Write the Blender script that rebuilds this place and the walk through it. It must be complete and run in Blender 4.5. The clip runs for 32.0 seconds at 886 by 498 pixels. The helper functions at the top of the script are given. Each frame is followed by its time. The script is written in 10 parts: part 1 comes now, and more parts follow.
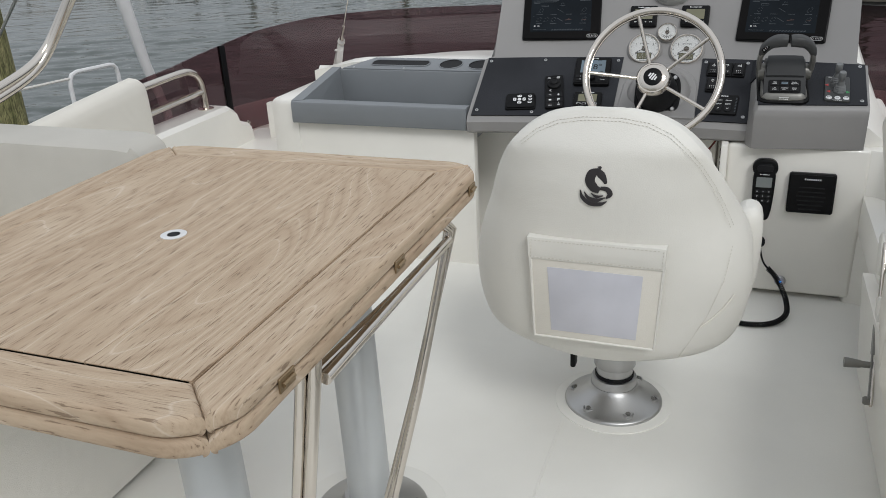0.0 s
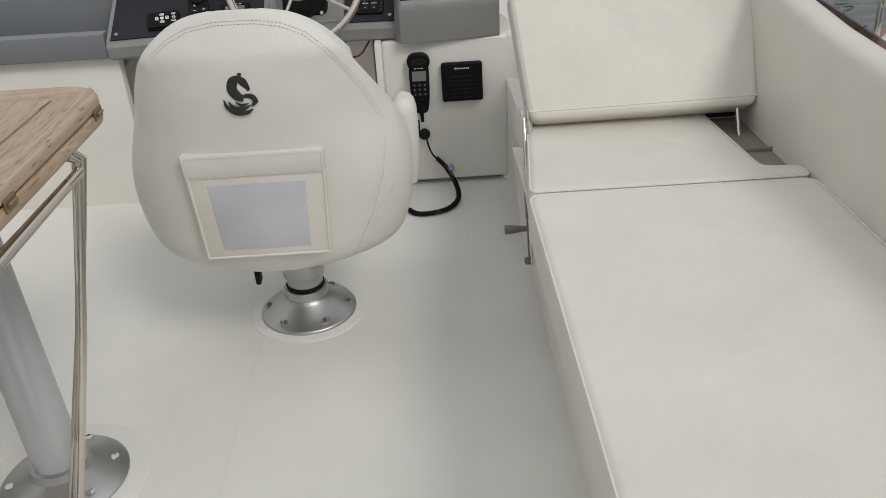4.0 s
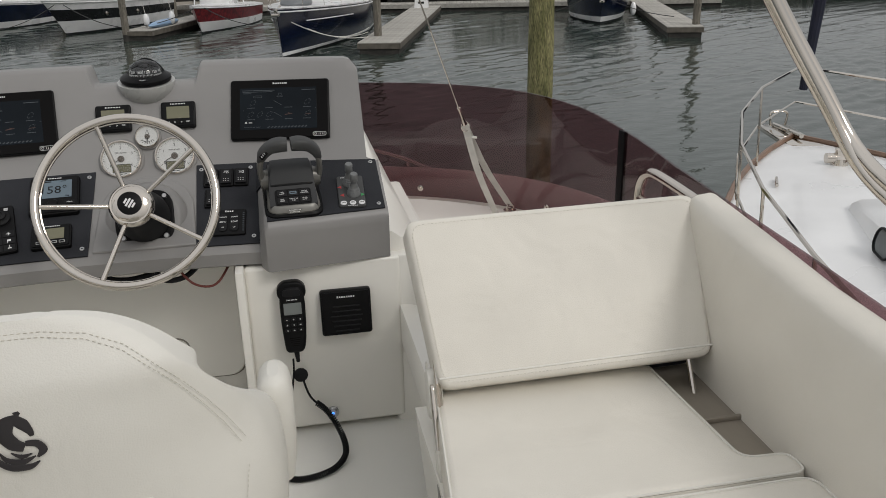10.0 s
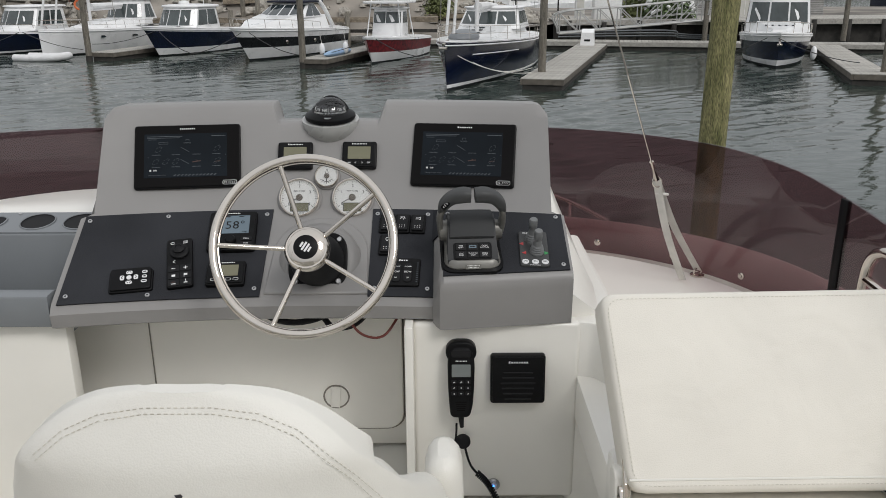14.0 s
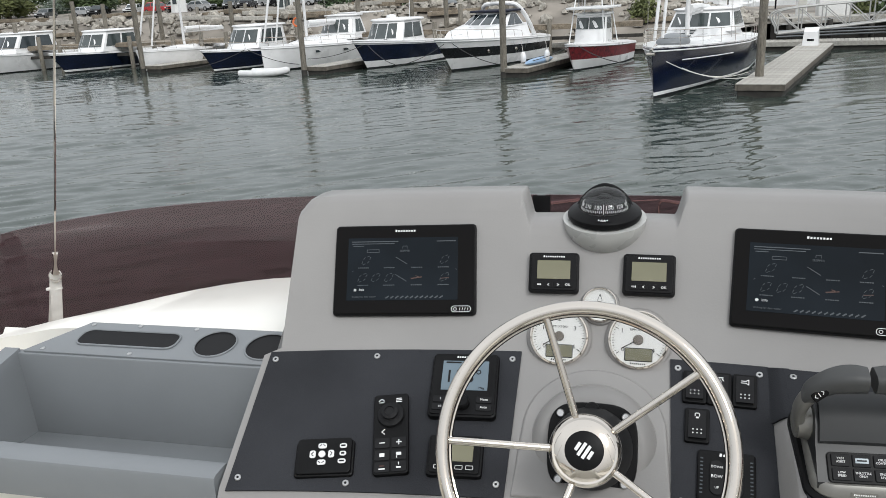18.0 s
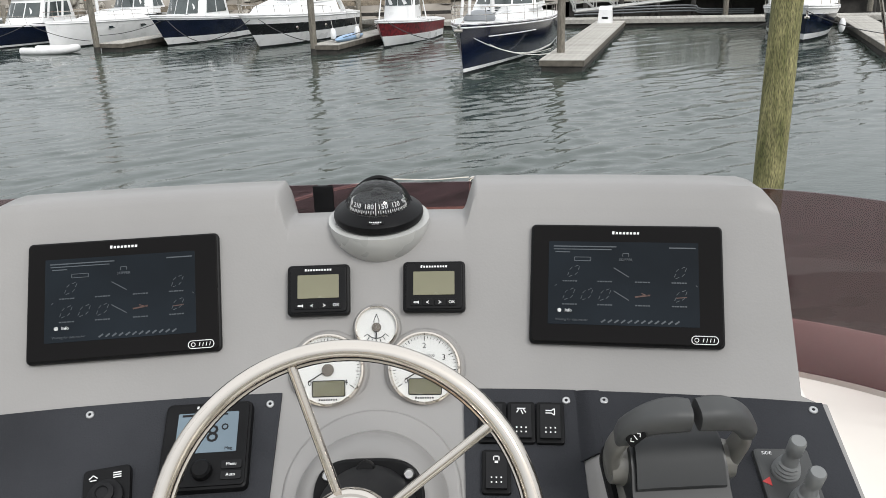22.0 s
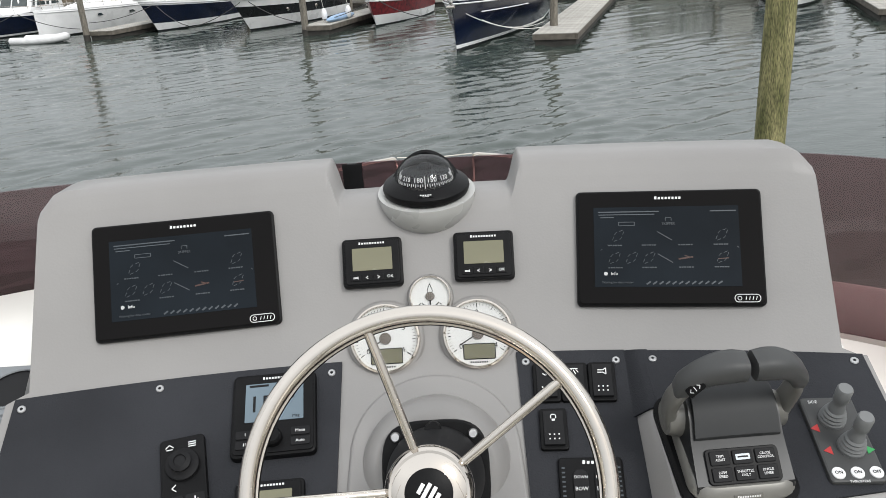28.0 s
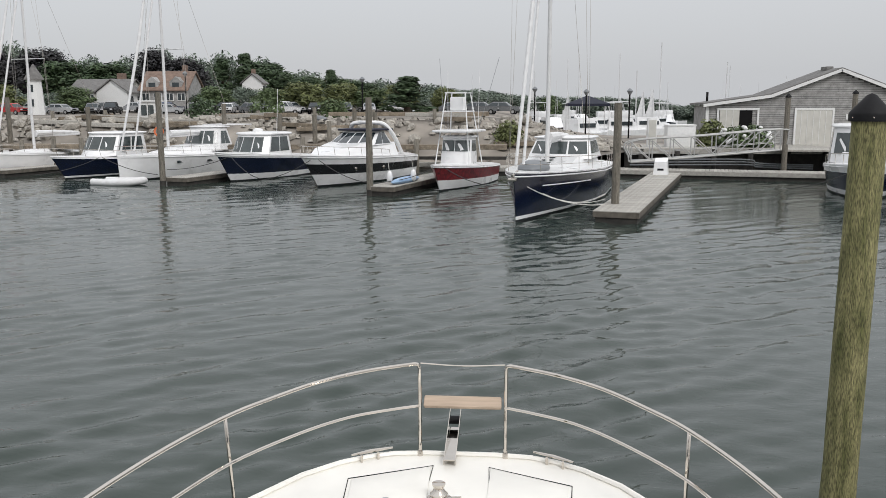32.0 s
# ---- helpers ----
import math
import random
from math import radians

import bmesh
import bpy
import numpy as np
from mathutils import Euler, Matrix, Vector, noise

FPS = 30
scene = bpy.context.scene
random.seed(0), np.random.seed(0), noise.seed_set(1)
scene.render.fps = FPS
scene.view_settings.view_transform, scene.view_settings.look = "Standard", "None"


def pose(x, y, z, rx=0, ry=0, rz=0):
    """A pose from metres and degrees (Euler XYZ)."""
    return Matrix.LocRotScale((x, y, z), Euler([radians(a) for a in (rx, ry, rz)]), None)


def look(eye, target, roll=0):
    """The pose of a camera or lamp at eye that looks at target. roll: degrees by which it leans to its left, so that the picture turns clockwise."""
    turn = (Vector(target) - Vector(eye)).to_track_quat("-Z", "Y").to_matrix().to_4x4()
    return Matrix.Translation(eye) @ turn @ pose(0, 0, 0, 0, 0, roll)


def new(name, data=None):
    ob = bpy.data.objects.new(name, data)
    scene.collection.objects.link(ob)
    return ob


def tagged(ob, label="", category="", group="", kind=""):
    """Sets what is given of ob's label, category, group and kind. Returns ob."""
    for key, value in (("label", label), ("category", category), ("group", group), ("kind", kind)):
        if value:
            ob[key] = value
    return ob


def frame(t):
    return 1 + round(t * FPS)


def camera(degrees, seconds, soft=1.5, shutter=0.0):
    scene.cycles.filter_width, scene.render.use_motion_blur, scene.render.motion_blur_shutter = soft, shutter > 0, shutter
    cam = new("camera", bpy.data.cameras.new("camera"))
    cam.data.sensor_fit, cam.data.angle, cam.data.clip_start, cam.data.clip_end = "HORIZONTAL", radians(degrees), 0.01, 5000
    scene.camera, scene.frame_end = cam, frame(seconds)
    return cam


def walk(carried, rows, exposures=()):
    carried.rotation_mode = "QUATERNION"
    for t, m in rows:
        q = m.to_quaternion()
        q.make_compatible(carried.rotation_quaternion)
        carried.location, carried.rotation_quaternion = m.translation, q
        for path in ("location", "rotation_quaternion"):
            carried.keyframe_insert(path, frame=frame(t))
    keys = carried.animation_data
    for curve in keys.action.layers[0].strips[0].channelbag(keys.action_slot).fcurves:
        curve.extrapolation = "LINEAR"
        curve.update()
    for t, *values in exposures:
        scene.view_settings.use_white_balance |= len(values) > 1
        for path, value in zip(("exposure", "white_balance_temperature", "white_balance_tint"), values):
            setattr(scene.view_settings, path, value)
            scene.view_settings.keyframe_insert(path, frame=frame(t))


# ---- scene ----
cam = camera(57.15, 32.0, 0.45)

# seconds, eye x y z (metres), yaw to the left, pitch up, roll (degrees)
PATH = [
    (0, 0.249, -2.407, 1.235, 20.94, -22.97, -2.76),
    (0.5, 0.255, -2.388, 1.230, 14.49, -24.04, -3.19),
    (1, 0.256, -2.377, 1.226, 12.38, -25.02, -3.28),
    (1.5, 0.262, -2.383, 1.223, 12.74, -24.12, -3.61),
    (2, 0.265, -2.370, 1.223, 11.99, -24.69, -4.14),
    (2.5, 0.270, -2.357, 1.220, 9.61, -24.91, -3.86),
    (3, 0.269, -2.354, 1.221, 6.73, -24.61, -3.23),
    (3.5, 0.303, -2.352, 1.214, 0.90, -25.08, -3.00),
    (4, 0.347, -2.385, 1.185, -0.59, -29.11, -3.35),
    (4.5, 0.337, -2.412, 1.175, -7.34, -33.62, -3.12),
    (6.5, 0.336, -2.446, 1.224, -21.66, -28.46, -0.20),
    (7, 0.389, -2.376, 1.213, -14.49, -25.76, -1.90),
    (7.5, 0.474, -2.267, 1.213, -8.29, -24.37, -2.96),
    (8, 0.507, -2.203, 1.221, -5.27, -22.84, -4.50),
    (8.5, 0.455, -2.108, 1.225, -6.20, -21.59, -3.00),
    (9, 0.381, -1.985, 1.266, -9.66, -21.49, -3.46),
    (9.5, 0.328, -1.911, 1.286, -11.90, -21.15, -2.86),
    (10, 0.354, -1.821, 1.277, -10.82, -20.67, -1.22),
    (10.5, 0.399, -1.704, 1.278, -9.42, -20.29, -1.40),
    (11, 0.420, -1.647, 1.270, -8.15, -21.84, -2.96),
    (11.5, 0.368, -1.641, 1.269, -12.15, -21.51, -2.11),
    (12, 0.292, -1.660, 1.292, -10.99, -18.43, -2.82),
    (12.5, 0.238, -1.671, 1.287, -8.49, -18.15, -2.00),
    (13, 0.228, -1.667, 1.298, -6.78, -17.87, -1.74),
    (13.5, 0.272, -1.652, 1.291, -4.92, -18.04, -1.33),
    (14, 0.291, -1.637, 1.284, 0.03, -18.21, -0.28),
    (14.5, 0.273, -1.627, 1.271, 7.79, -18.79, 0.41),
    (16.5, 0.044, -1.368, 1.334, 8.26, -16.83, -2.80),
    (17, 0.042, -1.224, 1.336, 9.38, -15.59, -2.18),
    (17.5, 0.079, -1.052, 1.346, 12.27, -16.38, -1.56),
    (18, 0.064, -0.965, 1.343, 14.22, -17.42, -3.01),
    (18.5, 0.006, -0.846, 1.341, 10.30, -17.41, -4.76),
    (19, -0.023, -0.772, 1.345, 3.33, -17.86, -4.79),
    (19.5, -0.015, -0.738, 1.332, 1.67, -18.94, -3.43),
    (20, 0.036, -0.695, 1.327, 1.60, -19.01, -1.95),
    (20.5, 0.084, -0.674, 1.320, 0.65, -18.80, -1.57),
    (21, 0.113, -0.667, 1.302, 0.34, -19.43, -0.81),
    (21.5, 0.120, -0.665, 1.294, 0.75, -19.40, -1.66),
    (22, 0.117, -0.669, 1.296, 1.19, -19.48, -1.89),
    (22.5, 0.108, -0.675, 1.292, 1.46, -20.98, -1.36),
    (23, 0.099, -0.676, 1.287, 2.15, -22.49, -1.20),
    (23.5, 0.099, -0.682, 1.282, 2.47, -23.32, -2.03),
    (24, 0.104, -0.680, 1.284, 2.58, -23.44, -2.40),
    (24.5, 0.100, -0.694, 1.263, 2.42, -22.86, -2.11),
    (26.5, 0.076, -0.705, 1.257, 2.76, -24.44, -2.89),
    (27, 0.062, -0.711, 1.262, 2.62, -24.43, -3.46),
    (27.5, 0.061, -0.713, 1.275, 1.92, -22.85, -3.78),
    (28, 0.044, -0.712, 1.303, 1.09, -21.02, -3.71),
    (28.5, 0.065, -0.664, 1.314, -0.66, -18.81, -2.55),
    (29, 0.192, -0.538, 1.328, 3.63, -15.79, -0.74),
    (29.5, 0.252, -0.460, 1.354, 5.85, -13.93, -2.49),
    (30, 0.211, -0.357, 1.367, 6.80, -12.95, -2.18),
    (30.5, 0.212, -0.344, 1.411, 5.78, -12.37, -1.75),
    (31, 0.220, -0.104, 1.425, 4.94, -11.17, -1.69),
    (31.5, 0.237, 0.068, 1.457, 5.16, -10.98, -2.48),
    (32, 0.244, 0.155, 1.483, 4.75, -9.86, -0.16),
]


def view(x, y, z, yaw, pitch, roll):
    a, b = radians(yaw), radians(pitch)
    way = Vector((-math.sin(a) * math.cos(b), math.cos(a) * math.cos(b), math.sin(b)))
    eye = Vector((x, y, z))
    return look(eye, eye + way, roll)


walk(cam, [(row[0], view(*row[1:])) for row in PATH],
     [(0, -0.24, 6200, 9), (4, -0.45, 6450, 10), (7, -0.57, 6750, 10), (9, -0.51, 6650, 10), (11, -0.38, 6500, 10), (14, -0.2, 6400, 10), (17, 0.12, 6250, 8),
      (19, 0.42, 6350, 9), (24, 0.54, 6400, 9), (27, 0.54, 6400, 9), (30, 0.33, 6350, 9), (31, 0.27, 6400, 10), (32, 0.1, 6400, 11)])

# ---------------------------------------------------------------- light
world = bpy.data.worlds.new("world")
scene.world = world
world.use_nodes = True
wn, wl = world.node_tree.nodes, world.node_tree.links
wn.clear()
sky = wn.new("ShaderNodeTexSky")
sky.sky_type, sky.sun_disc = "NISHITA", False
sky.sun_elevation, sky.sun_rotation = radians(43), radians(143.5)
sky.dust_density, sky.air_density, sky.ozone_density = 4.0, 1.2, 1.0
veil = wn.new("ShaderNodeMix")
veil.data_type = "RGBA"
veil.inputs[0].default_value = 0.9
wtc, wsep, wramp = wn.new("ShaderNodeTexCoord"), wn.new("ShaderNodeSeparateXYZ"), wn.new("ShaderNodeValToRGB")
wl.new(wtc.outputs["Generated"], wsep.inputs[0])
wl.new(wsep.outputs[2], wramp.inputs[0])
wramp.color_ramp.elements[0].position, wramp.color_ramp.elements[1].position = 0.04, 0.65
wramp.color_ramp.elements[0].color, wramp.color_ramp.elements[1].color = (0.525, 0.535, 0.545, 1), (0.98, 0.99, 1.0, 1)
wgain = wn.new("ShaderNodeVectorMath")
wgain.operation = "SCALE"
wgain.inputs[3].default_value = 10.0
wl.new(wramp.outputs[0], wgain.inputs[0])
wl.new(wgain.outputs[0], veil.inputs[7])
back = wn.new("ShaderNodeBackground")
back.inputs[1].default_value = 0.106
wout = wn.new("ShaderNodeOutputWorld")
wl.new(sky.outputs[0], veil.inputs[6])
wl.new(veil.outputs[2], back.inputs[0])
wl.new(back.outputs[0], wout.inputs[0])
sun = new("sun", bpy.data.lights.new("sun", "SUN"))
sun.data.energy, sun.data.angle, sun.data.color = 1.35, radians(18), (1.0, 0.982, 0.95)
sun.matrix_world = look((3.4, -4.6, 5.4), (0, 0, 0))

# ---------------------------------------------------------------- materials
MATS = {}


def mat(name, color, rough=0.5, metal=0.0, var=0.06, scale=8.0, bump=0.0, bump_scale=60.0, spec=0.5, coat=0.0,
        stretch=(1, 1, 1), dark=None, fine=0.0, rand=0.0, coords="Object", soft_folds=0.0):
    """A surface with variation at two scales, fine relief and, for repeats, a shade of its own."""
    m = bpy.data.materials.new(name)
    m.use_nodes = True
    n, l = m.node_tree.nodes, m.node_tree.links
    b = n["Principled BSDF"]
    b.inputs["Roughness"].default_value, b.inputs["Metallic"].default_value = rough, metal
    b.inputs["Specular IOR Level"].default_value, b.inputs["Coat Weight"].default_value = spec, coat
    tc, mp = n.new("ShaderNodeTexCoord"), n.new("ShaderNodeMapping")
    mp.inputs["Scale"].default_value = stretch
    l.new(tc.outputs[coords], mp.inputs[0])
    big, small = n.new("ShaderNodeTexNoise"), n.new("ShaderNodeTexNoise")
    big.inputs["Scale"].default_value, big.inputs["Detail"].default_value = scale, 4
    small.inputs["Scale"].default_value, small.inputs["Detail"].default_value = bump_scale, 3
    l.new(mp.outputs[0], big.inputs["Vector"])
    l.new(mp.outputs[0], small.inputs["Vector"])
    ramp = n.new("ShaderNodeValToRGB")
    low = dark or tuple(c * (1 - var * 2) for c in color)
    high = tuple(min(1, c * (1 + var)) for c in color)
    ramp.color_ramp.elements[0].position, ramp.color_ramp.elements[1].position = 0.3, 0.7
    ramp.color_ramp.elements[0].color, ramp.color_ramp.elements[1].color = (*low, 1), (*high, 1)
    l.new(big.outputs[0], ramp.inputs[0])
    out = ramp.outputs[0]
    if fine:
        mx = n.new("ShaderNodeMix")
        mx.data_type, mx.blend_type = "RGBA", "MULTIPLY"
        mx.inputs[0].default_value = fine
        l.new(out, mx.inputs[6])
        rf_ = n.new("ShaderNodeValToRGB")
        rf_.color_ramp.elements[0].position, rf_.color_ramp.elements[1].position = 0.36, 0.62
        rf_.color_ramp.elements[0].color, rf_.color_ramp.elements[1].color = (0.12, 0.12, 0.12, 1), (0.95, 0.95, 0.95, 1)
        l.new(small.outputs[0], rf_.inputs[0])
        l.new(rf_.outputs[0], mx.inputs[7])
        out = mx.outputs[2]
    if rand:
        oi, hs = n.new("ShaderNodeObjectInfo"), n.new("ShaderNodeHueSaturation")
        mr = n.new("ShaderNodeMapRange")
        mr.inputs[3].default_value, mr.inputs[4].default_value = 1 - rand, 1 + rand
        l.new(oi.outputs["Random"], mr.inputs[0])
        l.new(mr.outputs[0], hs.inputs["Value"])
        l.new(out, hs.inputs["Color"])
        out = hs.outputs[0]
    l.new(out, b.inputs["Base Color"])
    mr = n.new("ShaderNodeMapRange")
    mr.inputs[3].default_value, mr.inputs[4].default_value = max(0, rough - 0.06), min(1, rough + 0.08)
    l.new(big.outputs[0], mr.inputs[0])
    l.new(mr.outputs[0], b.inputs["Roughness"])
    if bump:
        bp = n.new("ShaderNodeBump")
        bp.inputs["Strength"].default_value, bp.inputs["Distance"].default_value = bump, 0.01
        l.new(small.outputs[0], bp.inputs["Height"])
        l.new(bp.outputs[0], b.inputs["Normal"])
        if soft_folds:
            fold, bp2 = n.new("ShaderNodeTexNoise"), n.new("ShaderNodeBump")
            fold.inputs["Scale"].default_value, fold.inputs["Detail"].default_value, fold.inputs["Distortion"].default_value = 7.0, 2.5, 0.8
            bp2.inputs["Strength"].default_value, bp2.inputs["Distance"].default_value = soft_folds, 0.02
            l.new(mp.outputs[0], fold.inputs["Vector"])
            l.new(fold.outputs[0], bp2.inputs["Height"])
            l.new(bp2.outputs[0], bp.inputs["Normal"])
    MATS[name] = m
    return m


def glow(name, color, strength):
    m = bpy.data.materials.new(name)
    m.use_nodes = True
    b = m.node_tree.nodes["Principled BSDF"]
    b.inputs["Base Color"].default_value, b.inputs["Roughness"].default_value = (*color, 1), 0.2
    b.inputs["Emission Color"].default_value, b.inputs["Emission Strength"].default_value = (*color, 1), strength
    return m


def tinted(name, tint, rough=0.03, mix=0.06):
    """A thin pane: tinted see-through with a mirror-like gloss by Fresnel."""
    m = bpy.data.materials.new(name)
    m.use_nodes = True
    n, l = m.node_tree.nodes, m.node_tree.links
    n.clear()
    tr, gl, fr, mx, out = (n.new("ShaderNode" + k) for k in ("BsdfTransparent", "BsdfGlossy", "LayerWeight", "MixShader", "OutputMaterial"))
    pw, sc = n.new("ShaderNodeMath"), n.new("ShaderNodeMath")
    pw.operation, sc.operation = "POWER", "MULTIPLY_ADD"
    pw.inputs[1].default_value, sc.inputs[1].default_value, sc.inputs[2].default_value = 4.0, 0.5, mix
    tr.inputs[0].default_value, gl.inputs["Roughness"].default_value = (*tint, 1), rough
    fr.inputs[0].default_value = 0.5
    l.new(fr.outputs["Facing"], pw.inputs[0])
    l.new(pw.outputs[0], sc.inputs[0])
    l.new(sc.outputs[0], mx.inputs[0])
    l.new(tr.outputs[0], mx.inputs[1])
    l.new(gl.outputs[0], mx.inputs[2])
    l.new(mx.outputs[0], out.inputs[0])
    return m


GEL = mat("white_gelcoat", (0.80, 0.778, 0.722), 0.32, var=0.03, scale=3, bump=0.02, bump_scale=35, coat=0.15)
DECK = mat("floor_gelcoat", (0.77, 0.758, 0.71), 0.5, var=0.035, scale=2.2, bump=0.05, bump_scale=260)
GREY = mat("grey_dash_paint", (0.243, 0.235, 0.228), 0.42, var=0.04, scale=4, bump=0.03, bump_scale=300)
PANEL = mat("dark_grey_panel", (0.031, 0.0322, 0.0365), 0.6, var=0.1, scale=6, bump=0.2, bump_scale=420, spec=0.08)
VINYL = mat("cream_vinyl", (0.70, 0.668, 0.60), 0.48, var=0.028, scale=5, bump=0.11, bump_scale=420, soft_folds=0.32)
VINYL_LT = mat("pale_vinyl", (0.70, 0.682, 0.63), 0.45, var=0.025, scale=4, bump=0.11, bump_scale=420, soft_folds=0.22)
THREAD = mat("stitching_thread", (0.58, 0.55, 0.48), 0.8, var=0.1, scale=40)
PLASTIC = mat("black_plastic", (0.006, 0.006, 0.0065), 0.42, spec=0.13, var=0.15, scale=20, bump=0.03, bump_scale=300)
RUBBER = mat("dark_rubber", (0.010, 0.010, 0.011), 0.6, spec=0.2, var=0.12, scale=30)
SCREEN = mat("dark_screen_glass", (0.005, 0.0045, 0.0045), 0.14, var=0.1, scale=3, spec=0.09)
SCREEN2 = mat("screen_image_dark", (0.008, 0.0115, 0.0155), 0.18, spec=0.11, var=0.2, scale=5)
INK = mat("screen_line_grey", (0.050, 0.060, 0.070), 0.4, var=0.05)
INK_W = mat("white_print", (0.72, 0.72, 0.72), 0.5, var=0.03)
INK_R = mat("screen_line_red", (0.060, 0.026, 0.018), 0.3, var=0.05)
LCD = mat("lcd_olive", (0.165, 0.158, 0.100), 0.25, var=0.05)
LCD_B = mat("lcd_blue_grey", (0.13, 0.175, 0.21), 0.2, var=0.05)
# base tinted warm to carry the tan reflections on the wheel
STEEL = mat("polished_stainless", (0.63, 0.585, 0.53), 0.05, 1.0, var=0.04, scale=5, bump=0.01, bump_scale=90)
ALU = mat("brushed_aluminium", (0.50, 0.50, 0.50), 0.38, 1.0, var=0.06, scale=6, bump=0.04, bump_scale=200)
PEWTER = mat("pewter_lever_paint", (0.185, 0.18, 0.165), 0.36, 0.35, var=0.06, scale=8)
LEVER = mat("dark_grey_grip", (0.052, 0.053, 0.053), 0.5, spec=0.35, var=0.08, scale=10)
DARKBODY = mat("satin_black_body", (0.016, 0.0165, 0.0175), 0.36, spec=0.4, var=0.08, scale=9)
DARKTOP = mat("charcoal_soft_touch", (0.030, 0.031, 0.032), 0.55, spec=0.3, var=0.08, scale=9)
EMBLEM = mat("dark_printed_emblem", (0.022, 0.019, 0.021), 0.5, var=0.1, scale=30)
JOY = mat("grey_rubber_joystick", (0.16, 0.165, 0.165), 0.55, var=0.08, scale=12)
DIAL = mat("white_dial", (0.72, 0.72, 0.70), 0.3, var=0.02)
GUN = mat("grey_hull_tray", (0.185, 0.197, 0.208), 0.42, var=0.04, scale=4, bump=0.02, bump_scale=200)
TUBE = mat("grey_painted_tube", (0.50, 0.52, 0.53), 0.3, 0.3, var=0.04, scale=5)
STRAP = mat("white_webbing", (0.66, 0.64, 0.60), 0.75, var=0.06, scale=30, bump=0.2, bump_scale=400)
CLEAR = mat("pocket_film", (0.55, 0.55, 0.60), 0.2, var=0.05, scale=9, spec=0.6)
RED = mat("red_marker", (0.45, 0.03, 0.03), 0.4, var=0.05)
GREEN = mat("green_marker", (0.03, 0.30, 0.08), 0.4, var=0.05)
LED = glow("blue_led", (0.05, 0.25, 1.0), 4.0)
WIRE_RED = mat("red_wire", (0.13, 0.025, 0.018), 0.5, var=0.05)
TINT = tinted("smoked_red_acrylic", (0.50, 0.378, 0.392))
GLASS_D = tinted("compass_dome_glass", (0.90, 0.91, 0.91), mix=0.045)
GLASS = tinted("clear_dome", (0.93, 0.93, 0.93), mix=0.02)
WIN = mat("dark_window_glass", (0.03, 0.04, 0.045), 0.08, var=0.15, scale=2, spec=0.7)
WIN_G = mat("greenish_windscreen", (0.045, 0.058, 0.058), 0.06, var=0.2, scale=1.5, spec=0.8)
HULL_W = mat("white_hull", (0.80, 0.80, 0.80), 0.28, var=0.05, scale=1.2, bump=0.02, bump_scale=20, coat=0.2)
HULL_N = mat("navy_hull", (0.004, 0.008, 0.026), 0.2, var=0.15, scale=1.0, coat=0.3)
HULL_K = mat("black_hull_band", (0.012, 0.013, 0.015), 0.25, var=0.1, scale=1.0)
HULL_R = mat("dark_red_hull", (0.20, 0.02, 0.025), 0.3, var=0.3, scale=6.0, dark=(0.05, 0.01, 0.015))
BOOT = mat("bottom_paint", (0.015, 0.017, 0.02), 0.6, var=0.2)
CANVAS = mat("dark_canvas", (0.012, 0.014, 0.03), 0.8, var=0.15, scale=8)
SAILC = mat("white_sail_cloth", (0.70, 0.70, 0.70), 0.75, var=0.05, scale=3)
MAST = mat("white_painted_mast", (0.66, 0.66, 0.66), 0.35, var=0.04)
PILE = mat("green_treated_pile", (0.30, 0.275, 0.13), 0.85, var=0.3, scale=3.0, bump=0.6, bump_scale=26, stretch=(5, 5, 0.7),
           dark=(0.13, 0.135, 0.045), fine=0.8)
PILE_G = mat("grey_weathered_pile", (0.22, 0.20, 0.165), 0.9, var=0.2, scale=3.0, bump=0.6, bump_scale=16, stretch=(5, 5, 0.6), fine=0.5)
DOCKW = mat("weathered_dock_board", (0.46, 0.44, 0.40), 0.9, var=0.12, scale=6, bump=0.3, bump_scale=40, rand=0.16, fine=0.4)
DOCKB = mat("damp_dock_beam", (0.13, 0.115, 0.095), 0.85, var=0.25, scale=3, bump=0.3, bump_scale=20)
DOCKD = mat("dark_wet_timber", (0.034, 0.031, 0.027), 0.8, var=0.25, scale=3, bump=0.3, bump_scale=20)
ROCK = mat("pale_granite_rock", (0.44, 0.41, 0.36), 0.9, var=0.2, scale=1.2, bump=0.6, bump_scale=6, fine=0.4)
BARK = mat("bark", (0.09, 0.07, 0.05), 0.9, var=0.2, scale=3, bump=0.4, bump_scale=12)
SHINGLE = mat("grey_cedar_shingle", (0.33, 0.325, 0.315), 0.85, var=0.15, scale=2.5, bump=0.3, bump_scale=9, rand=0.14)
ROOFG = mat("grey_roof", (0.17, 0.165, 0.16), 0.9, var=0.15, scale=2)
ROOFB = mat("brown_roof", (0.20, 0.14, 0.11), 0.9, var=0.15, scale=2)
TRIMW = mat("white_trim", (0.70, 0.70, 0.69), 0.5, var=0.04)
SIDING = mat("pale_siding", (0.52, 0.51, 0.47), 0.7, var=0.06, scale=2)
EARTH = mat("gravel_lot", (0.25, 0.225, 0.195), 0.95, var=0.35, scale=0.25, bump=0.3, bump_scale=3)
CARMATS = [mat("car_paint_" + k, c, 0.25, 0.2, var=0.05, coat=0.5) for k, c in
           (("red", (0.42, 0.02, 0.02)), ("white", (0.7, 0.7, 0.7)), ("black", (0.015, 0.015, 0.017)), ("grey", (0.16, 0.165, 0.17)),
            ("silver", (0.42, 0.43, 0.44)), ("blue", (0.03, 0.05, 0.12)))]


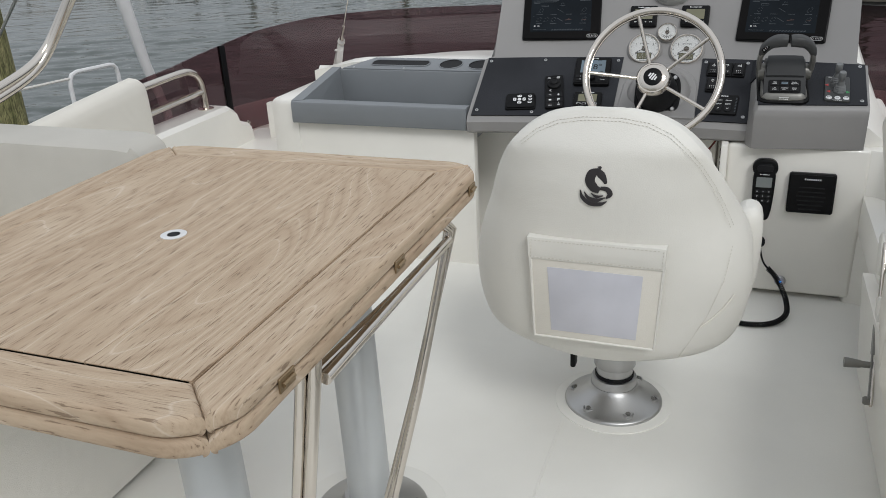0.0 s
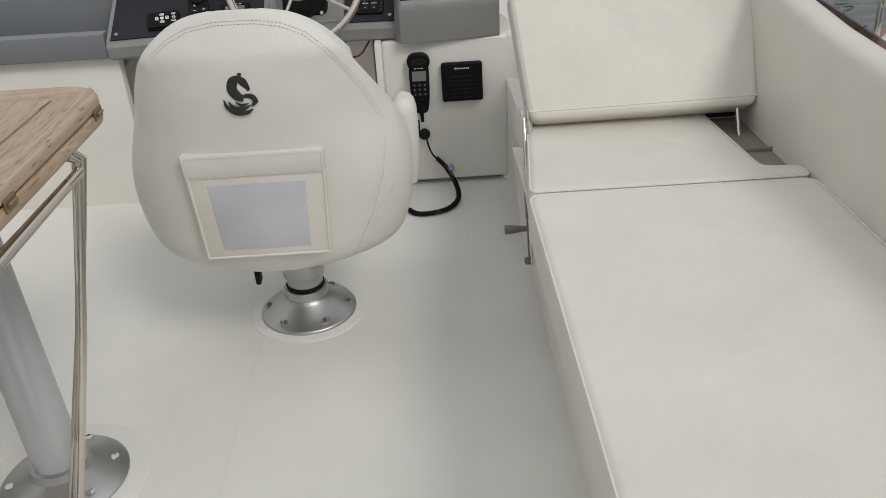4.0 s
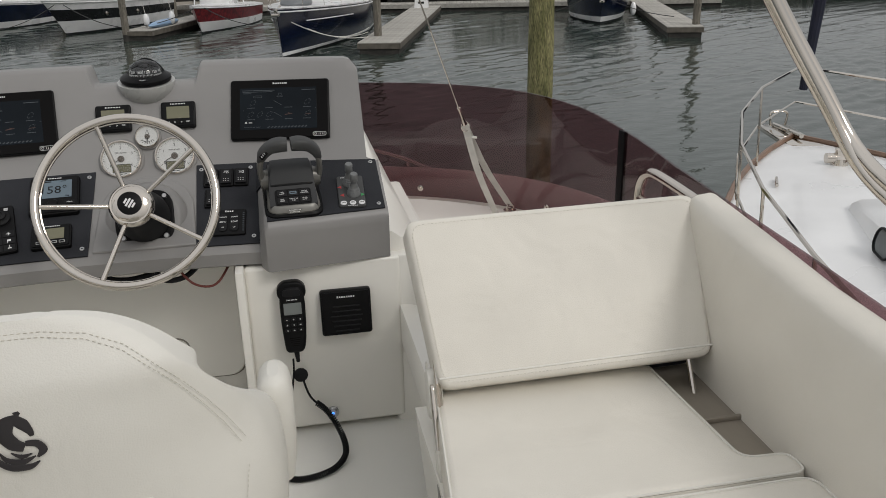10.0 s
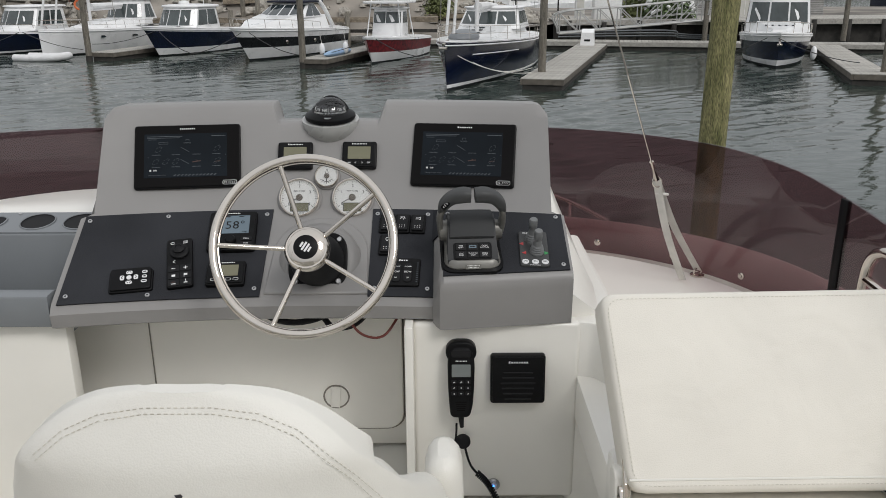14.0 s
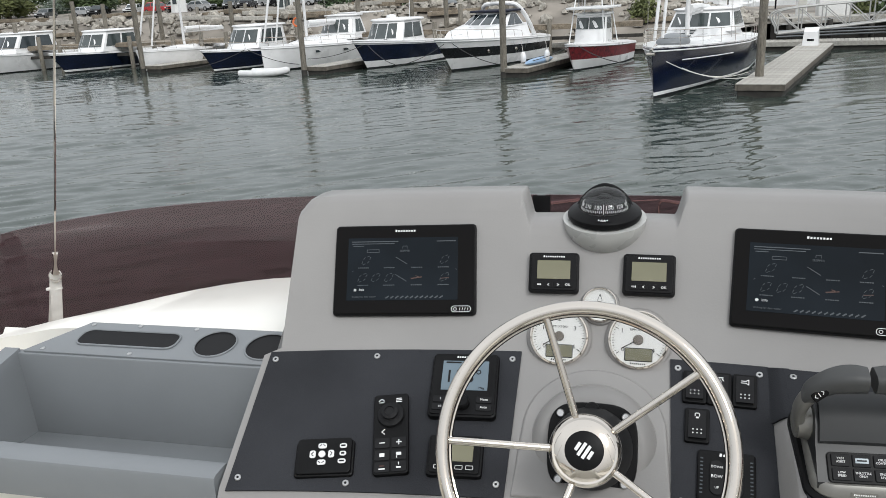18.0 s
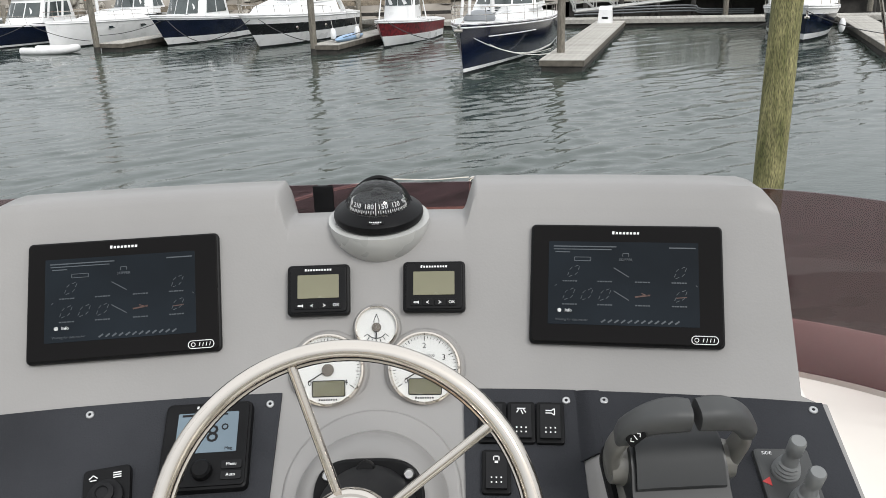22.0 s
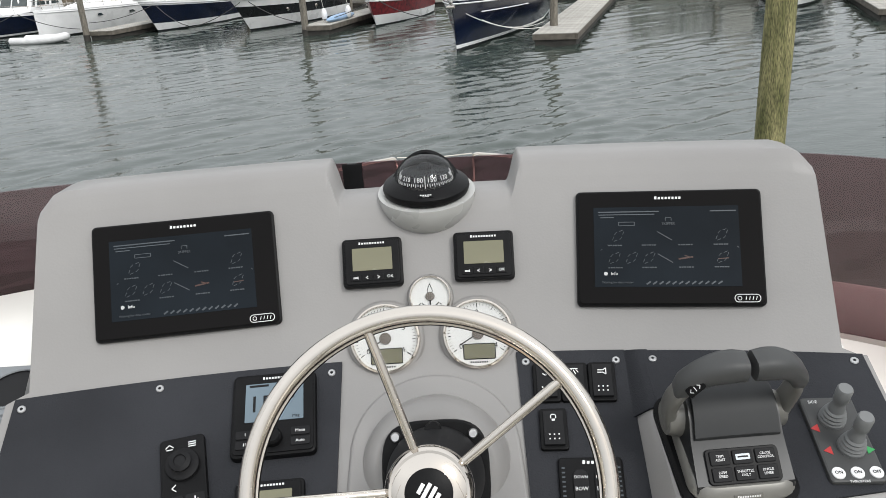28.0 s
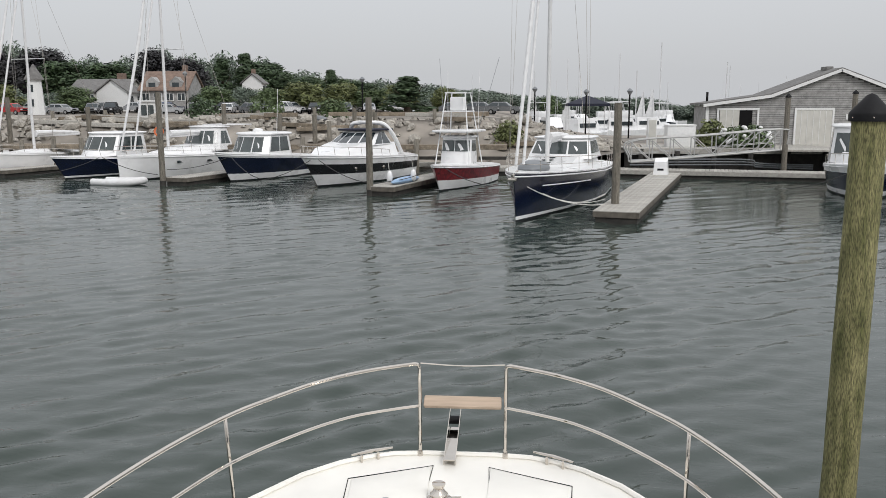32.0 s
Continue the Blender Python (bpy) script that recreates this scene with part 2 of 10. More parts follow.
def teak():
    m = bpy.data.materials.new("weathered_teak")
    m.use_nodes = True
    n, l = m.node_tree.nodes, m.node_tree.links
    b = n["Principled BSDF"]
    b.inputs["Roughness"].default_value = 0.72
    tc, mp, mp2 = n.new("ShaderNodeTexCoord"), n.new("ShaderNodeMapping"), n.new("ShaderNodeMapping")
    oi, add = n.new("ShaderNodeObjectInfo"), n.new("ShaderNodeVectorMath")
    sc = n.new("ShaderNodeVectorMath")
    sc.operation = "SCALE"
    sc.inputs[3].default_value = 7.0
    cmb = n.new("ShaderNodeCombineXYZ")
    for k in range(3):
        l.new(oi.outputs["Random"], cmb.inputs[k])
    l.new(cmb.outputs[0], sc.inputs[0])
    l.new(tc.outputs["Object"], add.inputs[0])
    l.new(sc.outputs[0], add.inputs[1])
    l.new(add.outputs[0], mp.inputs[0])
    l.new(add.outputs[0], mp2.inputs[0])
    mp.inputs["Scale"].default_value = (6.5, 0.85, 2.6)
    mp2.inputs["Scale"].default_value = (150, 9.0, 50)
    fig, warp, pore = (n.new("ShaderNodeTexNoise") for _ in range(3))
    fig.inputs["Scale"].default_value, fig.inputs["Detail"].default_value, fig.inputs["Distortion"].default_value = 1.0, 1.0, 0.35
    warp.inputs["Scale"].default_value = 1.3
    pore.inputs["Scale"].default_value, pore.inputs["Detail"].default_value = 3.0, 5
    rings_, wave = n.new("ShaderNodeMath"), n.new("ShaderNodeMath")
    rings_.operation, wave.operation = "MULTIPLY", "PINGPONG"
    rings_.inputs[1].default_value, wave.inputs[1].default_value = 30.0, 1.0
    l.new(mp.outputs[0], fig.inputs["Vector"])
    l.new(fig.outputs["Fac"], rings_.inputs[0])
    l.new(rings_.outputs[0], wave.inputs[0])
    l.new(mp.outputs[0], warp.inputs["Vector"])
    l.new(mp2.outputs[0], pore.inputs["Vector"])
    r1, r2, r3 = (n.new("ShaderNodeValToRGB") for _ in range(3))
    for r, stops in ((r1, ((0.0, (0.43, 0.330, 0.232)), (0.20, (0.475, 0.372, 0.268)), (0.70, (0.505, 0.403, 0.294)), (0.94, (0.52, 0.42, 0.312)), (1.0, (0.61, 0.52, 0.415)))),
                     (r2, ((0.345, (0.30, 0.235, 0.18)), (0.395, (0.90, 0.87, 0.84)), (0.62, (1.05, 1.04, 1.03)))),
                     (r3, ((0.25, (0.84, 0.80, 0.76)), (0.75, (1.0, 1.0, 1.0))))):
        while len(r.color_ramp.elements) < len(stops):
            r.color_ramp.elements.new(0.5)
        for e, (p, c) in zip(r.color_ramp.elements, stops):
            e.position, e.color = p, (*c, 1)
    l.new(wave.outputs[0], r1.inputs[0])
    l.new(pore.outputs["Fac"], r2.inputs[0])
    l.new(warp.outputs["Fac"], r3.inputs[0])
    m1, m2 = n.new("ShaderNodeMix"), n.new("ShaderNodeMix")
    for q in (m1, m2):
        q.data_type, q.blend_type = "RGBA", "MULTIPLY"
        q.inputs[0].default_value = 1.0
    m1.inputs[0].default_value = 0.7
    l.new(r1.outputs[0], m1.inputs[6])
    l.new(r2.outputs[0], m1.inputs[7])
    l.new(m1.outputs[2], m2.inputs[6])
    l.new(r3.outputs[0], m2.inputs[7])
    l.new(m2.outputs[2], b.inputs["Base Color"])
    bp = n.new("ShaderNodeBump")
    bp.inputs["Strength"].default_value, bp.inputs["Distance"].default_value = 0.5, 0.003
    l.new(pore.outputs["Fac"], bp.inputs["Height"])
    l.new(bp.outputs[0], b.inputs["Normal"])
    return m


TEAK = teak()


def water_mat():
    m = bpy.data.materials.new("harbour_water")
    m.use_nodes = True
    n, l = m.node_tree.nodes, m.node_tree.links
    b = n["Principled BSDF"]
    b.inputs["Base Color"].default_value = (0.034, 0.047, 0.040, 1)
    b.inputs["Roughness"].default_value, b.inputs["IOR"].default_value = 0.02, 1.42
    tc = n.new("ShaderNodeTexCoord")
    heights = []
    for scale, stretch, turn, det in ((5.0, (0.5, 1.0, 1), 0.55, 2), (13.0, (0.6, 1.0, 1), 0.1, 2)):
        mp, no = n.new("ShaderNodeMapping"), n.new("ShaderNodeTexNoise")
        mp.inputs["Scale"].default_value, mp.inputs["Rotation"].default_value = stretch, (0, 0, turn)
        no.inputs["Scale"].default_value, no.inputs["Detail"].default_value = scale, det
        no.inputs["Distortion"].default_value = 0.8
        l.new(tc.outputs["Object"], mp.inputs[0])
        l.new(mp.outputs[0], no.inputs["Vector"])
        heights.append(no.outputs[0])
    s1, a2 = n.new("ShaderNodeMath"), n.new("ShaderNodeMath")
    s1.operation, a2.operation = "MULTIPLY", "ADD"
    s1.inputs[1].default_value = 0.35
    l.new(heights[1], s1.inputs[0])
    l.new(heights[0], a2.inputs[0])
    l.new(s1.outputs[0], a2.inputs[1])
    bp = n.new("ShaderNodeBump")
    bp.inputs["Strength"].default_value, bp.inputs["Distance"].default_value = 1.0, 0.007
    l.new(a2.outputs[0], bp.inputs["Height"])
    l.new(bp.outputs[0], b.inputs["Normal"])
    return m


WATER = water_mat()

# ---------------------------------------------------------------- mesh helpers


def mesh(name, bm, material, smooth=True, angle=35):
    if smooth:
        for f in bm.faces:
            f.smooth = len(f.verts) < 9
        cosa = math.cos(radians(angle))
        for e in bm.edges:
            if len(e.link_faces) == 2 and e.link_faces[0].normal.length and e.link_faces[0].normal.dot(e.link_faces[1].normal) < cosa:
                e.smooth = False
    me = bpy.data.meshes.new(name)
    bm.to_mesh(me)
    bm.free()
    me.materials.append(material)
    return me


def part(name, bm, material, parent, label="", at=None, smooth=True):
    bm.normal_update()
    ob = new(name, mesh(name, bm, material, smooth))
    ob.parent = parent
    if at is not None:
        ob.matrix_basis = at
    return tagged(ob, label)


def thing(name, label, category, at=None, group="", kind=""):
    ob = new(name)
    ob.empty_display_size = 0.05
    if at is not None:
        ob.matrix_basis = at
    return tagged(ob, label, category, group, kind)


def solid(name, bm, material, label, category, at=None, group="", kind="", smooth=True):
    bm.normal_update()
    ob = new(name, mesh(name, bm, material, smooth))
    if at is not None:
        ob.matrix_basis = at
    return tagged(ob, label, category, group, kind)


def from_data(verts, faces):
    bm = bmesh.new()
    vs = [bm.verts.new(v) for v in verts]
    for f in faces:
        bm.faces.new([vs[i] for i in f])
    bm.normal_update()
    return bm


def box(sx, sy, sz, at=(0, 0, 0), bevel=0.0, seg=2, m=None):
    bm = bmesh.new()
    bmesh.ops.create_cube(bm, size=1.0, matrix=Matrix.Translation(at) @ Matrix.Diagonal((sx, sy, sz, 1)))
    if bevel:
        bmesh.ops.bevel(bm, geom=bm.edges[:], offset=bevel, segments=seg, profile=0.5, affect="EDGES")
    if m:
        bm.transform(m)
    return bm


def join(*bms):
    out = bms[0]
    for b in bms[1:]:
        me = bpy.data.meshes.new("join")
        b.to_mesh(me)
        b.free()
        out.from_mesh(me)
        bpy.data.meshes.remove(me)
    return out


def rounded(w, h, r, n=5):
    """Points of a rounded rectangle about the origin, anticlockwise."""
    r = min(r, w / 2 - 1e-4, h / 2 - 1e-4)
    pts = []
    for cx, cy, a0 in ((w / 2 - r, h / 2 - r, 0), (-w / 2 + r, h / 2 - r, 90), (-w / 2 + r, -h / 2 + r, 180), (w / 2 - r, -h / 2 + r, 270)):
        for k in range(n + 1):
            a = radians(a0 + 90 * k / n)
            pts.append((cx + r * math.cos(a), cy + r * math.sin(a)))
    return pts


def loft(rings, closed=True, cap=True):
    verts, faces = [p for ring in rings for p in ring], []
    k = len(rings[0])
    for i in range(len(rings) - 1):
        for j in range(k if closed else k - 1):
            a, b = i * k + j, i * k + (j + 1) % k
            faces.append((a, b, b + k, a + k))
    if cap and closed:
        faces.append(tuple(range(k))[::-1])
        faces.append(tuple(range((len(rings) - 1) * k, len(rings) * k)))
    bm = from_data(verts, faces)
    bmesh.ops.recalc_face_normals(bm, faces=bm.faces[:])
    return bm


def slab(pts, z0, z1, bevel=0.0, seg=2):
    """A plate from an outline, with softened upper and lower edges."""
    rings = []
    c = Vector((sum(p[0] for p in pts) / len(pts), sum(p[1] for p in pts) / len(pts)))

    def inset(d):
        out, n = [], len(pts)
        for i, p in enumerate(pts):
            a, b = Vector(pts[i - 1]), Vector(pts[(i + 1) % n])
            t = (b - a)
            nrm = Vector((t.y, -t.x)).normalized() if t.length else Vector((0, 0))
            out.append((p[0] - nrm.x * d, p[1] - nrm.y * d))
        return out
    if bevel:
        steps = [(bevel * (1 - math.sin(radians(90 * k / seg))), bevel * (1 - math.cos(radians(90 * k / seg)))) for k in range(seg + 1)]
        for d, h in steps:
            rings.append([(x, y, z0 + h) for x, y in inset(d)])
        for d, h in reversed(steps):
            rings.append([(x, y, z1 - h) for x, y in inset(d)])
    else:
        rings = [[(x, y, z0) for x, y in pts], [(x, y, z1) for x, y in pts]]
    return loft(rings)


def plate(w, h, t, r=0.006, bevel=0.0015, n=4):
    return slab(rounded(w, h, r, n), 0, t, min(bevel, t / 2.1))


def lathe(profile, seg=32):
    rings = [[(r * math.cos(2 * math.pi * k / seg), r * math.sin(2 * math.pi * k / seg), z) for k in range(seg)] for r, z in profile]
    return loft(rings)


def tube(points, r, seg=10, closed=False, radii=None):
    pts = [Vector(p) for p in points]
    n, rings = len(pts), []
    up = Vector((0, 0, 1))
    prev = None
    for i, p in enumerate(pts):
        a = pts[i - 1] if i or closed else pts[0]
        b = pts[(i + 1) % n] if i < n - 1 or closed else pts[-1]
        t = (b - a).normalized()
        if prev is None:
            side = t.cross(up if abs(t.z) < 0.9 else Vector((1, 0, 0))).normalized()
        else:
            side = (prev - t * prev.dot(t)).normalized()
        prev = side
        over = t.cross(side)
        rr = radii[i] if radii else r
        rings.append([p + (side * math.cos(2 * math.pi * k / seg) + over * math.sin(2 * math.pi * k / seg)) * rr for k in range(seg)])
    if closed:
        rings.append(rings[0])
        return loft(rings, cap=False)
    return loft(rings)


def smooth_path(points, per=6):
    """A soft curve through the points."""
    p = [Vector(q) for q in points]
    p = [p[0] * 2 - p[1]] + p + [p[-1] * 2 - p[-2]]
    out = []
    for i in range(1, len(p) - 2):
        for k in range(per):
            t = k / per
            out.append(0.5 * ((2 * p[i]) + (p[i + 1] - p[i - 1]) * t + (2 * p[i - 1] - 5 * p[i] + 4 * p[i + 1] - p[i + 2]) * t * t
                              + (3 * p[i] - p[i - 1] - 3 * p[i + 1] + p[i + 2]) * t ** 3))
    return out + [p[-2]]


def rod(p0, p1, r, r1=None, seg=12):
    return tube([p0, p1], r, seg, radii=[r, r if r1 is None else r1])


def ball(r, at=(0, 0, 0), u=14, v=9, s=(1, 1, 1)):
    bm = bmesh.new()
    bmesh.ops.create_uvsphere(bm, u_segments=u, v_segments=v, radius=r, matrix=Matrix.Translation(at) @ Matrix.Diagonal((*s, 1)))
    return bm


def torus(r, t, seg=64, ring=12, m=None):
    bm = tube([(r * math.cos(2 * math.pi * k / seg), r * math.sin(2 * math.pi * k / seg), 0) for k in range(seg)], t, ring, closed=True)
    if m:
        bm.transform(m)
    return bm


def dense(poly, rad=0.02, n=4, every=0.12):
    """The outline of a polygon with softened corners."""
    out, k = [], len(poly)
    for i in range(k):
        p, a, b = Vector(poly[i]), Vector(poly[i - 1]), Vector(poly[(i + 1) % k])
        da, db = (a - p).normalized(), (b - p).normalized()
        r_ = min(rad, (a - p).length / 2.2, (b - p).length / 2.2)
        for j in range(n + 1):
            t = j / n
            q = (p + da * r_) * (1 - t) ** 2 + p * 2 * t * (1 - t) + (p + db * r_) * t ** 2
            out.append((q.x, q.y))
    return out


def frame_of(origin, x_axis, normal):
    """The pose whose z axis is the normal and whose x axis lies along x_axis."""
    z = Vector(normal).normalized()
    x = Vector(x_axis)
    x = (x - z * x.dot(z)).normalized()
    y = z.cross(x)
    m = Matrix((x, y, z)).transposed().to_4x4()
    m.translation = Vector(origin)
    return m


def letters(text, size, material, parent, at, name="lettering", depth=0.0006, align="CENTER"):
    cu = bpy.data.curves.new(name, "FONT")
    cu.body, cu.size, cu.extrude, cu.resolution_u = text, size, depth, 2
    cu.align_x, cu.align_y = align, "CENTER"
    tmp = bpy.data.objects.new("tmp_text", cu)
    scene.collection.objects.link(tmp)
    bpy.context.view_layer.update()
    me = bpy.data.meshes.new_from_object(tmp.evaluated_get(bpy.context.evaluated_depsgraph_get()))
    bpy.data.objects.remove(tmp)
    bpy.data.curves.remove(cu)
    me.materials.clear()
    me.materials.append(material)
    me.name = name
    ob = new(name, me)
    ob.parent, ob.matrix_basis = parent, at
    return ob


def T(x=0, y=0, z=0):
    return Matrix.Translation((x, y, z))

# ---------------------------------------------------------------- our boat: structure
CX = -0.19


def screen_plan(t, a=1.49, b=1.13, n=2.8):
    """Plan of the wind screen: t from 0 (starboard, aft) over 0.5 (ahead) to 1 (port, aft)."""
    if t < 0.22 or t > 0.78:
        s = (0.22 - t) / 0.22 if t < 0.22 else (t - 0.78) / 0.22
        x = a + 0.05 * s
        return (CX + (x if t < 0.5 else -x), -1.9 * s)
    ang = (t - 0.22) / 0.56 * math.pi
    c, s = math.cos(ang), math.sin(ang)
    return (CX + a * math.copysign(abs(c) ** (2 / n), c), b * abs(s) ** (2 / n))


def shell(fun, ts, z_low, z_high, thick=0.006):
    """A thin upright sheet that follows a plan, closed all round."""
    outer = [fun(t) for t in ts]
    inner = []
    for i, p in enumerate(outer):
        a, b = Vector(outer[max(i - 1, 0)]), Vector(outer[min(i + 1, len(outer) - 1)])
        d = (b - a).normalized()
        nrm = Vector((-d.y, d.x))
        inner.append((p[0] + nrm.x * thick, p[1] + nrm.y * thick))
    rings = []
    for (x, y), (u, v), t in zip(outer, inner, ts):
        lo, hi = z_low(t), z_high(t)
        rings.append([(x, y, lo), (x, y, hi), (u, v, hi), (u, v, lo)])
    return loft(rings)


RIM = ((1.2, 0.824), (0.95, 0.823), (0.75, 0.818), (0.5, 0.798), (0.3, 0.772), (0.0, 0.742), (-0.5, 0.706), (-1.05, 0.658), (-2.0, 0.60))


def top_z(t):
    y = screen_plan(t)[1]
    for (y1, z1), (y0, z0) in zip(RIM, RIM[1:]):
        if y >= y0:
            return z0 + (z1 - z0) * min(1, (y - y0) / (y1 - y0))
    return RIM[-1][1]


def steps(a, b, n):
    return [a + (b - a) * k / n for k in range(n + 1)]


floor_ob = thing("floor", "off-white moulded flybridge floor with faint seams", "floor", kind="structure")
prof = [(-3.6, 0.0), (-0.345, 0.0), (-0.315, 0.003), (-0.28, 0.010), (-0.15, 0.031), (0.0, 0.055), (0.066, 0.065), (0.40, 0.068)]
part("moulding", loft([[(-1.7, y, z) for y, z in prof] + [(-1.7, 0.40, -0.08), (-1.7, -3.6, -0.08)],
                       [(1.28, y, z) for y, z in prof] + [(1.28, 0.40, -0.08), (1.28, -3.6, -0.08)]]), DECK, floor_ob)
for px, py, pr in ((0.0, -0.545, 0.152), (-0.437, -1.13, 0.17)):
    part("pad", lathe([(pr, 0.0), (pr, 0.0025), (pr - 0.006, 0.0045), (0.001, 0.0045)], 40), DECK, floor_ob, at=T(px, py, 0))
part("seam", box(0.006, 1.9, 0.0016, (-0.11, -1.62, 0.0008), 0.0006, 1), DECK, floor_ob)
part("seam", box(1.1, 0.006, 0.0016, (-0.62, -2.05, 0.0008), 0.0006, 1), DECK, floor_ob)

# deck ahead of the helm, inside the screen
fore = [(x * 0.985 + CX * 0.015, y * 0.985) for x, y in (screen_plan(t) for t in steps(0.0, 1.0, 160)) if y > 0.46]
solid("deck", slab(fore, 0.30, 0.41, 0.003), GEL, "white gelcoat deck in front of the helm console", "deck", kind="structure")
solid("deck", slab([(0.60, -0.30), (1.235, -0.30), (1.235, 0.449), (0.60, 0.449)], 0.30, 0.408, 0.003), GEL, "white gelcoat deck ahead of the bench", "deck", kind="structure")
solid("deck", slab([(-1.64, 0.03), (-1.34, 0.03), (-1.34, 0.449), (-1.64, 0.449)], 0.30, 0.408, 0.003), GEL, "white gelcoat deck beside the console", "deck", kind="structure")
# coaming lip behind the lower edge of the screen
rings = []
for t in steps(0.02, 0.98, 110):
    (x, y), (u, v), (p, q) = screen_plan(t), screen_plan(min(1, t + 0.004)), screen_plan(max(0, t - 0.004))
    d = Vector((u - p, v - q)).normalized()
    out = Vector((d.y, -d.x))
    rings.append([(x + out.x * k, y + out.y * k, z) for k, z in ((0.009, 0.06), (0.009, 0.400), (0.014, 0.412), (0.075, 0.492), (0.084, 0.498), (0.094, 0.496), (0.100, 0.485), (0.13, 0.06))])
solid("coaming", loft(rings), GEL, "white gelcoat coaming round the flybridge", "coaming", kind="structure")
for side in (1, -1):
    x0, x1 = CX + side * 1.375, CX + side * 1.515
    rings = []
    for y, z in ((0.30, 0.42), (0.285, 0.475), (0.22, 0.50), (0.20, 0.545), (0.16, 0.57), (-0.9, 0.565), (-3.6, 0.55)):
        rings.append([(x0, y, -0.02), (x1, y, -0.02), (x1, y, z - 0.03), (x1 - side * 0.03, y, z), (x0 + side * 0.015, y, z), (x0, y, z - 0.015)])
    solid("coaming", loft(rings), GEL, "white gelcoat side coaming of the flybridge", "coaming", kind="structure")

# smoked wind screen with its posts and bolts
screen = thing("wind_screen", "curved smoked dark red acrylic wind screen on the coaming", "wind screen")
cuts = [0.0, 0.248, 0.5, 0.752, 1.0]
for a, b in zip(cuts, cuts[1:]):
    part("pane", shell(screen_plan, steps(a + (0.0002 if a == 0.5 else 0.001), b - (0.0002 if b == 0.5 else 0.001), max(8, int((b - a) * 110))), lambda t: 0.415, top_z), TINT, screen, "smoked red acrylic pane")
for t in cuts[1:-1]:
    (x, y), (u, v) = screen_plan(t), screen_plan(t + 0.004)
    d = Vector((u - x, v - y, 0)).normalized()
    m = frame_of((x, y, 0), d, (0, 0, 1))
    p = part("post", box(0.046 if t == 0.5 else 0.03, 0.013, top_z(t) - 0.409, (0, 0.003, (top_z(t) + 0.405) / 2), 0.002), PLASTIC, screen, "black aluminium joint post", at=m)
    if t == 0.5:
        part("bolt", lathe([(0.006, 0), (0.006, 0.003), (0.001, 0.005)], 12), STEEL, p, at=frame_of((0, 0.0095, 0.72), (1, 0, 0), (0, 1, 0)))
for t in steps(0.26, 0.74, 11):
    (x, y), (u, v) = screen_plan(t), screen_plan(t + 0.004)
    d = Vector((u - x, v - y, 0)).normalized()
    nrm = Vector((-d.y, d.x, 0))
    part("bolt", lathe([(0.011, 0), (0.011, 0.003), (0.006, 0.005), (0.006, 0.009), (0.001, 0.010)], 12), STEEL, screen,
         at=frame_of(Vector((x, y, 0.447)) + nrm * 0.006, d, nrm))

# ---------------------------------------------------------------- helm console


def bow_in(x, deep=0.06):
    return deep * (1 - (x / 0.57) ** 2)


def upper(x, v):
    return Vector((x, 0.253 + bow_in(x) + 0.15 * v, 0.75 + 0.235 * v))


def lower(x, w):
    return Vector((x, 0.03 + bow_in(x, 0.05) + (0.223 + bow_in(x) - bow_in(x, 0.05)) * w, 0.60 + 0.15 * w))


def block(x, w):
    return Vector((x, 0.022 + 0.043 * (x - 0.28) / 0.3 + (0.231 + bow_in(x) - 0.043 * (x - 0.28) / 0.3) * w, 0.666 + 0.084 * w))


def on(fun, x, k, lift=0.0, turn=0.0):
    """A pose on one of the dash faces, its z axis out of the face and its y axis up the face."""
    p, du, dv = fun(x, k), fun(x + 0.01, k) - fun(x - 0.01, k), fun(x, k + 0.01) - fun(x, k - 0.01)
    nrm = du.cross(dv).normalized()
    return frame_of(p + nrm * lift, du, nrm) @ pose(0, 0, 0, 0, 0, turn)


console = thing("helm_console", "white helm console with a grey instrument dash", "helm console")

# grey dash: one moulding swept from end to end
XS = sorted(set(round(x, 4) for x in steps(-0.58, 0.58, 58) + [s * x for s in (-1, 1) for x in steps(0.120, 0.150, 15)]))


def tuck(x):
    return x if abs(x) < 0.45 else math.copysign(0.45 + (abs(x) - 0.45) * 0.79, x)


def dash_ring(x):
    wing = 0.0
    ax = abs(x)
    if ax < 0.124:
        wing = 1.0
    elif ax < 0.146:
        wing = 1 - ((ax - 0.124) / 0.022)
    wing = wing * wing * (3 - 2 * wing)
    topv = 1.0 - 0.19 * wing
    end = max(0.0, (ax - 0.535) / 0.045)
    topv -= 0.10 * (1 - math.sqrt(max(0.0, 1 - end * end)))

    def low_(w):
        p = lower(x, w)
        if x > 0.28:
            p.y = max(p.y, block(x, 0).y + 0.010 + 0.02 * w)
        return p
    pts = [low_(0.0) + Vector((0, 0.02, -0.055))]
    pts.append(low_(0.0) + Vector((0, 0.0, -0.045)))
    pts.append(low_(0.0) + Vector((0, -0.004, -0.014)))
    pts.append(low_(0.0) + Vector((0, 0.004, -0.002)))
    for w in (0.05, 0.35, 0.7, 0.97):
        pts.append(low_(w))
    for v in (0.02, 0.3, 0.6, 0.9):
        pts.append(upper(tuck(x), v * topv))
    for dy, dz in ((-0.002, -0.004), (0.012, 0.005), (0.075, 0.003), (0.10, -0.015)):
        pts.append(upper(tuck(x), topv) + Vector((0, dy, dz)))
    pts.append(Vector((x, 0.60, 0.54)))
    return pts


part("dash", loft([dash_ring(x) for x in XS]), GREY, console, "satin grey moulded instrument dash")

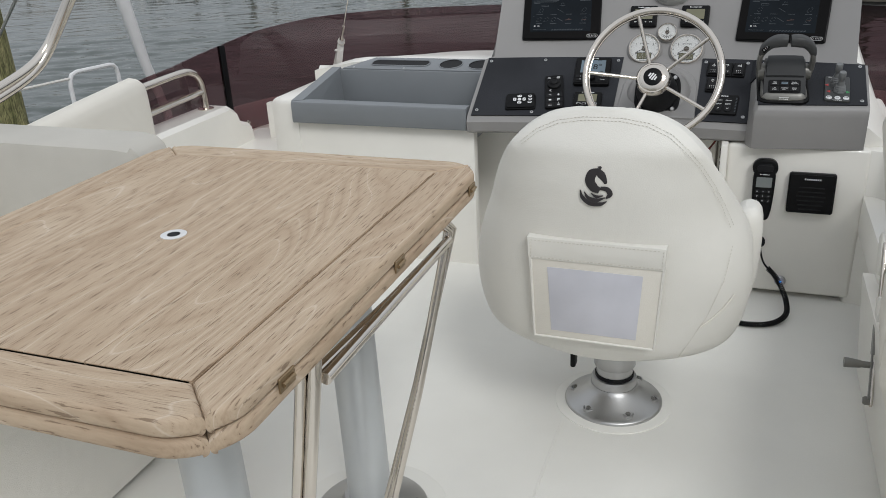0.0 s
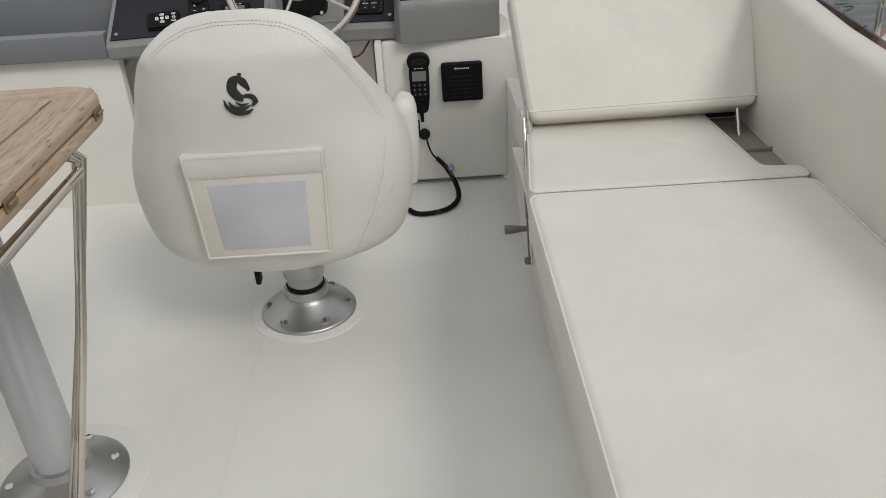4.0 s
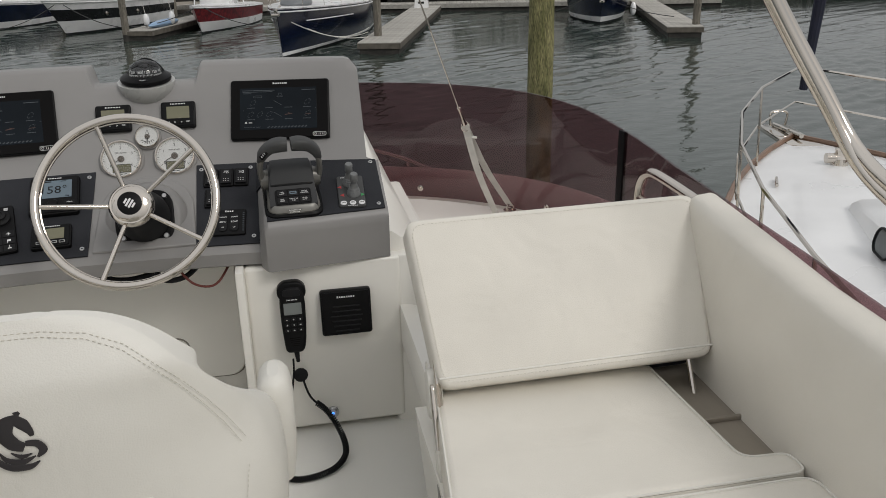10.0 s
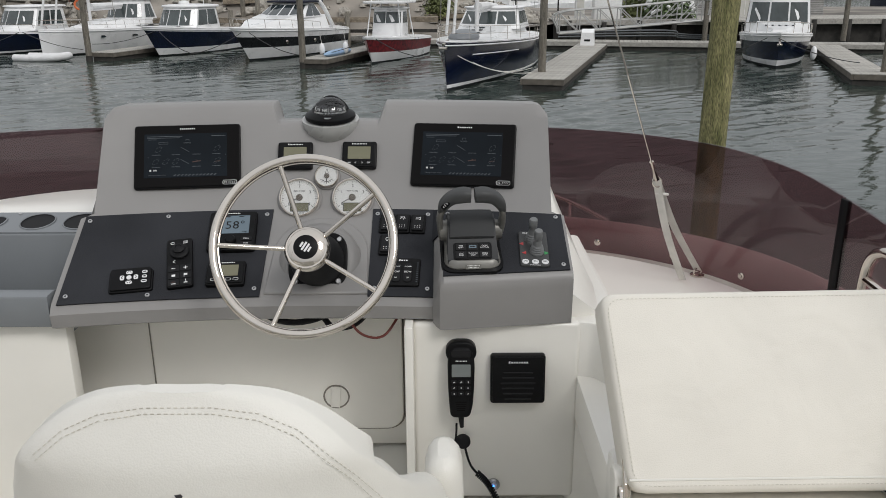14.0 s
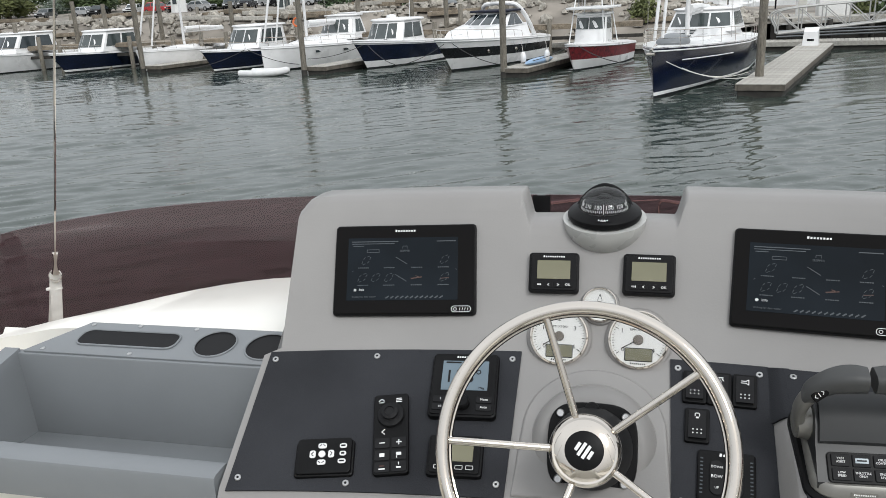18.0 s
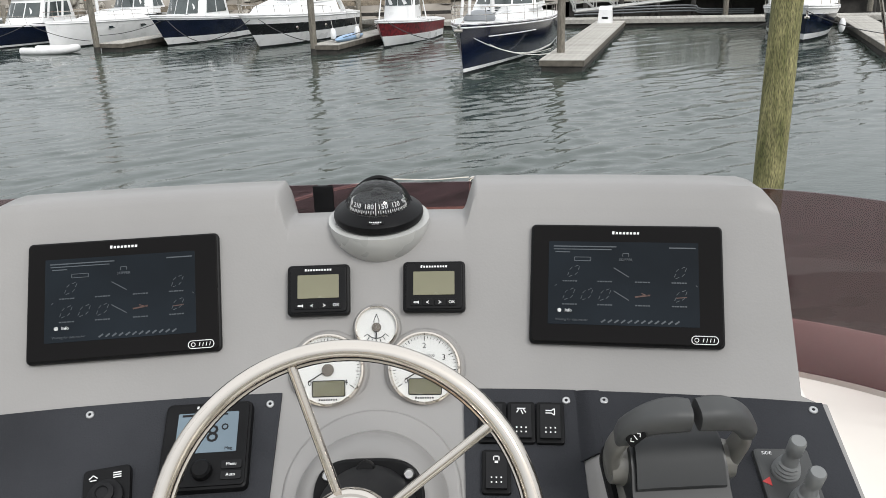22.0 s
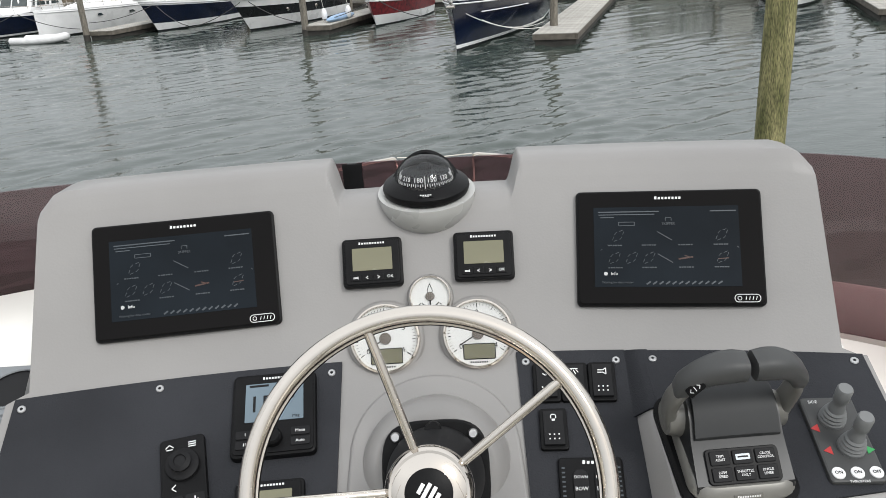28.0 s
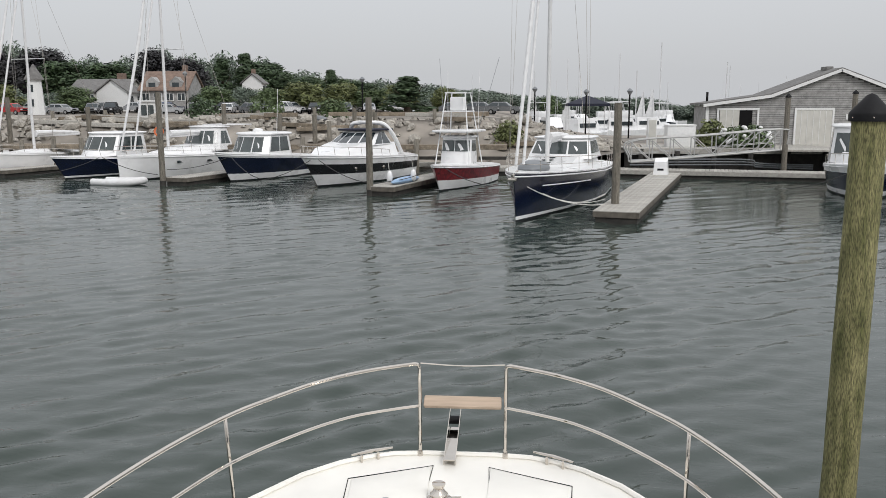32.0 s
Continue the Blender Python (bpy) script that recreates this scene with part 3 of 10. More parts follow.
# raised block on the starboard side for the throttle
rows = []
for x, k in ((0.266, 0.0), (0.276, 0.6), (0.283, 0.9), (0.292, 1.0), (0.40, 1.0), (0.50, 1.0), (0.568, 1.0), (0.577, 0.985), (0.581, 0.95)):
    top = [block(x, 0) + Vector((0, -0.001, -0.030)), block(x, 0) + Vector((0, -0.001, -0.010)), block(x, 0) + Vector((0, 0.004, -0.002))]
    top += [block(x, w) for w in (0.05, 0.3, 0.6, 0.98)]
    low = [lower(x, 0) + Vector((0, -0.002, -0.030)), lower(x, 0) + Vector((0, -0.003, -0.012)), lower(x, 0) + Vector((0, 0.003, -0.004))]
    low += [lower(x, w) - Vector((0, 0, 0.003)) for w in (0.05, 0.3, 0.6, 0.98)]
    mid = [b.lerp(p, k) for b, p in zip(low, top)]
    foot = mid[0].copy()
    rows.append([Vector((x, 0.27, 0.5452)), Vector((x, foot.y + 0.006, 0.5452))] + mid)
part("throttle_block", loft(rows), GREY, console, "raised grey dash block")

# dark panels, screwed on
RISE = ((0.20, 0.0), (0.266, 0.0), (0.276, 0.6), (0.283, 0.9), (0.292, 1.0), (0.4, 1.0))


def bridge(x, w):
    k = next(k0 + (k1 - k0) * (x - x0) / (x1 - x0) for (x0, k0), (x1, k1) in zip(RISE, RISE[1:]) if x0 <= x <= x1)
    return lower(x, w).lerp(block(x, w), k)


for name, xs, fun, w0, w1 in (("panel", (0.262, 0.298), bridge, 0.62, 0.98), ("panel", (-0.568, -0.128), lower, 0.03, 0.985), ("panel", (0.118, 0.268), lower, 0.03, 0.985), ("panel", (0.290, 0.574), block, 0.045, 0.975)):
    n = 14
    verts, faces = [], []
    for lift in (0.0, 0.0035):
        for j in range(2):
            for i in range(n + 1):
                x = xs[0] + (xs[1] - xs[0]) * i / n
                k = (w0, w1)[j]
                if name == "panel" and fun is lower and xs[0] > 0 and j == 1:
                    x = xs[0] + (xs[1] - xs[0]) * i / n
                p = on(fun, x, k, lift)
                verts.append(p.translation.copy())
    a = n + 1
    for i in range(n):
        faces += [(2 * a + i, 2 * a + i + 1, 3 * a + i + 1, 3 * a + i), (i + 1, i, a + i, a + i + 1),
                  (i, i + 1, 2 * a + i + 1, 2 * a + i), (a + i + 1, a + i, 3 * a + i, 3 * a + i + 1)]
    faces += [(0, 2 * a, 3 * a, a), (n, a + n, 3 * a + n, 2 * a + n)]
    bmp = from_data(verts, faces)
    bmesh.ops.recalc_face_normals(bmp, faces=bmp.faces[:])
    pn = part(name, bmp, PANEL, console, "dark grey non-slip instrument panel")
    spots = [(xs[0] + 0.014, w0 + 0.08), (xs[1] - 0.014, w0 + 0.08), (xs[0] + 0.012, w1 - 0.06), (xs[1] - 0.014, w1 - 0.06)]
    if xs[1] - xs[0] > 0.25:
        mid = (xs[0] + xs[1]) / 2
        spots += [(mid - 0.03, w0 + 0.05), (mid - 0.03, w1 - 0.05)]
    if fun is bridge:
        spots = []
    for sx, sw in spots:
        s_ = part("screw", lathe([(0.0056, 0), (0.0056, 0.001), (0.0046, 0.0020), (0.0022, 0.0020), (0.0018, 0.0004), (0.0002, 0.0004)], 14), ALU, pn, at=on(fun, sx, sw, 0.0036))
        part("recess", lathe([(0.0021, 0.0012), (0.0015, 0.0014), (0.0002, 0.0014)], 8), RUBBER, s_)

# white body of the console under the dash
part("body", box(0.385, 0.36, 0.465, (0.4125, 0.247, 0.3135), 0.012, 3), GEL, console, "white console front with the radio handset")
part("ridge", slab(dense([(0.585, 0.075), (0.640, 0.066), (0.690, -0.02), (0.705, -0.02), (0.705, 0.75), (0.585, 0.75)], 0.02), 0.03, 0.545, 0.010), GEL, console, "white fairing between console and bench")
chk = [[(0.56, 0.09, 0.545), (0.575, 0.09, 0.60), (0.59, 0.10, 0.60), (0.655, 0.12, 0.545)],
       [(0.545, 0.27, 0.545), (0.55, 0.28, 0.745), (0.572, 0.285, 0.735), (0.665, 0.27, 0.56)],
       [(0.54, 0.44, 0.545), (0.545, 0.44, 0.80), (0.565, 0.45, 0.79), (0.67, 0.47, 0.55)],
       [(0.54, 0.64, 0.41), (0.545, 0.64, 0.62), (0.575, 0.65, 0.61), (0.68, 0.66, 0.46)],
       [(0.54, 0.76, 0.41), (0.545, 0.76, 0.45), (0.58, 0.76, 0.45), (0.68, 0.76, 0.42)]]
part("cheek", loft(chk), GEL, console, "white fairing beside the dash")
part("back_shell", slab([(-0.60, 0.58), (0.60, 0.58), (0.60, 0.80), (0.35, 0.93), (-0.35, 0.93), (-0.60, 0.80)], 0.41, 0.545, 0.01), GEL, console)
part("back_fairing", loft([[(-0.58, 0.50, 0.53), (0.58, 0.50, 0.53), (0.58, 0.60, 0.53), (-0.58, 0.60, 0.53)],
                           [(-0.55, 0.50, 0.90), (0.55, 0.50, 0.90), (0.55, 0.53, 0.90), (-0.55, 0.53, 0.90)]]), GREY, console)
# taupe tone stands in for the shade in the door and latch gaps
GAP = mat("shadowed_gap", (0.24, 0.22, 0.19), 0.8, var=0.05)
# recessed locker panel behind the wheel, with its finger latches
part("locker_panel", box(1.75, 0.03, 0.47, (-0.63, 0.330, 0.315), 0.004), GEL, console)
lp = part("locker_door", slab([(x, y) for x, y in rounded(0.655, 0.42, 0.045, 6)], 0, 0.012, 0.004), GEL, console, "white locker door",
          at=frame_of((-0.145, 0.3145, 0.345), (1, 0, 0), (0, -1, 0)))
part("gap", tube([(x, y, 0.001) for x, y in rounded(0.662, 0.427, 0.048, 6)], 0.0028, 6, closed=True), GAP, lp)
for lx in (-0.155, 0.149):
    lt = part("latch", torus(0.033, 0.0022, 32, 8), GAP, lp, "darker ring drawn for the shaded gap round the white finger latch", at=T(lx, -0.112, 0.0125))
    part("latch", slab([(-0.011, 0.031), (-0.016, -0.029), (0.008, -0.031), (0.013, 0.029)], 0.0125, 0.017, 0.0015), GEL, lp, at=T(lx, -0.112, 0))
part("side_wall", box(0.02, 0.30, 0.47, (0.212, 0.18, 0.315), 0.004), GEL, console)
for k in range(9):
    part("slot", box(0.003, 0.012, 0.030, (0.2005, 0.10, 0.17 + 0.042 * k), 0.001, 1, pose(0, 0, 0)), RUBBER, console, "dark vent slot")
for pts, r, m_ in (([(-0.21, 0.25, 0.545), (-0.12, 0.2, 0.50), (-0.02, 0.19, 0.505), (0.08, 0.25, 0.545)], 0.008, RUBBER),
                   ([(0.06, 0.12, 0.545), (0.10, 0.10, 0.505), (0.15, 0.10, 0.50), (0.19, 0.13, 0.545)], 0.003, WIRE_RED),
                   ([(0.0, 0.14, 0.545), (0.03, 0.12, 0.515), (0.08, 0.12, 0.52), (0.12, 0.16, 0.545)], 0.007, RUBBER)):
    part("cable", tube(smooth_path(pts), r, 8), m_, console, "loose cable under the dash")

# port side: tray, cup holder panel and white top
tray = thing("storage_tray", "grey moulded storage tray with a cup holder panel beside the dash", "storage tray")
x0, x1, yf = -1.225, -0.585, 0.035
part("front", slab([(x0, yf), (x1, yf), (x1, yf + 0.05), (x0 + 0.03, yf + 0.055)], 0.552, 0.628, 0.008), GUN, tray)
part("bottom", box(x1 - x0 - 0.06, 0.195, 0.02, ((x0 + x1) / 2 + 0.02, 0.2125, 0.50), 0.003), GUN, tray)
part("side", loft([[(x0, 0.04, 0.552), (x0 + 0.045, 0.06, 0.552), (x0 + 0.035, 0.06, 0.630), (x0, 0.04, 0.630)],
                   [(x0 + 0.03, 0.31, 0.50), (x0 + 0.075, 0.31, 0.50), (x0 + 0.065, 0.31, 0.697), (x0 + 0.03, 0.31, 0.697)]]), GUN, tray)
part("back", box(x1 - x0 - 0.03, 0.02, 0.19, ((x0 + x1) / 2 + 0.01, 0.312, 0.595), 0.004), GUN, tray)
cup = frame_of((-0.86, 0.362, 0.700), (1, 0.0, 0.0), (0, -0.20, 1))
hole_ob = part("cup_panel", slab([(-0.29, -0.055), (0.30, -0.055), (0.30, 0.055), (-0.20, 0.055)], 0, 0.005, 0.0015), GUN, tray, "blue-grey cup holder panel", at=cup)
for hx in (0.115, 0.225):
    part("cup_hole", lathe([(0.043, 0.0052), (0.043, 0.0062), (0.039, 0.0064), (0.037, -0.05), (0.001, -0.05)], 32), RUBBER, hole_ob, "dark round cup hole", at=T(hx, 0, 0))
    part("rim", torus(0.0425, 0.002, 36, 6), GUN, hole_ob, at=T(hx, 0, 0.0062))
# recess not cut: a dark plate on the panel gives its inner shade
part("slot", slab(rounded(0.225, 0.052, 0.02), 0.0052, 0.0066, 0.0005), RUBBER, hole_ob, "flat dark plate for the shade in the long recess", at=T(-0.08, 0, 0))
part("slot_rim", tube([(x, y, 0.0068) for x, y in rounded(0.225, 0.052, 0.02)], 0.0022, 6, closed=True), GUN, hole_ob, at=T(-0.08, 0, 0))
for sx, sy in ((-0.25, -0.045), (-0.19, 0.045), (-0.05, -0.046), (0.05, 0.046), (-0.08, 0.047)):
    part("screw", lathe([(0.005, 0.005), (0.005, 0.006), (0.001, 0.007)], 10), ALU, hole_ob, at=T(sx, sy, 0))
# white rounded top moulding around the tray
rr = []
for k in range(15):
    s = k / 14
    ox, oy = -1.31 + 0.0 * s, 0.07
    x = -1.33 + 0.76 * s
    y_out = 0.30 + 0.60 * math.sin(min(1, s * 1.25 + 0.02) * math.pi / 2) ** 0.8
    rr.append([(x, 0.415, 0.41), (x, 0.415, 0.66 + 0.04 * min(1, s * 4)), (x, 0.45, 0.71 * 1.0 - 0.05 * max(0, 1 - s * 4)), (x, max(0.46, y_out - 0.05), 0.672), (x, max(0.47, y_out), 0.635), (x, max(0.48, y_out + 0.04), 0.41)])
part("white_top", loft(rr), GEL, tray, "white gelcoat top moulding")
part("white_side", slab([(-1.335, 0.09), (-1.29, 0.065), (x0 + 0.004, 0.065), (x0 + 0.034, 0.43), (-1.335, 0.43)], 0.06, 0.628, 0.03, 4), GEL, tray, "white gelcoat side of the console")
part("white_face", box(0.72, 0.04, 0.488, (-0.93, 0.088, 0.306), 0.004), GEL, tray)

# ---------------------------------------------------------------- steering wheel
AX = Vector((0, -0.86, 0.51)).normalized()
wheel = thing("ship_wheel", "five-spoke polished stainless steel steering wheel on the dash", "steering wheel",
              frame_of((-0.0015, -0.016, 0.762), (1, 0, 0), AX))
part("rim", torus(0.1895, 0.0098, 96, 16), STEEL, wheel)
part("rim_bead", torus(0.1805, 0.0032, 96, 8), STEEL, wheel, at=T(0, 0, -0.005))
for ang in (108, 180, 251, 327, 37):
    a = radians(ang)
    part("spoke", tube([(0.035 * math.cos(a), 0.035 * math.sin(a), -0.045), (0.10 * math.cos(a), 0.10 * math.sin(a), -0.026), (0.182 * math.cos(a), 0.182 * math.sin(a), -0.002)], 0.0054, 12), STEEL, wheel)
hub = part("hub", lathe([(0.040, -0.085), (0.046, -0.065), (0.0495, -0.050), (0.0495, -0.042), (0.0475, -0.035), (0.044, -0.031), (0.041, -0.0315), (0.0385, -0.030), (0.027, -0.0255), (0.001, -0.0255)], 48), STEEL, wheel, "polished steel hub")
cap = part("badge", lathe([(0.0262, -0.0256), (0.0262, -0.0225), (0.0245, -0.0215), (0.001, -0.0215)], 36), PLASTIC, hub, "round black badge with pale slanted bars")
for k, (dx, ln) in enumerate(((-0.010, 0.012), (-0.0035, 0.02), (0.0035, 0.02), (0.010, 0.012))):
    part("bar", box(0.0045, ln, 0.001, (dx, 0, -0.0209), 0.0004, 1, Matrix.Rotation(radians(-32), 4, "Z")), INK_W, cap)
# steering base
base = thing("steering_column", "black steering column base on a grey dash pod", "steering column")
bf = frame_of((0.001, 0.129, 0.679), (1, 0, 0), AX)
arch = [(0.113 * math.cos(radians(a)), 0.113 * math.sin(radians(a))) for a in steps(0, 180, 28)] + [(-0.116, -0.05), (-0.118, -0.118), (0.118, -0.118), (0.116, -0.05)]
part("arch", slab(arch, -0.03, 0.0065, 0.0055, 4), GREY, base, "raised grey arch behind the wheel", at=on(lower, 0.0, 0.47))
part("pod", lathe([(0.100, -0.15), (0.099, -0.052), (0.097, -0.044), (0.093, -0.036), (0.086, -0.028), (0.080, -0.024), (0.074, -0.022), (0.001, -0.022)], 64), GREY, base, "raised round grey pod", at=bf)
fl = part("flange", slab([(0.068 * math.copysign(abs(math.cos(q)) ** 0.58, math.cos(q)), 0.068 * math.copysign(abs(math.sin(q)) ** 0.58, math.sin(q))) for q in (2 * math.pi * (j + 0.5) / 40 for j in range(40))], -0.022, -0.010, 0.003), PLASTIC, base, "black square flange", at=bf)
for sx in (-1, 1):
    for sy in (-1, 1):
        part("bolt", lathe([(0.0066, -0.010), (0.0066, -0.006), (0.005, -0.0035), (0.001, -0.0035)], 14), ALU, fl, at=T(0.049 * sx, 0.049 * sy, 0))
part("boot", lathe([(0.061, -0.012), (0.061, 0.008), (0.058, 0.030), (0.051, 0.055), (0.044, 0.080), (0.041, 0.098), (0.001, 0.098)], 40), RUBBER, base, "black rubber boot", at=bf)
part("knob", lathe([(0.007, -0.012), (0.007, 0.004), (0.0108, 0.005), (0.0108, 0.020), (0.009, 0.023), (0.001, 0.023)], 16), PLASTIC, base, "small black knob", at=bf @ T(0.0, 0.057, 0.004))

# ---------------------------------------------------------------- helm seat
seat = thing("pilot_chair", "cream vinyl bucket helm seat on a short aluminium pedestal", "seat", T(0.0, -0.545, 0))
half = [(0.279, 0.15), (0.282, 0.205), (0.290, 0.245), (0.307, 0.276), (0.343, 0.298), (0.40, 0.311), (0.46, 0.313), (0.52, 0.306), (0.57, 0.291), (0.61, 0.275), (0.66, 0.255), (0.713, 0.231), (0.76, 0.204), (0.795, 0.177), (0.825, 0.140), (0.845, 0.095), (0.854, 0.04)]


def back_x(z):
    for (z0_, h0), (z1_, h1) in zip(half, half[1:]):
        if z0_ <= z <= z1_:
            return h0 + (h1 - h0) * (z - z0_) / (z1_ - z0_)
    return half[-1][1]


WING = ((0.27, 0.0), (0.29, 0.0), (0.33, 0.10), (0.38, 0.18), (0.43, 0.22), (0.49, 0.235), (0.525, 0.225), (0.55, 0.185), (0.575, 0.13), (0.60, 0.085), (0.64, 0.045), (0.68, 0.02), (0.73, 0.0), (0.9, 0.0))


def along(table, v):
    for (a0, b0), (a1, b1) in zip(table, table[1:]):
        if a0 <= v <= a1:
            return b0 + (b1 - b0) * (v - a0) / (a1 - a0)
    return table[-1][1]


def shell_ring(z):
    """One level of the wrap-round shell: a U open to the front, thick and rounded at its tips."""
    h = back_x(z)
    wing = along(WING, z)
    k = max(0.15, min(1.0, (0.875 - z) / 0.10)) * max(0.3, min(1, (z - 0.238) / 0.09))
    th = 0.045 * k
    y0 = -0.298 - 0.022 * max(0.0, min(1.0, (z - 0.42) / 0.28)) - 0.010 * math.sin((z - 0.28) / 0.58 * math.pi) + 0.045 * (1 - k)
    rc = min(0.21, h * 0.96)
    dep = 0.8 - 0.6 * max(0.0, min(1.0, (z - 0.62) / 0.16))
    line = []
    for side_ in (1, -1):
        w_ = 1.0
        half_line = [(h * w_ , y0 + rc * dep + wing * (1 - q), 0, 1) for q in (0.0, 0.05, 0.2, 0.5, 0.8)]
        for a in steps(0, 90, 10):
            c, s_ = math.cos(radians(a)), math.sin(radians(a))
            half_line.append((((h - rc) + rc * c) * w_, y0 + rc * dep * (1 - s_), s_, c))
        if side_ > 0:
            line += [(x, y, nx) for x, y, nx, _ in half_line]
        else:
            line += [(-x, y, nx) for x, y, nx, _ in half_line[::-1]]
    outer, inner = [], []
    pts = [Vector((x, y)) for x, y, _ in line]
    n = len(pts)
    for i, p in enumerate(pts):
        a_, b_ = pts[max(0, i - 1)], pts[min(n - 1, i + 1)]
        d = (b_ - a_)
        d = d.normalized() if d.length > 1e-6 else Vector((-1, 0))
        nrm_ = Vector((d.y, -d.x))
        tip = min(i, n - 1 - i)
        t_ = th * 2 * (0.30 if tip == 0 else (0.46 if tip == 1 else (0.54 if tip < 5 else min(1.0, 0.54 + 0.07 * (tip - 4)))))
        ease = th * (1 - (0.35 if tip == 0 else (0.72 if tip == 1 else 1.0)))
        outer.append((p.x + nrm_.x * ease, p.y + nrm_.y * ease, z))
        inner.append((p.x + nrm_.x * (ease + t_), p.y + nrm_.y * (ease + t_), z))
    return outer + inner[::-1]


levels = steps(0.279, 0.325, 8) + steps(0.34, 0.60, 10) + steps(0.615, 0.83, 23) + [0.836, 0.841, 0.845, 0.849, 0.852, 0.854]
TURN = T(-0.004, 0, 0)
rings = [shell_ring(z) for z in levels]


def rear_y(x, z):
    pts = shell_ring(z)[:32]
    best = 0.0
    for (x0, y0_, _), (x1, y1_, _) in zip(pts, pts[1:]):
        if min(x0, x1) <= x <= max(x0, x1) and abs(x0 - x1) > 1e-6:
            best = min(best, y0_ + (y1_ - y0_) * (x - x0) / (x1 - x0))
    return best


back_bm = loft(rings)
for _ in range(6):
    bmesh.ops.smooth_vert(back_bm, verts=back_bm.verts[:], factor=0.5, use_axis_x=True, use_axis_y=True, use_axis_z=True)
back_ob = part("backrest", back_bm, VINYL_LT, seat, "cream padded wrap-round backrest", at=TURN)
for side in (1, -1):
    rings = []
    for z, k in ((0.33, 0.70), (0.38, 0.92), (0.43, 1.0), (0.48, 1.0), (0.515, 0.95), (0.533, 0.82), (0.544, 0.60), (0.549, 0.30)):
        rings.append([(side * 0.294 + x * k, 0.088 + y * (0.35 + 0.65 * k), z) for x, y in rounded(0.066, 0.115, 0.032, 5)])
    part("armrest", loft(rings), VINYL_LT, seat, "rounded cream armrest tip", at=TURN)
cush = []
for y, w, z0_, z1_ in ((-0.24, 0.215, 0.37, 0.47), (-0.16, 0.245, 0.345, 0.48), (0.05, 0.235, 0.34, 0.485), (0.15, 0.225, 0.345, 0.475), (0.205, 0.20, 0.37, 0.46)):
    cush.append([(x, y, (z0_ + z1_) / 2 + yy) for x, yy in rounded(2 * w, z1_ - z0_, 0.05, 5)])
part("cushion", loft(cush), VINYL_LT, seat, "cream seat cushion", at=TURN)
part("swivel_plate", box(0.22, 0.20, 0.02, (0, -0.02, 0.335), 0.004), PLASTIC, seat)
part("lever", join(rod((-0.066, -0.05, 0.285), (-0.066, -0.17, 0.278), 0.006), box(0.030, 0.03, 0.030, (-0.050, -0.16, 0.272), 0.006), box(0.013, 0.03, 0.062, (-0.072, -0.185, 0.236), 0.005)), PLASTIC, seat, "black swivel lever")
part("pedestal", lathe([(0.0465, 0.05), (0.0465, 0.113), (0.0520, 0.115), (0.0535, 0.118), (0.0535, 0.172), (0.0520, 0.176), (0.0500, 0.178), (0.0500, 0.33), (0.001, 0.33)], 40), ALU, seat, "brushed aluminium seat column")
part("joint_ring", lathe([(0.0490, 0.080), (0.0500, 0.082), (0.0500, 0.089), (0.0490, 0.091), (0.040, 0.091), (0.040, 0.080)], 40), RUBBER, seat, "black joint ring")
part("collar", lathe([(0.0585, 0.050), (0.0575, 0.078), (0.0560, 0.0815), (0.0530, 0.0825), (0.0470, 0.0825), (0.046, 0.05)], 40), ALU, seat)
fl = part("foot", lathe([(0.124, 0.002), (0.126, 0.004), (0.126, 0.009), (0.124, 0.012), (0.119, 0.014), (0.100, 0.025), (0.080, 0.039), (0.068, 0.050), (0.062, 0.056), (0.060, 0.060), (0.001, 0.060)], 56), ALU, seat, "domed aluminium floor base")
for k in range(6):
    a = radians(60 * k)
    part("bolt_pocket", lathe([(0.0145, -0.012), (0.0145, 0.005), (0.0115, 0.005), (0.0105, -0.002), (0.001, -0.002)], 18), ALU, fl, at=T(0.100 * math.cos(a), 0.100 * math.sin(a), 0.0195))
    part("bolt", lathe([(0.0068, 0.0), (0.0068, 0.008), (0.004, 0.010), (0.001, 0.0085)], 12), PEWTER, fl, at=T(0.100 * math.cos(a), 0.100 * math.sin(a), 0.0175))
# pocket on the back of the seat
pk = frame_of((-0.002, rear_y(0.0, 0.470) - 0.003, 0.470), (1, 0, 0), (0, -1, -0.03))
pocket = part("pocket", slab([(-0.126, 0.082), (-0.118, -0.118), (0.118, -0.118), (0.128, 0.082)], -0.02, 0.010, 0.003), VINYL, back_ob, "flat vinyl document pocket", at=pk @ Matrix.Diagonal((1.085, 1.02, 1, 1)))
part("flap", slab([(-0.131, 0.115), (-0.129, 0.066), (0.129, 0.066), (0.131, 0.115)], -0.02, 0.0125, 0.002), VINYL_LT, pocket)
part("window", slab([(-0.092, 0.050), (-0.084, -0.098), (0.083, -0.098), (0.091, 0.050)], 0.0095, 0.0115, 0.0005), CLEAR, pocket, "milky clear pocket window")
part("piping", tube([(-0.126, 0.075, 0.010), (-0.118, -0.116, 0.010), (0.118, -0.116, 0.010), (0.128, 0.075, 0.010)], 0.0032, 6), VINYL_LT, pocket)


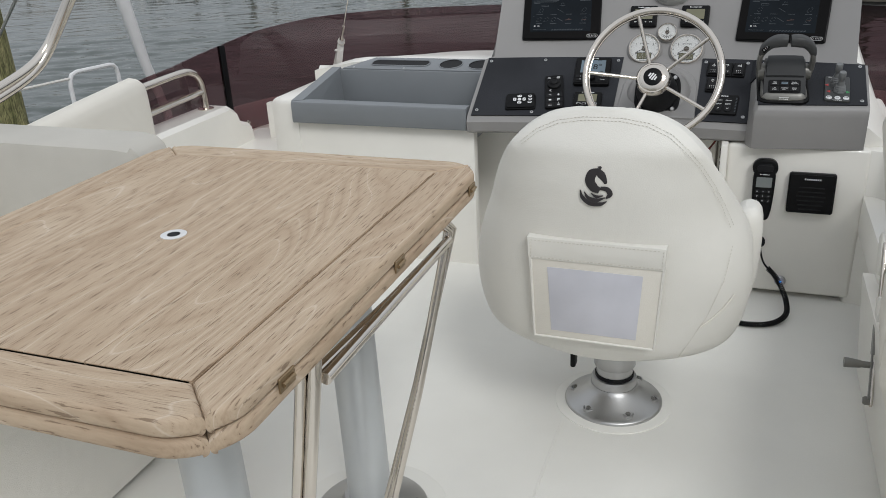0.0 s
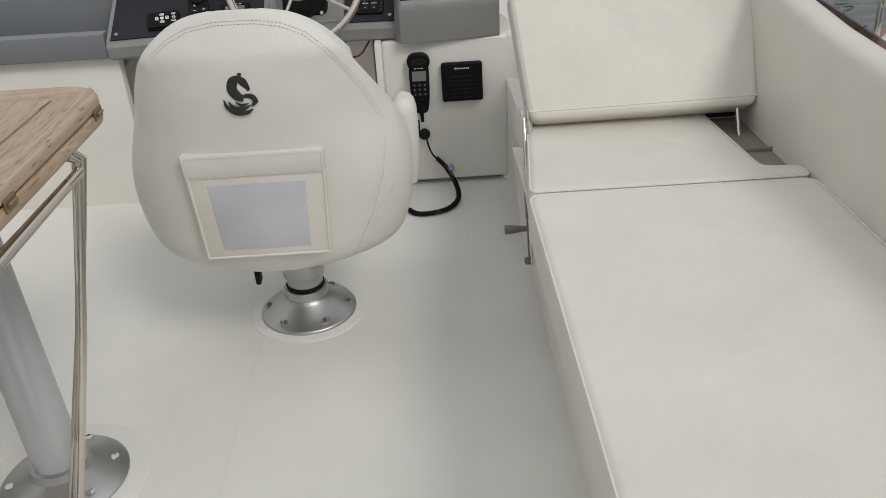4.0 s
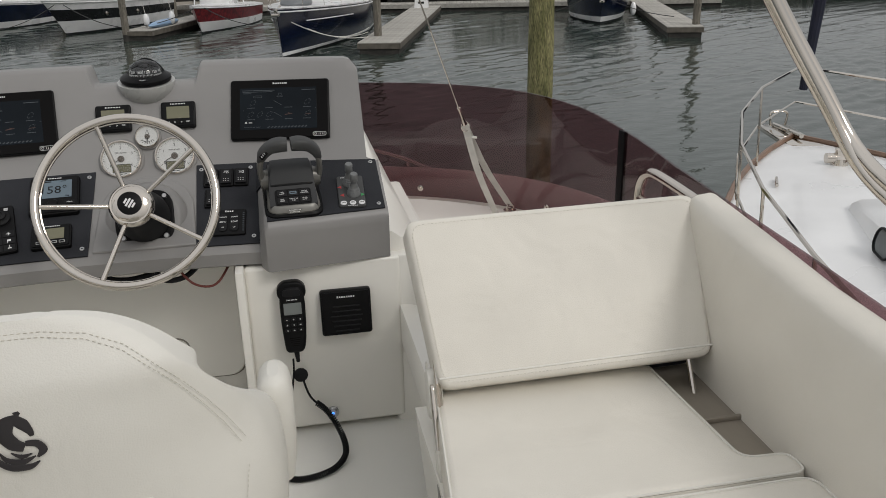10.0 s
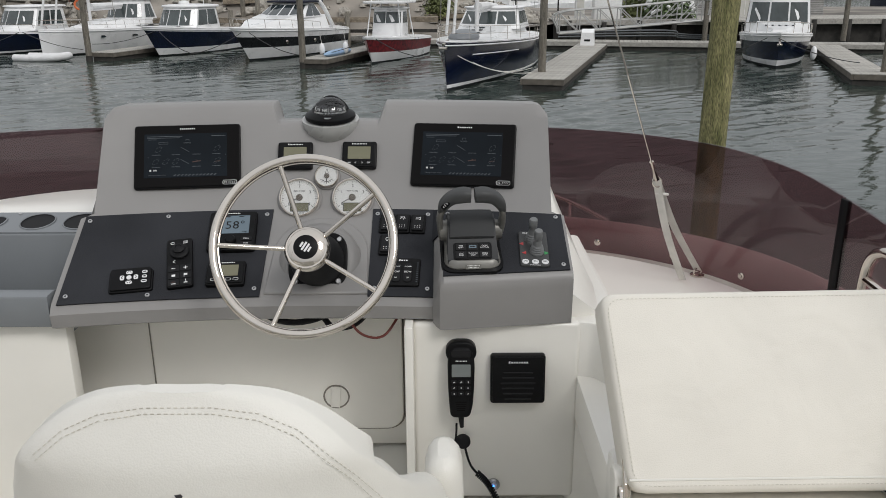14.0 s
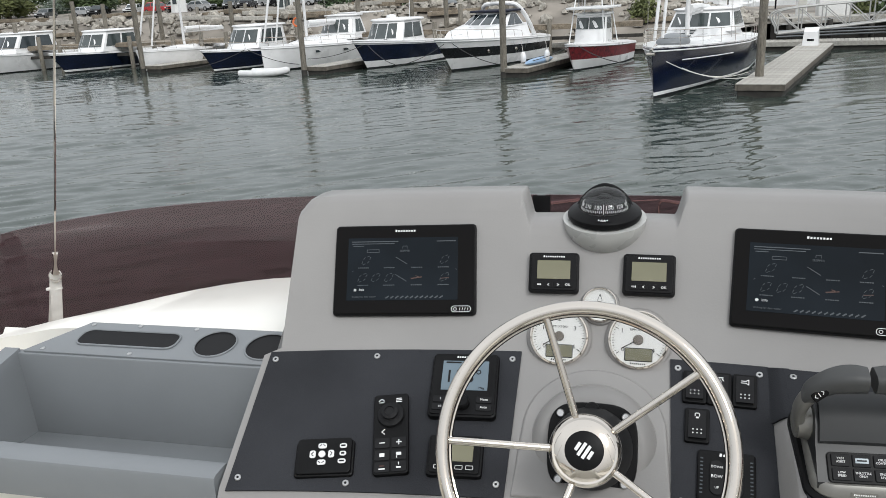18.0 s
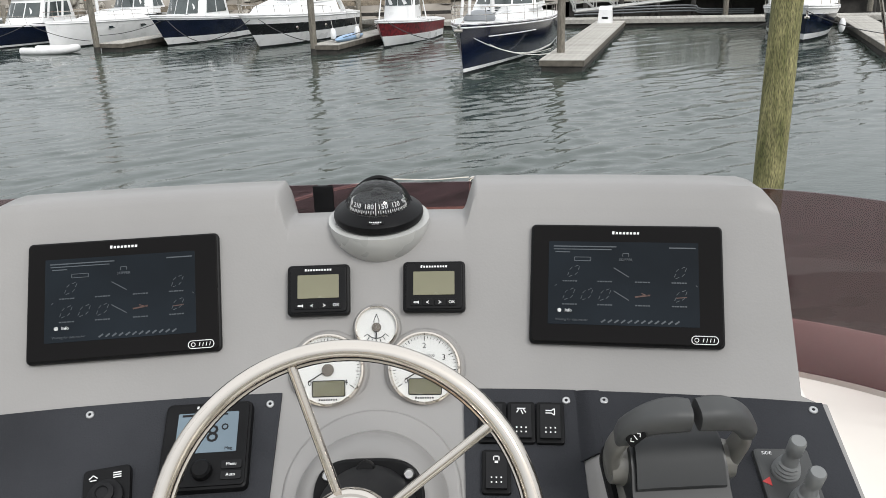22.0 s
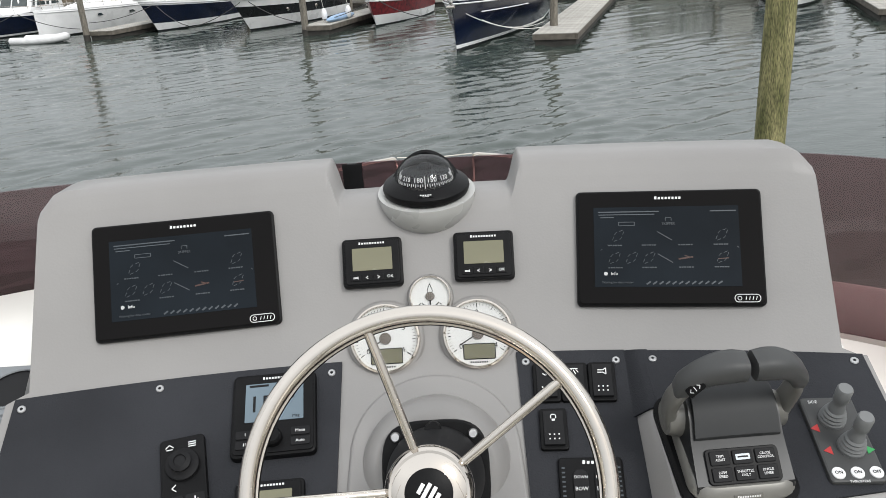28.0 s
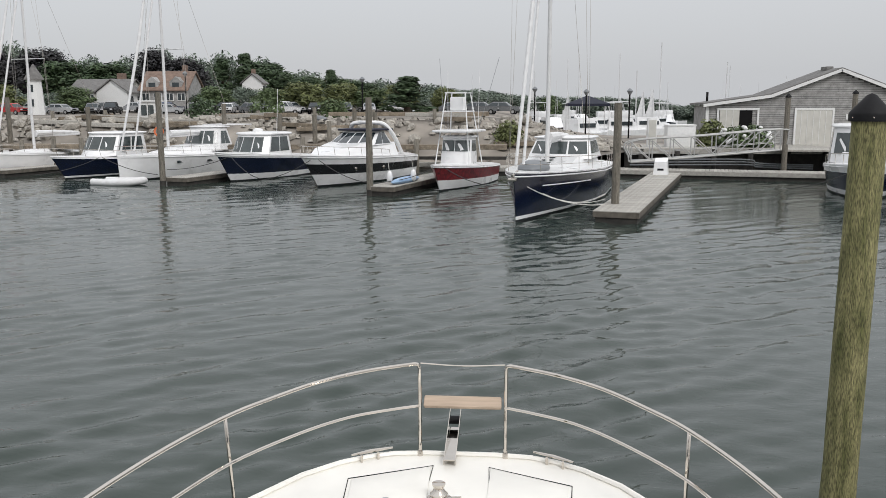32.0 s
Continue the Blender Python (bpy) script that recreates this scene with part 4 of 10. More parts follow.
def stitch_row(points, parent, step=0.0075, ln=0.0042, r=0.0006, name="stitching"):
    verts, faces = [], []
    pts = [Vector(p) for p in points]
    carry = 0.0
    for a, b in zip(pts, pts[1:]):
        d = b - a
        L = d.length
        if L < 1e-6:
            continue
        d = d / L
        side = d.cross(Vector((0.3, 0.5, 0.8))).normalized() * r
        up_ = d.cross(side)
        s = carry
        while s < L - ln:
            p, q = a + d * s, a + d * (s + ln)
            k = len(verts)
            for o in (p, q):
                verts += [o + side, o + up_, o - side, o - up_]
            faces += [(k, k + 1, k + 5, k + 4), (k + 1, k + 2, k + 6, k + 5), (k + 2, k + 3, k + 7, k + 6), (k + 3, k, k + 4, k + 7), (k + 3, k + 2, k + 1, k), (k + 4, k + 5, k + 6, k + 7)]
            s += step
        carry = s - L if s >= L else 0.0
    return part(name, from_data(verts, faces), THREAD, parent, smooth=False)


ob = stitch_row([(-0.125, 0.109, 0.013), (0.126, 0.109, 0.013), (0.124, 0.071, 0.013), (-0.124, 0.071, 0.013), (-0.125, 0.109, 0.013)], pocket)
for inset in (0.945, 0.925):
    row = [(h * inset, 0.56 + (z - 0.56) * inset) for z, h in half if z > 0.58]
    row = row + [(-x, z) for x, z in row[::-1] if z > 0.76]
    stitch_row([(x, rear_y(x, z) - 0.0012, z) for x, z in row], back_ob)
row = [(0.262, 0.57), (0.252, 0.50), (0.225, 0.42), (0.195, 0.36), (0.175, 0.315)]
stitch_row([(x, rear_y(x, z) - 0.0012, z) for x, z in row], back_ob)
part("seam", tube([(x, rear_y(x, z) - 0.0006, z) for x, z in ((0.213, 0.395), (0.235, 0.412), (0.258, 0.435), (0.275, 0.46))], 0.0016, 6), VINYL, back_ob)
# plain curved emblem on the backrest
em = frame_of((-0.006, rear_y(0.0, 0.706) - 0.0004, 0.706), (1, 0, 0), (0, -1, 0.06)) @ Matrix.Diagonal((0.94, 0.94, 0.10, 1))


def stroke(points, radii):
    pts = smooth_path(points, 6)
    n = len(pts)
    rr_ = [radii[min(int(i / (n - 1) * (len(radii) - 1)), len(radii) - 2)] for i in range(n)]
    nx = [radii[min(int(i / (n - 1) * (len(radii) - 1)) + 1, len(radii) - 1)] for i in range(n)]
    fr = [i / (n - 1) * (len(radii) - 1) - min(int(i / (n - 1) * (len(radii) - 1)), len(radii) - 2) for i in range(n)]
    return tube(pts, 0.004, 10, radii=[a + (b - a) * f for a, b, f in zip(rr_, nx, fr)])


emb = part("emblem", stroke([(0.010, 0.037, 0), (-0.006, 0.029, 0), (-0.011, 0.013, 0), (-0.003, -0.001, 0), (0.010, -0.008, 0)], [0.0045, 0.010, 0.0105, 0.010, 0.0065]), EMBLEM, back_ob, "dark grey curled emblem", at=em)
for pts, radii in (([(0.004, 0.034, 0), (0.013, 0.026, 0), (0.020, 0.015, 0), (0.022, 0.008, 0)], [0.0075, 0.0085, 0.005, 0.0028]),
                   ([(0.006, 0.040, 0), (0.012, 0.044, 0)], [0.005, 0.002]),
                   ([(0.012, -0.002, 0), (0.026, -0.004, 0), (0.032, -0.014, 0), (0.024, -0.024, 0)], [0.004, 0.0055, 0.006, 0.0015]),
                   ([(-0.031, -0.008, 0), (-0.026, -0.024, 0), (-0.010, -0.036, 0), (0.012, -0.037, 0), (0.026, -0.030, 0)], [0.001, 0.0042, 0.0052, 0.0045, 0.001]),
                   ([(-0.022, -0.012, 0), (-0.014, -0.024, 0), (0.004, -0.029, 0), (0.022, -0.022, 0)], [0.001, 0.0038, 0.0045, 0.001]),
                   ([(-0.008, -0.014, 0), (0.004, -0.021, 0), (0.018, -0.018, 0)], [0.001, 0.0036, 0.001])):
    part("emblem_stroke", stroke(pts, radii), EMBLEM, emb)

# ---------------------------------------------------------------- starboard bench
bench = thing("bench", "white gelcoat bench base along the starboard side", "bench")
part("front", loft([[(0.63, y, 0.0), (0.60, y, 0.05), (0.575, y, 0.33), (1.20, y, 0.33), (1.20, y, 0.0)] for y in (-3.4, -0.30)]), GEL, bench)
part("fore_end", box(0.60, 0.08, 0.12, (0.90, -0.33, 0.385), 0.01), GEL, bench)


def cushion(name, pts, z0, z1, r, label, material=VINYL, stitched=True):
    """A padded vinyl cushion with piping round its upper edge."""
    c = thing(name, label, "cushion")
    pad = slab(pts, z0, z1, r, 4)
    for cap in [f for f in pad.faces if len(f.verts) > 8]:
        mid_ = pad.verts.new((sum(p[0] for p in pts) / len(pts), min(p[1] for p in pts) + 0.035, cap.verts[0].co.z))
        rim_ = list(cap.verts)
        pad.faces.remove(cap)
        for a, b in zip(rim_, rim_[1:] + rim_[:1]):
            pad.faces.new((a, b, mid_))
    ob_ = part("pad", pad, material, c)
    for f in ob_.data.polygons:
        if abs(f.normal.z) > 0.995:
            f.use_smooth = False
    n = len(pts)
    loop = []
    for i, p in enumerate(pts):
        a, b = Vector(pts[i - 1]), Vector(pts[(i + 1) % n])
        d = (b - a).normalized()
        nrm = Vector((d.y, -d.x))
        loop.append((p[0] - nrm.x * r * 0.22, p[1] - nrm.y * r * 0.22, z1 - r * 0.28))
    part("piping", tube(loop, 0.0026, 6, closed=True), VINYL_LT, c)
    return c


cushion("bench_cushion", dense([(0.553, -0.815), (1.166, -0.815), (1.166, -0.755), (1.080, -0.750), (1.060, -0.40), (0.600, -0.40)], 0.024), 0.335, 0.437, 0.016,
        "cream vinyl seat cushion with a notch beside the wall")
cushion("bench_cushion", dense([(0.535, -3.35), (1.150, -3.35), (1.168, -0.822), (0.548, -0.822)], 0.036), 0.335, 0.437, 0.017, "long cream vinyl bench cushion with piped edge")
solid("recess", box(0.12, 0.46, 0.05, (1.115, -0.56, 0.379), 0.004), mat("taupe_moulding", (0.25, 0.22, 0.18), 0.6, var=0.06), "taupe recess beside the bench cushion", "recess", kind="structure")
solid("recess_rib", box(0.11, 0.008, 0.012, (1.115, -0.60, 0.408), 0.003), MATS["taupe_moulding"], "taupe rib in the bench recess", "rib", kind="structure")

# hinged backrest across the front of the bench
rest = thing("backrest_cushion", "cream vinyl hinged backrest cushion across the bench", "cushion")
a, b, c_, d_ = Vector((0.606, -0.476, 0.470)), Vector((1.168, -0.482, 0.480)), Vector((1.190, -0.283, 0.762)), Vector((0.566, -0.298, 0.762))
ex, up_v = (b - a).normalized(), ((d_ + c_) / 2 - (a + b) / 2).normalized()
nrm = up_v.cross(ex).normalized()
if nrm.y > 0:
    nrm = -nrm
mrest = frame_of((a + b + c_ + d_) / 4, ex, nrm)
hh = ((d_ + c_) / 2 - (a + b) / 2).length / 2
outline = dense([(-0.284, -hh), (0.284, -hh), (0.313, hh), (-0.313, hh)], 0.03)
part("pad", slab(outline, -0.085, 0.0, 0.013, 4), VINYL, rest, at=mrest)
s_ = stitch_row([(x * 0.965, y * 0.93, 0.0004) for x, y in outline] + [(outline[0][0] * 0.965, outline[0][1] * 0.93, 0.0004)], rest, name="stitching")
s_.matrix_basis = mrest
part("welt", tube([(-0.283, -hh + 0.022, 0.0), (0.283, -hh + 0.022, 0.0)], 0.0022, 6), VINYL_LT, rest, at=mrest)
# added black board: makes the gap under the backrest read as deep shade
part("base_board", slab(dense([(-0.275, -hh - 0.006), (0.275, -hh - 0.006), (0.300, hh - 0.03), (-0.300, hh - 0.03)], 0.03), -0.097, -0.086), RUBBER, rest, "black board added to darken the gap under the backrest", at=mrest)
for bx in (0.600, 1.125):
    br = part("bracket", tube([(bx, -0.37, 0.60), (bx, -0.46, 0.455), (bx, -0.50, 0.385)], 0.0055, 8), STEEL, rest, "polished steel hinge arm")
hinge = thing("hinge_bar", "flat stainless hinge bar with a lever on the bench end", "hinge")
ha, hb = Vector((0.597, -0.470, 0.482)), Vector((0.571, -0.640, 0.150))
hdir = (hb - ha).normalized()
hm = frame_of((ha + hb) / 2, hdir, (-1, 0, 0))
hl = (hb - ha).length
part("bar", slab(rounded(hl, 0.020, 0.0095, 5), -0.003, 0.003, 0.0008), STEEL, hinge, at=hm)
# darker strip laid on the bar for its slot and the shade in it
part("stay", slab(rounded(hl * 0.42, 0.013, 0.006, 4), 0.0045, 0.008, 0.0008), PEWTER, hinge, "darker strip drawn for the shaded slot of the bar", at=hm @ T(hl * 0.25, 0.006, 0))
part("lever", lathe([(0.0075, 0.0), (0.0075, 0.020), (0.009, 0.026), (0.0115, 0.050), (0.0115, 0.058), (0.001, 0.058)], 18), PEWTER, hinge, at=hm @ T(hl * 0.25, 0, 0.004))
part("bolt", lathe([(0.010, 0.0), (0.010, 0.010), (0.007, 0.014), (0.001, 0.014)], 16), PEWTER, hinge, at=hm @ T(hl * 0.465, 0, 0.003))
part("guide", slab(rounded(0.085, 0.034, 0.006), -0.012, 0.006, 0.002), VINYL_LT, hinge, "pale plastic guide", at=hm @ T(-0.02, 0.004, 0))
part("clip", slab(rounded(0.070, 0.030, 0.004), -0.004, 0.0075, 0.002), PEWTER, hinge, "clear grey plastic clip", at=hm @ T(0.035, 0.0, 0))
part("guide", slab(rounded(0.10, 0.045, 0.018), -0.02, 0.010, 0.006), VINYL_LT, hinge, "pale plastic guide", at=frame_of((0.592, -0.425, 0.435), (0, -0.3, -1), (-1, 0, 0)))

# padded wall cushions along both sides
for side, label in ((1, "long cream vinyl padded side cushion above the bench"), (-1, "cream vinyl padded side cushion on the port side")):
    wall = thing("side_cushion", label, "cushion")
    rings = []
    for y, zt in ((-0.275, 0.735), (-0.285, 0.757), (-0.30, 0.767), (-0.5, 0.748), (-0.72, 0.724), (-1.2, 0.70), (-2.0, 0.66), (-3.4, 0.60)):
        ins = 0.012 if y > -0.28 else (0.004 if y > -0.29 else 0.0)
        sec = [(1.164, 0.38), (1.166, 0.46), (1.172, zt - 0.05), (1.176, zt - 0.022), (1.184, zt - 0.010), (1.198, zt - 0.003), (1.226, zt), (1.238, zt - 0.004), (1.246, zt - 0.014), (1.250, zt - 0.035), (1.250, 0.38)]
        rings.append([((x if side > 0 else 2 * CX - x) + (ins if x < 1.21 else -ins) * side, y, z) for x, z in sec])
    part("pad", loft(rings), VINYL, wall)

# grab rails on both coamings
for side in (1, -1):
    gx = CX + side * 1.442
    rail_ = thing("grab_rail", "polished stainless steel grab rail loop on the coaming", "grab rail", group="coaming grab rails")
    part("loop", tube(smooth_path([(gx, -0.62, 0.695), (gx, -0.30, 0.712), (gx, -0.02, 0.722), (gx, 0.055, 0.712), (gx, 0.093, 0.68), (gx, 0.104, 0.63), (gx, 0.105, 0.572)], 8), 0.0135, 12), STEEL, rail_)
    part("bar", tube([(gx, -0.62, 0.610), (gx, -0.30, 0.622), (gx, 0.103, 0.636)], 0.011, 10), STEEL, rail_)
    part("foot", lathe([(0.03, 0), (0.03, 0.004), (0.018, 0.008), (0.001, 0.008)], 20), STEEL, rail_, at=T(gx, 0.105, 0.569))

# ---------------------------------------------------------------- table
table = thing("folding_table", "weathered teak folding table with rounded corners on two grey pedestals", "table")
TX0, TX1, TY0, TY1, TZ = -0.935, -0.205, -1.875, -0.975, 0.775


def leaf(z0, z1, name):
    lf = part(name, slab(dense([(TX0 + 0.075, TY0 + 0.075), (TX1 - 0.075, TY0 + 0.075), (TX1 - 0.075, TY1 - 0.075), (TX0 + 0.075, TY1 - 0.075)], 0.004), z0 + 0.002, z1 - 0.002), TEAK, table, "teak table leaf")
    n = 4
    w = (TX1 - TX0 - 0.15) / n
    for k in range(n):
        part("plank", box(w - 0.0007, TY1 - TY0 - 0.15, z1 - z0, (TX0 + 0.075 + w * (k + 0.5), (TY0 + TY1) / 2, (z0 + z1) / 2), 0.0007, 1), TEAK, lf)
    for ends, swap in ((TX0, 0), (TX1, 0), (TY0, 1), (TY1, 1)):
        if swap:
            s = 1 if ends == TY0 else -1
            pts = dense([(TX0, ends), (TX1, ends), (TX1 - 0.078, ends + s * 0.077), (TX0 + 0.078, ends + s * 0.077)][::s], 0.004)
            raw = [(TX0, ends), (TX1, ends), (TX1 - 0.0745, ends + s * 0.0745), (TX0 + 0.0745, ends + s * 0.0745)]
        else:
            s = 1 if ends == TX0 else -1
            raw = [(ends, TY1), (ends, TY0), (ends + s * 0.0745, TY0 + 0.0745), (ends + s * 0.0745, TY1 - 0.0745)]
        # cut the outer corners round
        pts = []
        k = len(raw)
        for i in range(k):
            p, a_, b_ = Vector(raw[i]), Vector(raw[i - 1]), Vector(raw[(i + 1) % k])
            if i < 2:
                inner = Vector(((TX0 + TX1) / 2, (TY0 + TY1) / 2))
                corner = p
                cc = Vector((corner.x + math.copysign(0.08, inner.x - corner.x), corner.y + math.copysign(0.08, inner.y - corner.y)))
                far_ = Vector(raw[1 - i])
                along = (far_ - p).normalized()
                a0 = cc + (corner - cc).normalized() * 0.08
                a1 = p + along * 0.08
                seq = []
                for j in range(8):
                    t = j / 7
                    q = cc + ((a0 - cc).lerp(a1 - cc, t)).normalized() * 0.08
                    seq.append((q.x, q.y))
                pts += seq if i == 0 else seq[::-1]
            else:
                pts.append((p.x, p.y))
        area = sum(pts[i - 1][0] * pts[i][1] - pts[i][0] * pts[i - 1][1] for i in range(len(pts)))
        if area < 0:
            pts = pts[::-1]
        turn_ = Matrix.Rotation(radians(90), 4, "Z") if swap else Matrix.Identity(4)
        if swap:
            pts = [(y, -x) for x, y in pts]
        part("border", slab(pts, z0, z1, 0.0075, 4), TEAK, lf, "mitred teak border board", at=turn_)
    return lf


leaf(TZ - 0.024, TZ, "upper_leaf")
leaf(TZ - 0.050, TZ - 0.026, "lower_leaf")
soc = part("socket", lathe([(0.0205, 0.0), (0.0205, 0.0012), (0.0175, 0.002), (0.0105, 0.0012), (0.0095, -0.003), (0.001, -0.003)], 28), MAST, table, "pale ring socket in the tabletop", at=T(-0.572, -1.442, TZ))
part("hole", lathe([(0.0098, 0.0010), (0.0098, 0.0015), (0.001, 0.0015)], 20), RUBBER, soc)
BRASS = mat("tarnished_bronze_hinge", (0.30, 0.22, 0.13), 0.4, 0.8, var=0.15, scale=30)
for hy in (-1.735, -1.405, -1.06):
    hg = part("hinge", box(0.003, 0.034, 0.019, (TX1 + 0.0012, hy, TZ - 0.025), 0.0008, 1), BRASS, table, "small bronze hinge")
    part("pin", rod((TX1 + 0.004, hy - 0.012, TZ - 0.025), (TX1 + 0.004, hy + 0.012, TZ - 0.025), 0.003), BRASS, hg)
for py in (-1.60, -1.13):
    pd = part("pedestal", rod((-0.437, py, 0.02), (-0.447, py - 0.005, TZ - 0.05), 0.047, 0.045, 32), TUBE, table, "round grey table pedestal")
    part("foot", lathe([(0.125, 0.004), (0.126, 0.010), (0.118, 0.018), (0.09, 0.030), (0.062, 0.045), (0.056, 0.06), (0.05, 0.062)], 40), ALU, pd, "domed aluminium floor base", at=T(-0.437, py, 0))
    for k in range(6):
        a = radians(20 + 60 * k)
        part("bolt", lathe([(0.009, 0.0), (0.009, 0.004), (0.001, 0.005)], 12), STEEL, pd, at=T(-0.437 + 0.1 * math.cos(a), py + 0.1 * math.sin(a), 0.024))
for off in (0.0, 0.019):
    part("frame_rail", tube([(TX1 - 0.012 - off, -1.63, TZ - 0.090), (TX1 - 0.012 - off * 0.4, -1.40, TZ - 0.088 - off * 0.2), (TX1 - 0.012, -1.16, TZ - 0.088)], 0.0088, 18), STEEL, table, "stainless support rail")
    part("leg", tube([(TX1 - 0.02 - off, -1.635, TZ - 0.055), (TX1 - 0.022 - off, -1.64, TZ - 0.09), (TX1 - 0.075 - off, -1.625, 0.40), (TX1 - 0.13 - off, -1.60, 0.012)], 0.0088, 18), STEEL, table, "folded stainless support leg")
    part("leg", tube([(TX1 - 0.02, -1.175 + off, TZ - 0.055), (TX1 - 0.015, -1.150 + off, TZ - 0.075), (TX1 - 0.065 - off * 0.5, -1.215 + off, 0.40), (TX1 - 0.145 - off, -1.30 + off, 0.012)], 0.0088, 18), STEEL, table, "folded stainless support leg")
part("cross_bar", rod((TX1 - 0.14, -1.60, 0.06), (TX1 - 0.14, -1.30, 0.06), 0.0085, seg=10), STEEL, table)

# port sofa
sofa = thing("sofa", "pale vinyl sofa with a thick rolled backrest behind the table", "sofa")
rings = []
for x, k in ((-1.553, 0.0), (-1.10, 0.0), (-1.065, 0.006), (-1.045, 0.022), (-1.035, 0.05)):
    rings.append([(x, -0.985 + k, 0.36), (x, -0.980 + k, 0.72 - k), (x, -0.972 + k, 0.748 - k), (x, -0.955, 0.757 - k), (x, -0.86, 0.762 - k), (x, -0.845 - k * 0.5, 0.735 - k), (x, -0.835 - k * 0.5, 0.70 - k), (x, -0.83 - k * 0.5, 0.36)])
# darker grey-beige copy of the pale vinyl carries the backrest's shade
part("backrest", loft(rings), mat("shaded_pale_vinyl", (0.47, 0.45, 0.405), 0.5, var=0.04, scale=5, bump=0.09, bump_scale=420), sofa, "rolled backrest with its shade given as grey-beige vinyl")
rings = []
for y, k in ((-0.99, 0.02), (-1.0, 0.0), (-1.2, 0.0), (-2.6, 0.0)):
    rings.append([(-1.553, y, 0.02), (-1.02, y, 0.02), (-1.015, y, 0.33), (-1.0 - k, y, 0.34), (-0.995 - k, y, 0.42 - k), (-1.015 - k, y, 0.443 - k), (-1.553, y, 0.445 - k)])
part("seat", loft(rings), VINYL_LT, sofa)
part("base", box(0.45, 0.14, 0.36, (-1.325, -0.905, 0.181), 0.01), GEL, sofa)

# ---------------------------------------------------------------- water and near pile
WZ = -2.909


def spaced(a, b, spacing):
    """Stations from a to b whose gaps follow spacing(v)."""
    out = [a]
    while out[-1] < b:
        out.append(out[-1] + spacing(out[-1]))
    out[-1] = b
    return np.array(out)


def water_sheet():
    """The harbour: a sheet of small wind waves round the boat that lies flat towards the horizon."""
    xs = spaced(-62, 40, lambda x: 0.13 + 0.006 * max(0.0, abs(x + 1) - 7))
    ys = spaced(-9, 57, lambda y: 0.085 + 0.0031 * max(0.0, y - 2))
    X, Y = np.meshgrid(xs, ys)
    gap = np.maximum(np.gradient(xs)[None, :] * 0.75, np.gradient(ys)[:, None])
    rng = np.random.default_rng(8)
    H = np.zeros_like(X)
    gust = 0.78 + 0.42 * np.sin(0.21 * X + 0.13 * Y + 0.8) * np.sin(0.16 * Y - 0.09 * X + 0.4) + 0.22 * np.sin(0.47 * X - 0.36 * Y)
    for count, centre, spread, short, long_, steep in ((22, 126, 10, 0.48, 1.6, 0.0225), (26, 118, 15, 0.34, 0.7, 0.0215), (24, 70, 26, 0.32, 0.8, 0.0160), (8, 110, 30, 2.6, 6.0, 0.004)):
        for _ in range(count):
            lam = short * (long_ / short) ** rng.random()
            a, k = np.radians(centre + spread * rng.normal()), 2 * np.pi / lam
            keep = np.clip(lam / (2.6 * gap) - 0.6, 0, 1)
            phase = k * (X * np.cos(a) + Y * np.sin(a)) + rng.uniform(0, 6.28) + 1.3 * np.sin(0.5 * X * np.sin(a) - 0.5 * Y * np.cos(a) + rng.uniform(0, 6.28))
            H += keep * steep / k * 1.42 * (np.sin(phase) + 0.26 * np.cos(2 * phase))
    edge = np.minimum(np.minimum(X - xs[0], xs[-1] - X), np.minimum(Y - ys[0], ys[-1] - Y))
    H *= gust * np.clip(edge / 3.0, 0, 1)
    nx, ny = len(xs), len(ys)
    verts = np.stack([X, Y, H], axis=-1).reshape(-1, 3)
    far = np.array([(-3000, -600, 0), (3000, -600, 0), (3000, 3000, 0), (-3000, 3000, 0)], float)
    idx = np.arange(nx * ny).reshape(ny, nx)
    quads = np.stack([idx[:-1, :-1], idx[:-1, 1:], idx[1:, 1:], idx[1:, :-1]], axis=-1).reshape(-1, 4)
    c = [idx[0, 0], idx[0, -1], idx[-1, -1], idx[-1, 0]]
    f = nx * ny
    ring = np.array([(f, f + 1, c[1], c[0]), (f + 1, f + 2, c[2], c[1]), (f + 2, f + 3, c[3], c[2]), (f + 3, f, c[0], c[3])])
    quads = np.concatenate([quads, ring])
    me = bpy.data.meshes.new("water")
    me.vertices.add(f + 4)
    me.vertices.foreach_set("co", np.concatenate([verts, far]).ravel())
    me.loops.add(quads.size)
    me.loops.foreach_set("vertex_index", quads.ravel().astype(np.int32))
    me.polygons.add(len(quads))
    me.polygons.foreach_set("loop_start", np.arange(0, quads.size, 4, dtype=np.int32))
    me.polygons.foreach_set("use_smooth", np.ones(len(quads), dtype=bool))
    me.update(calc_edges=True)
    me.materials.append(WATER)
    ob = new("water", me)
    ob.matrix_basis = T(0, 0, WZ)
    return tagged(ob, "grey-green rippled harbour water", "water", kind="structure")


water_sheet()


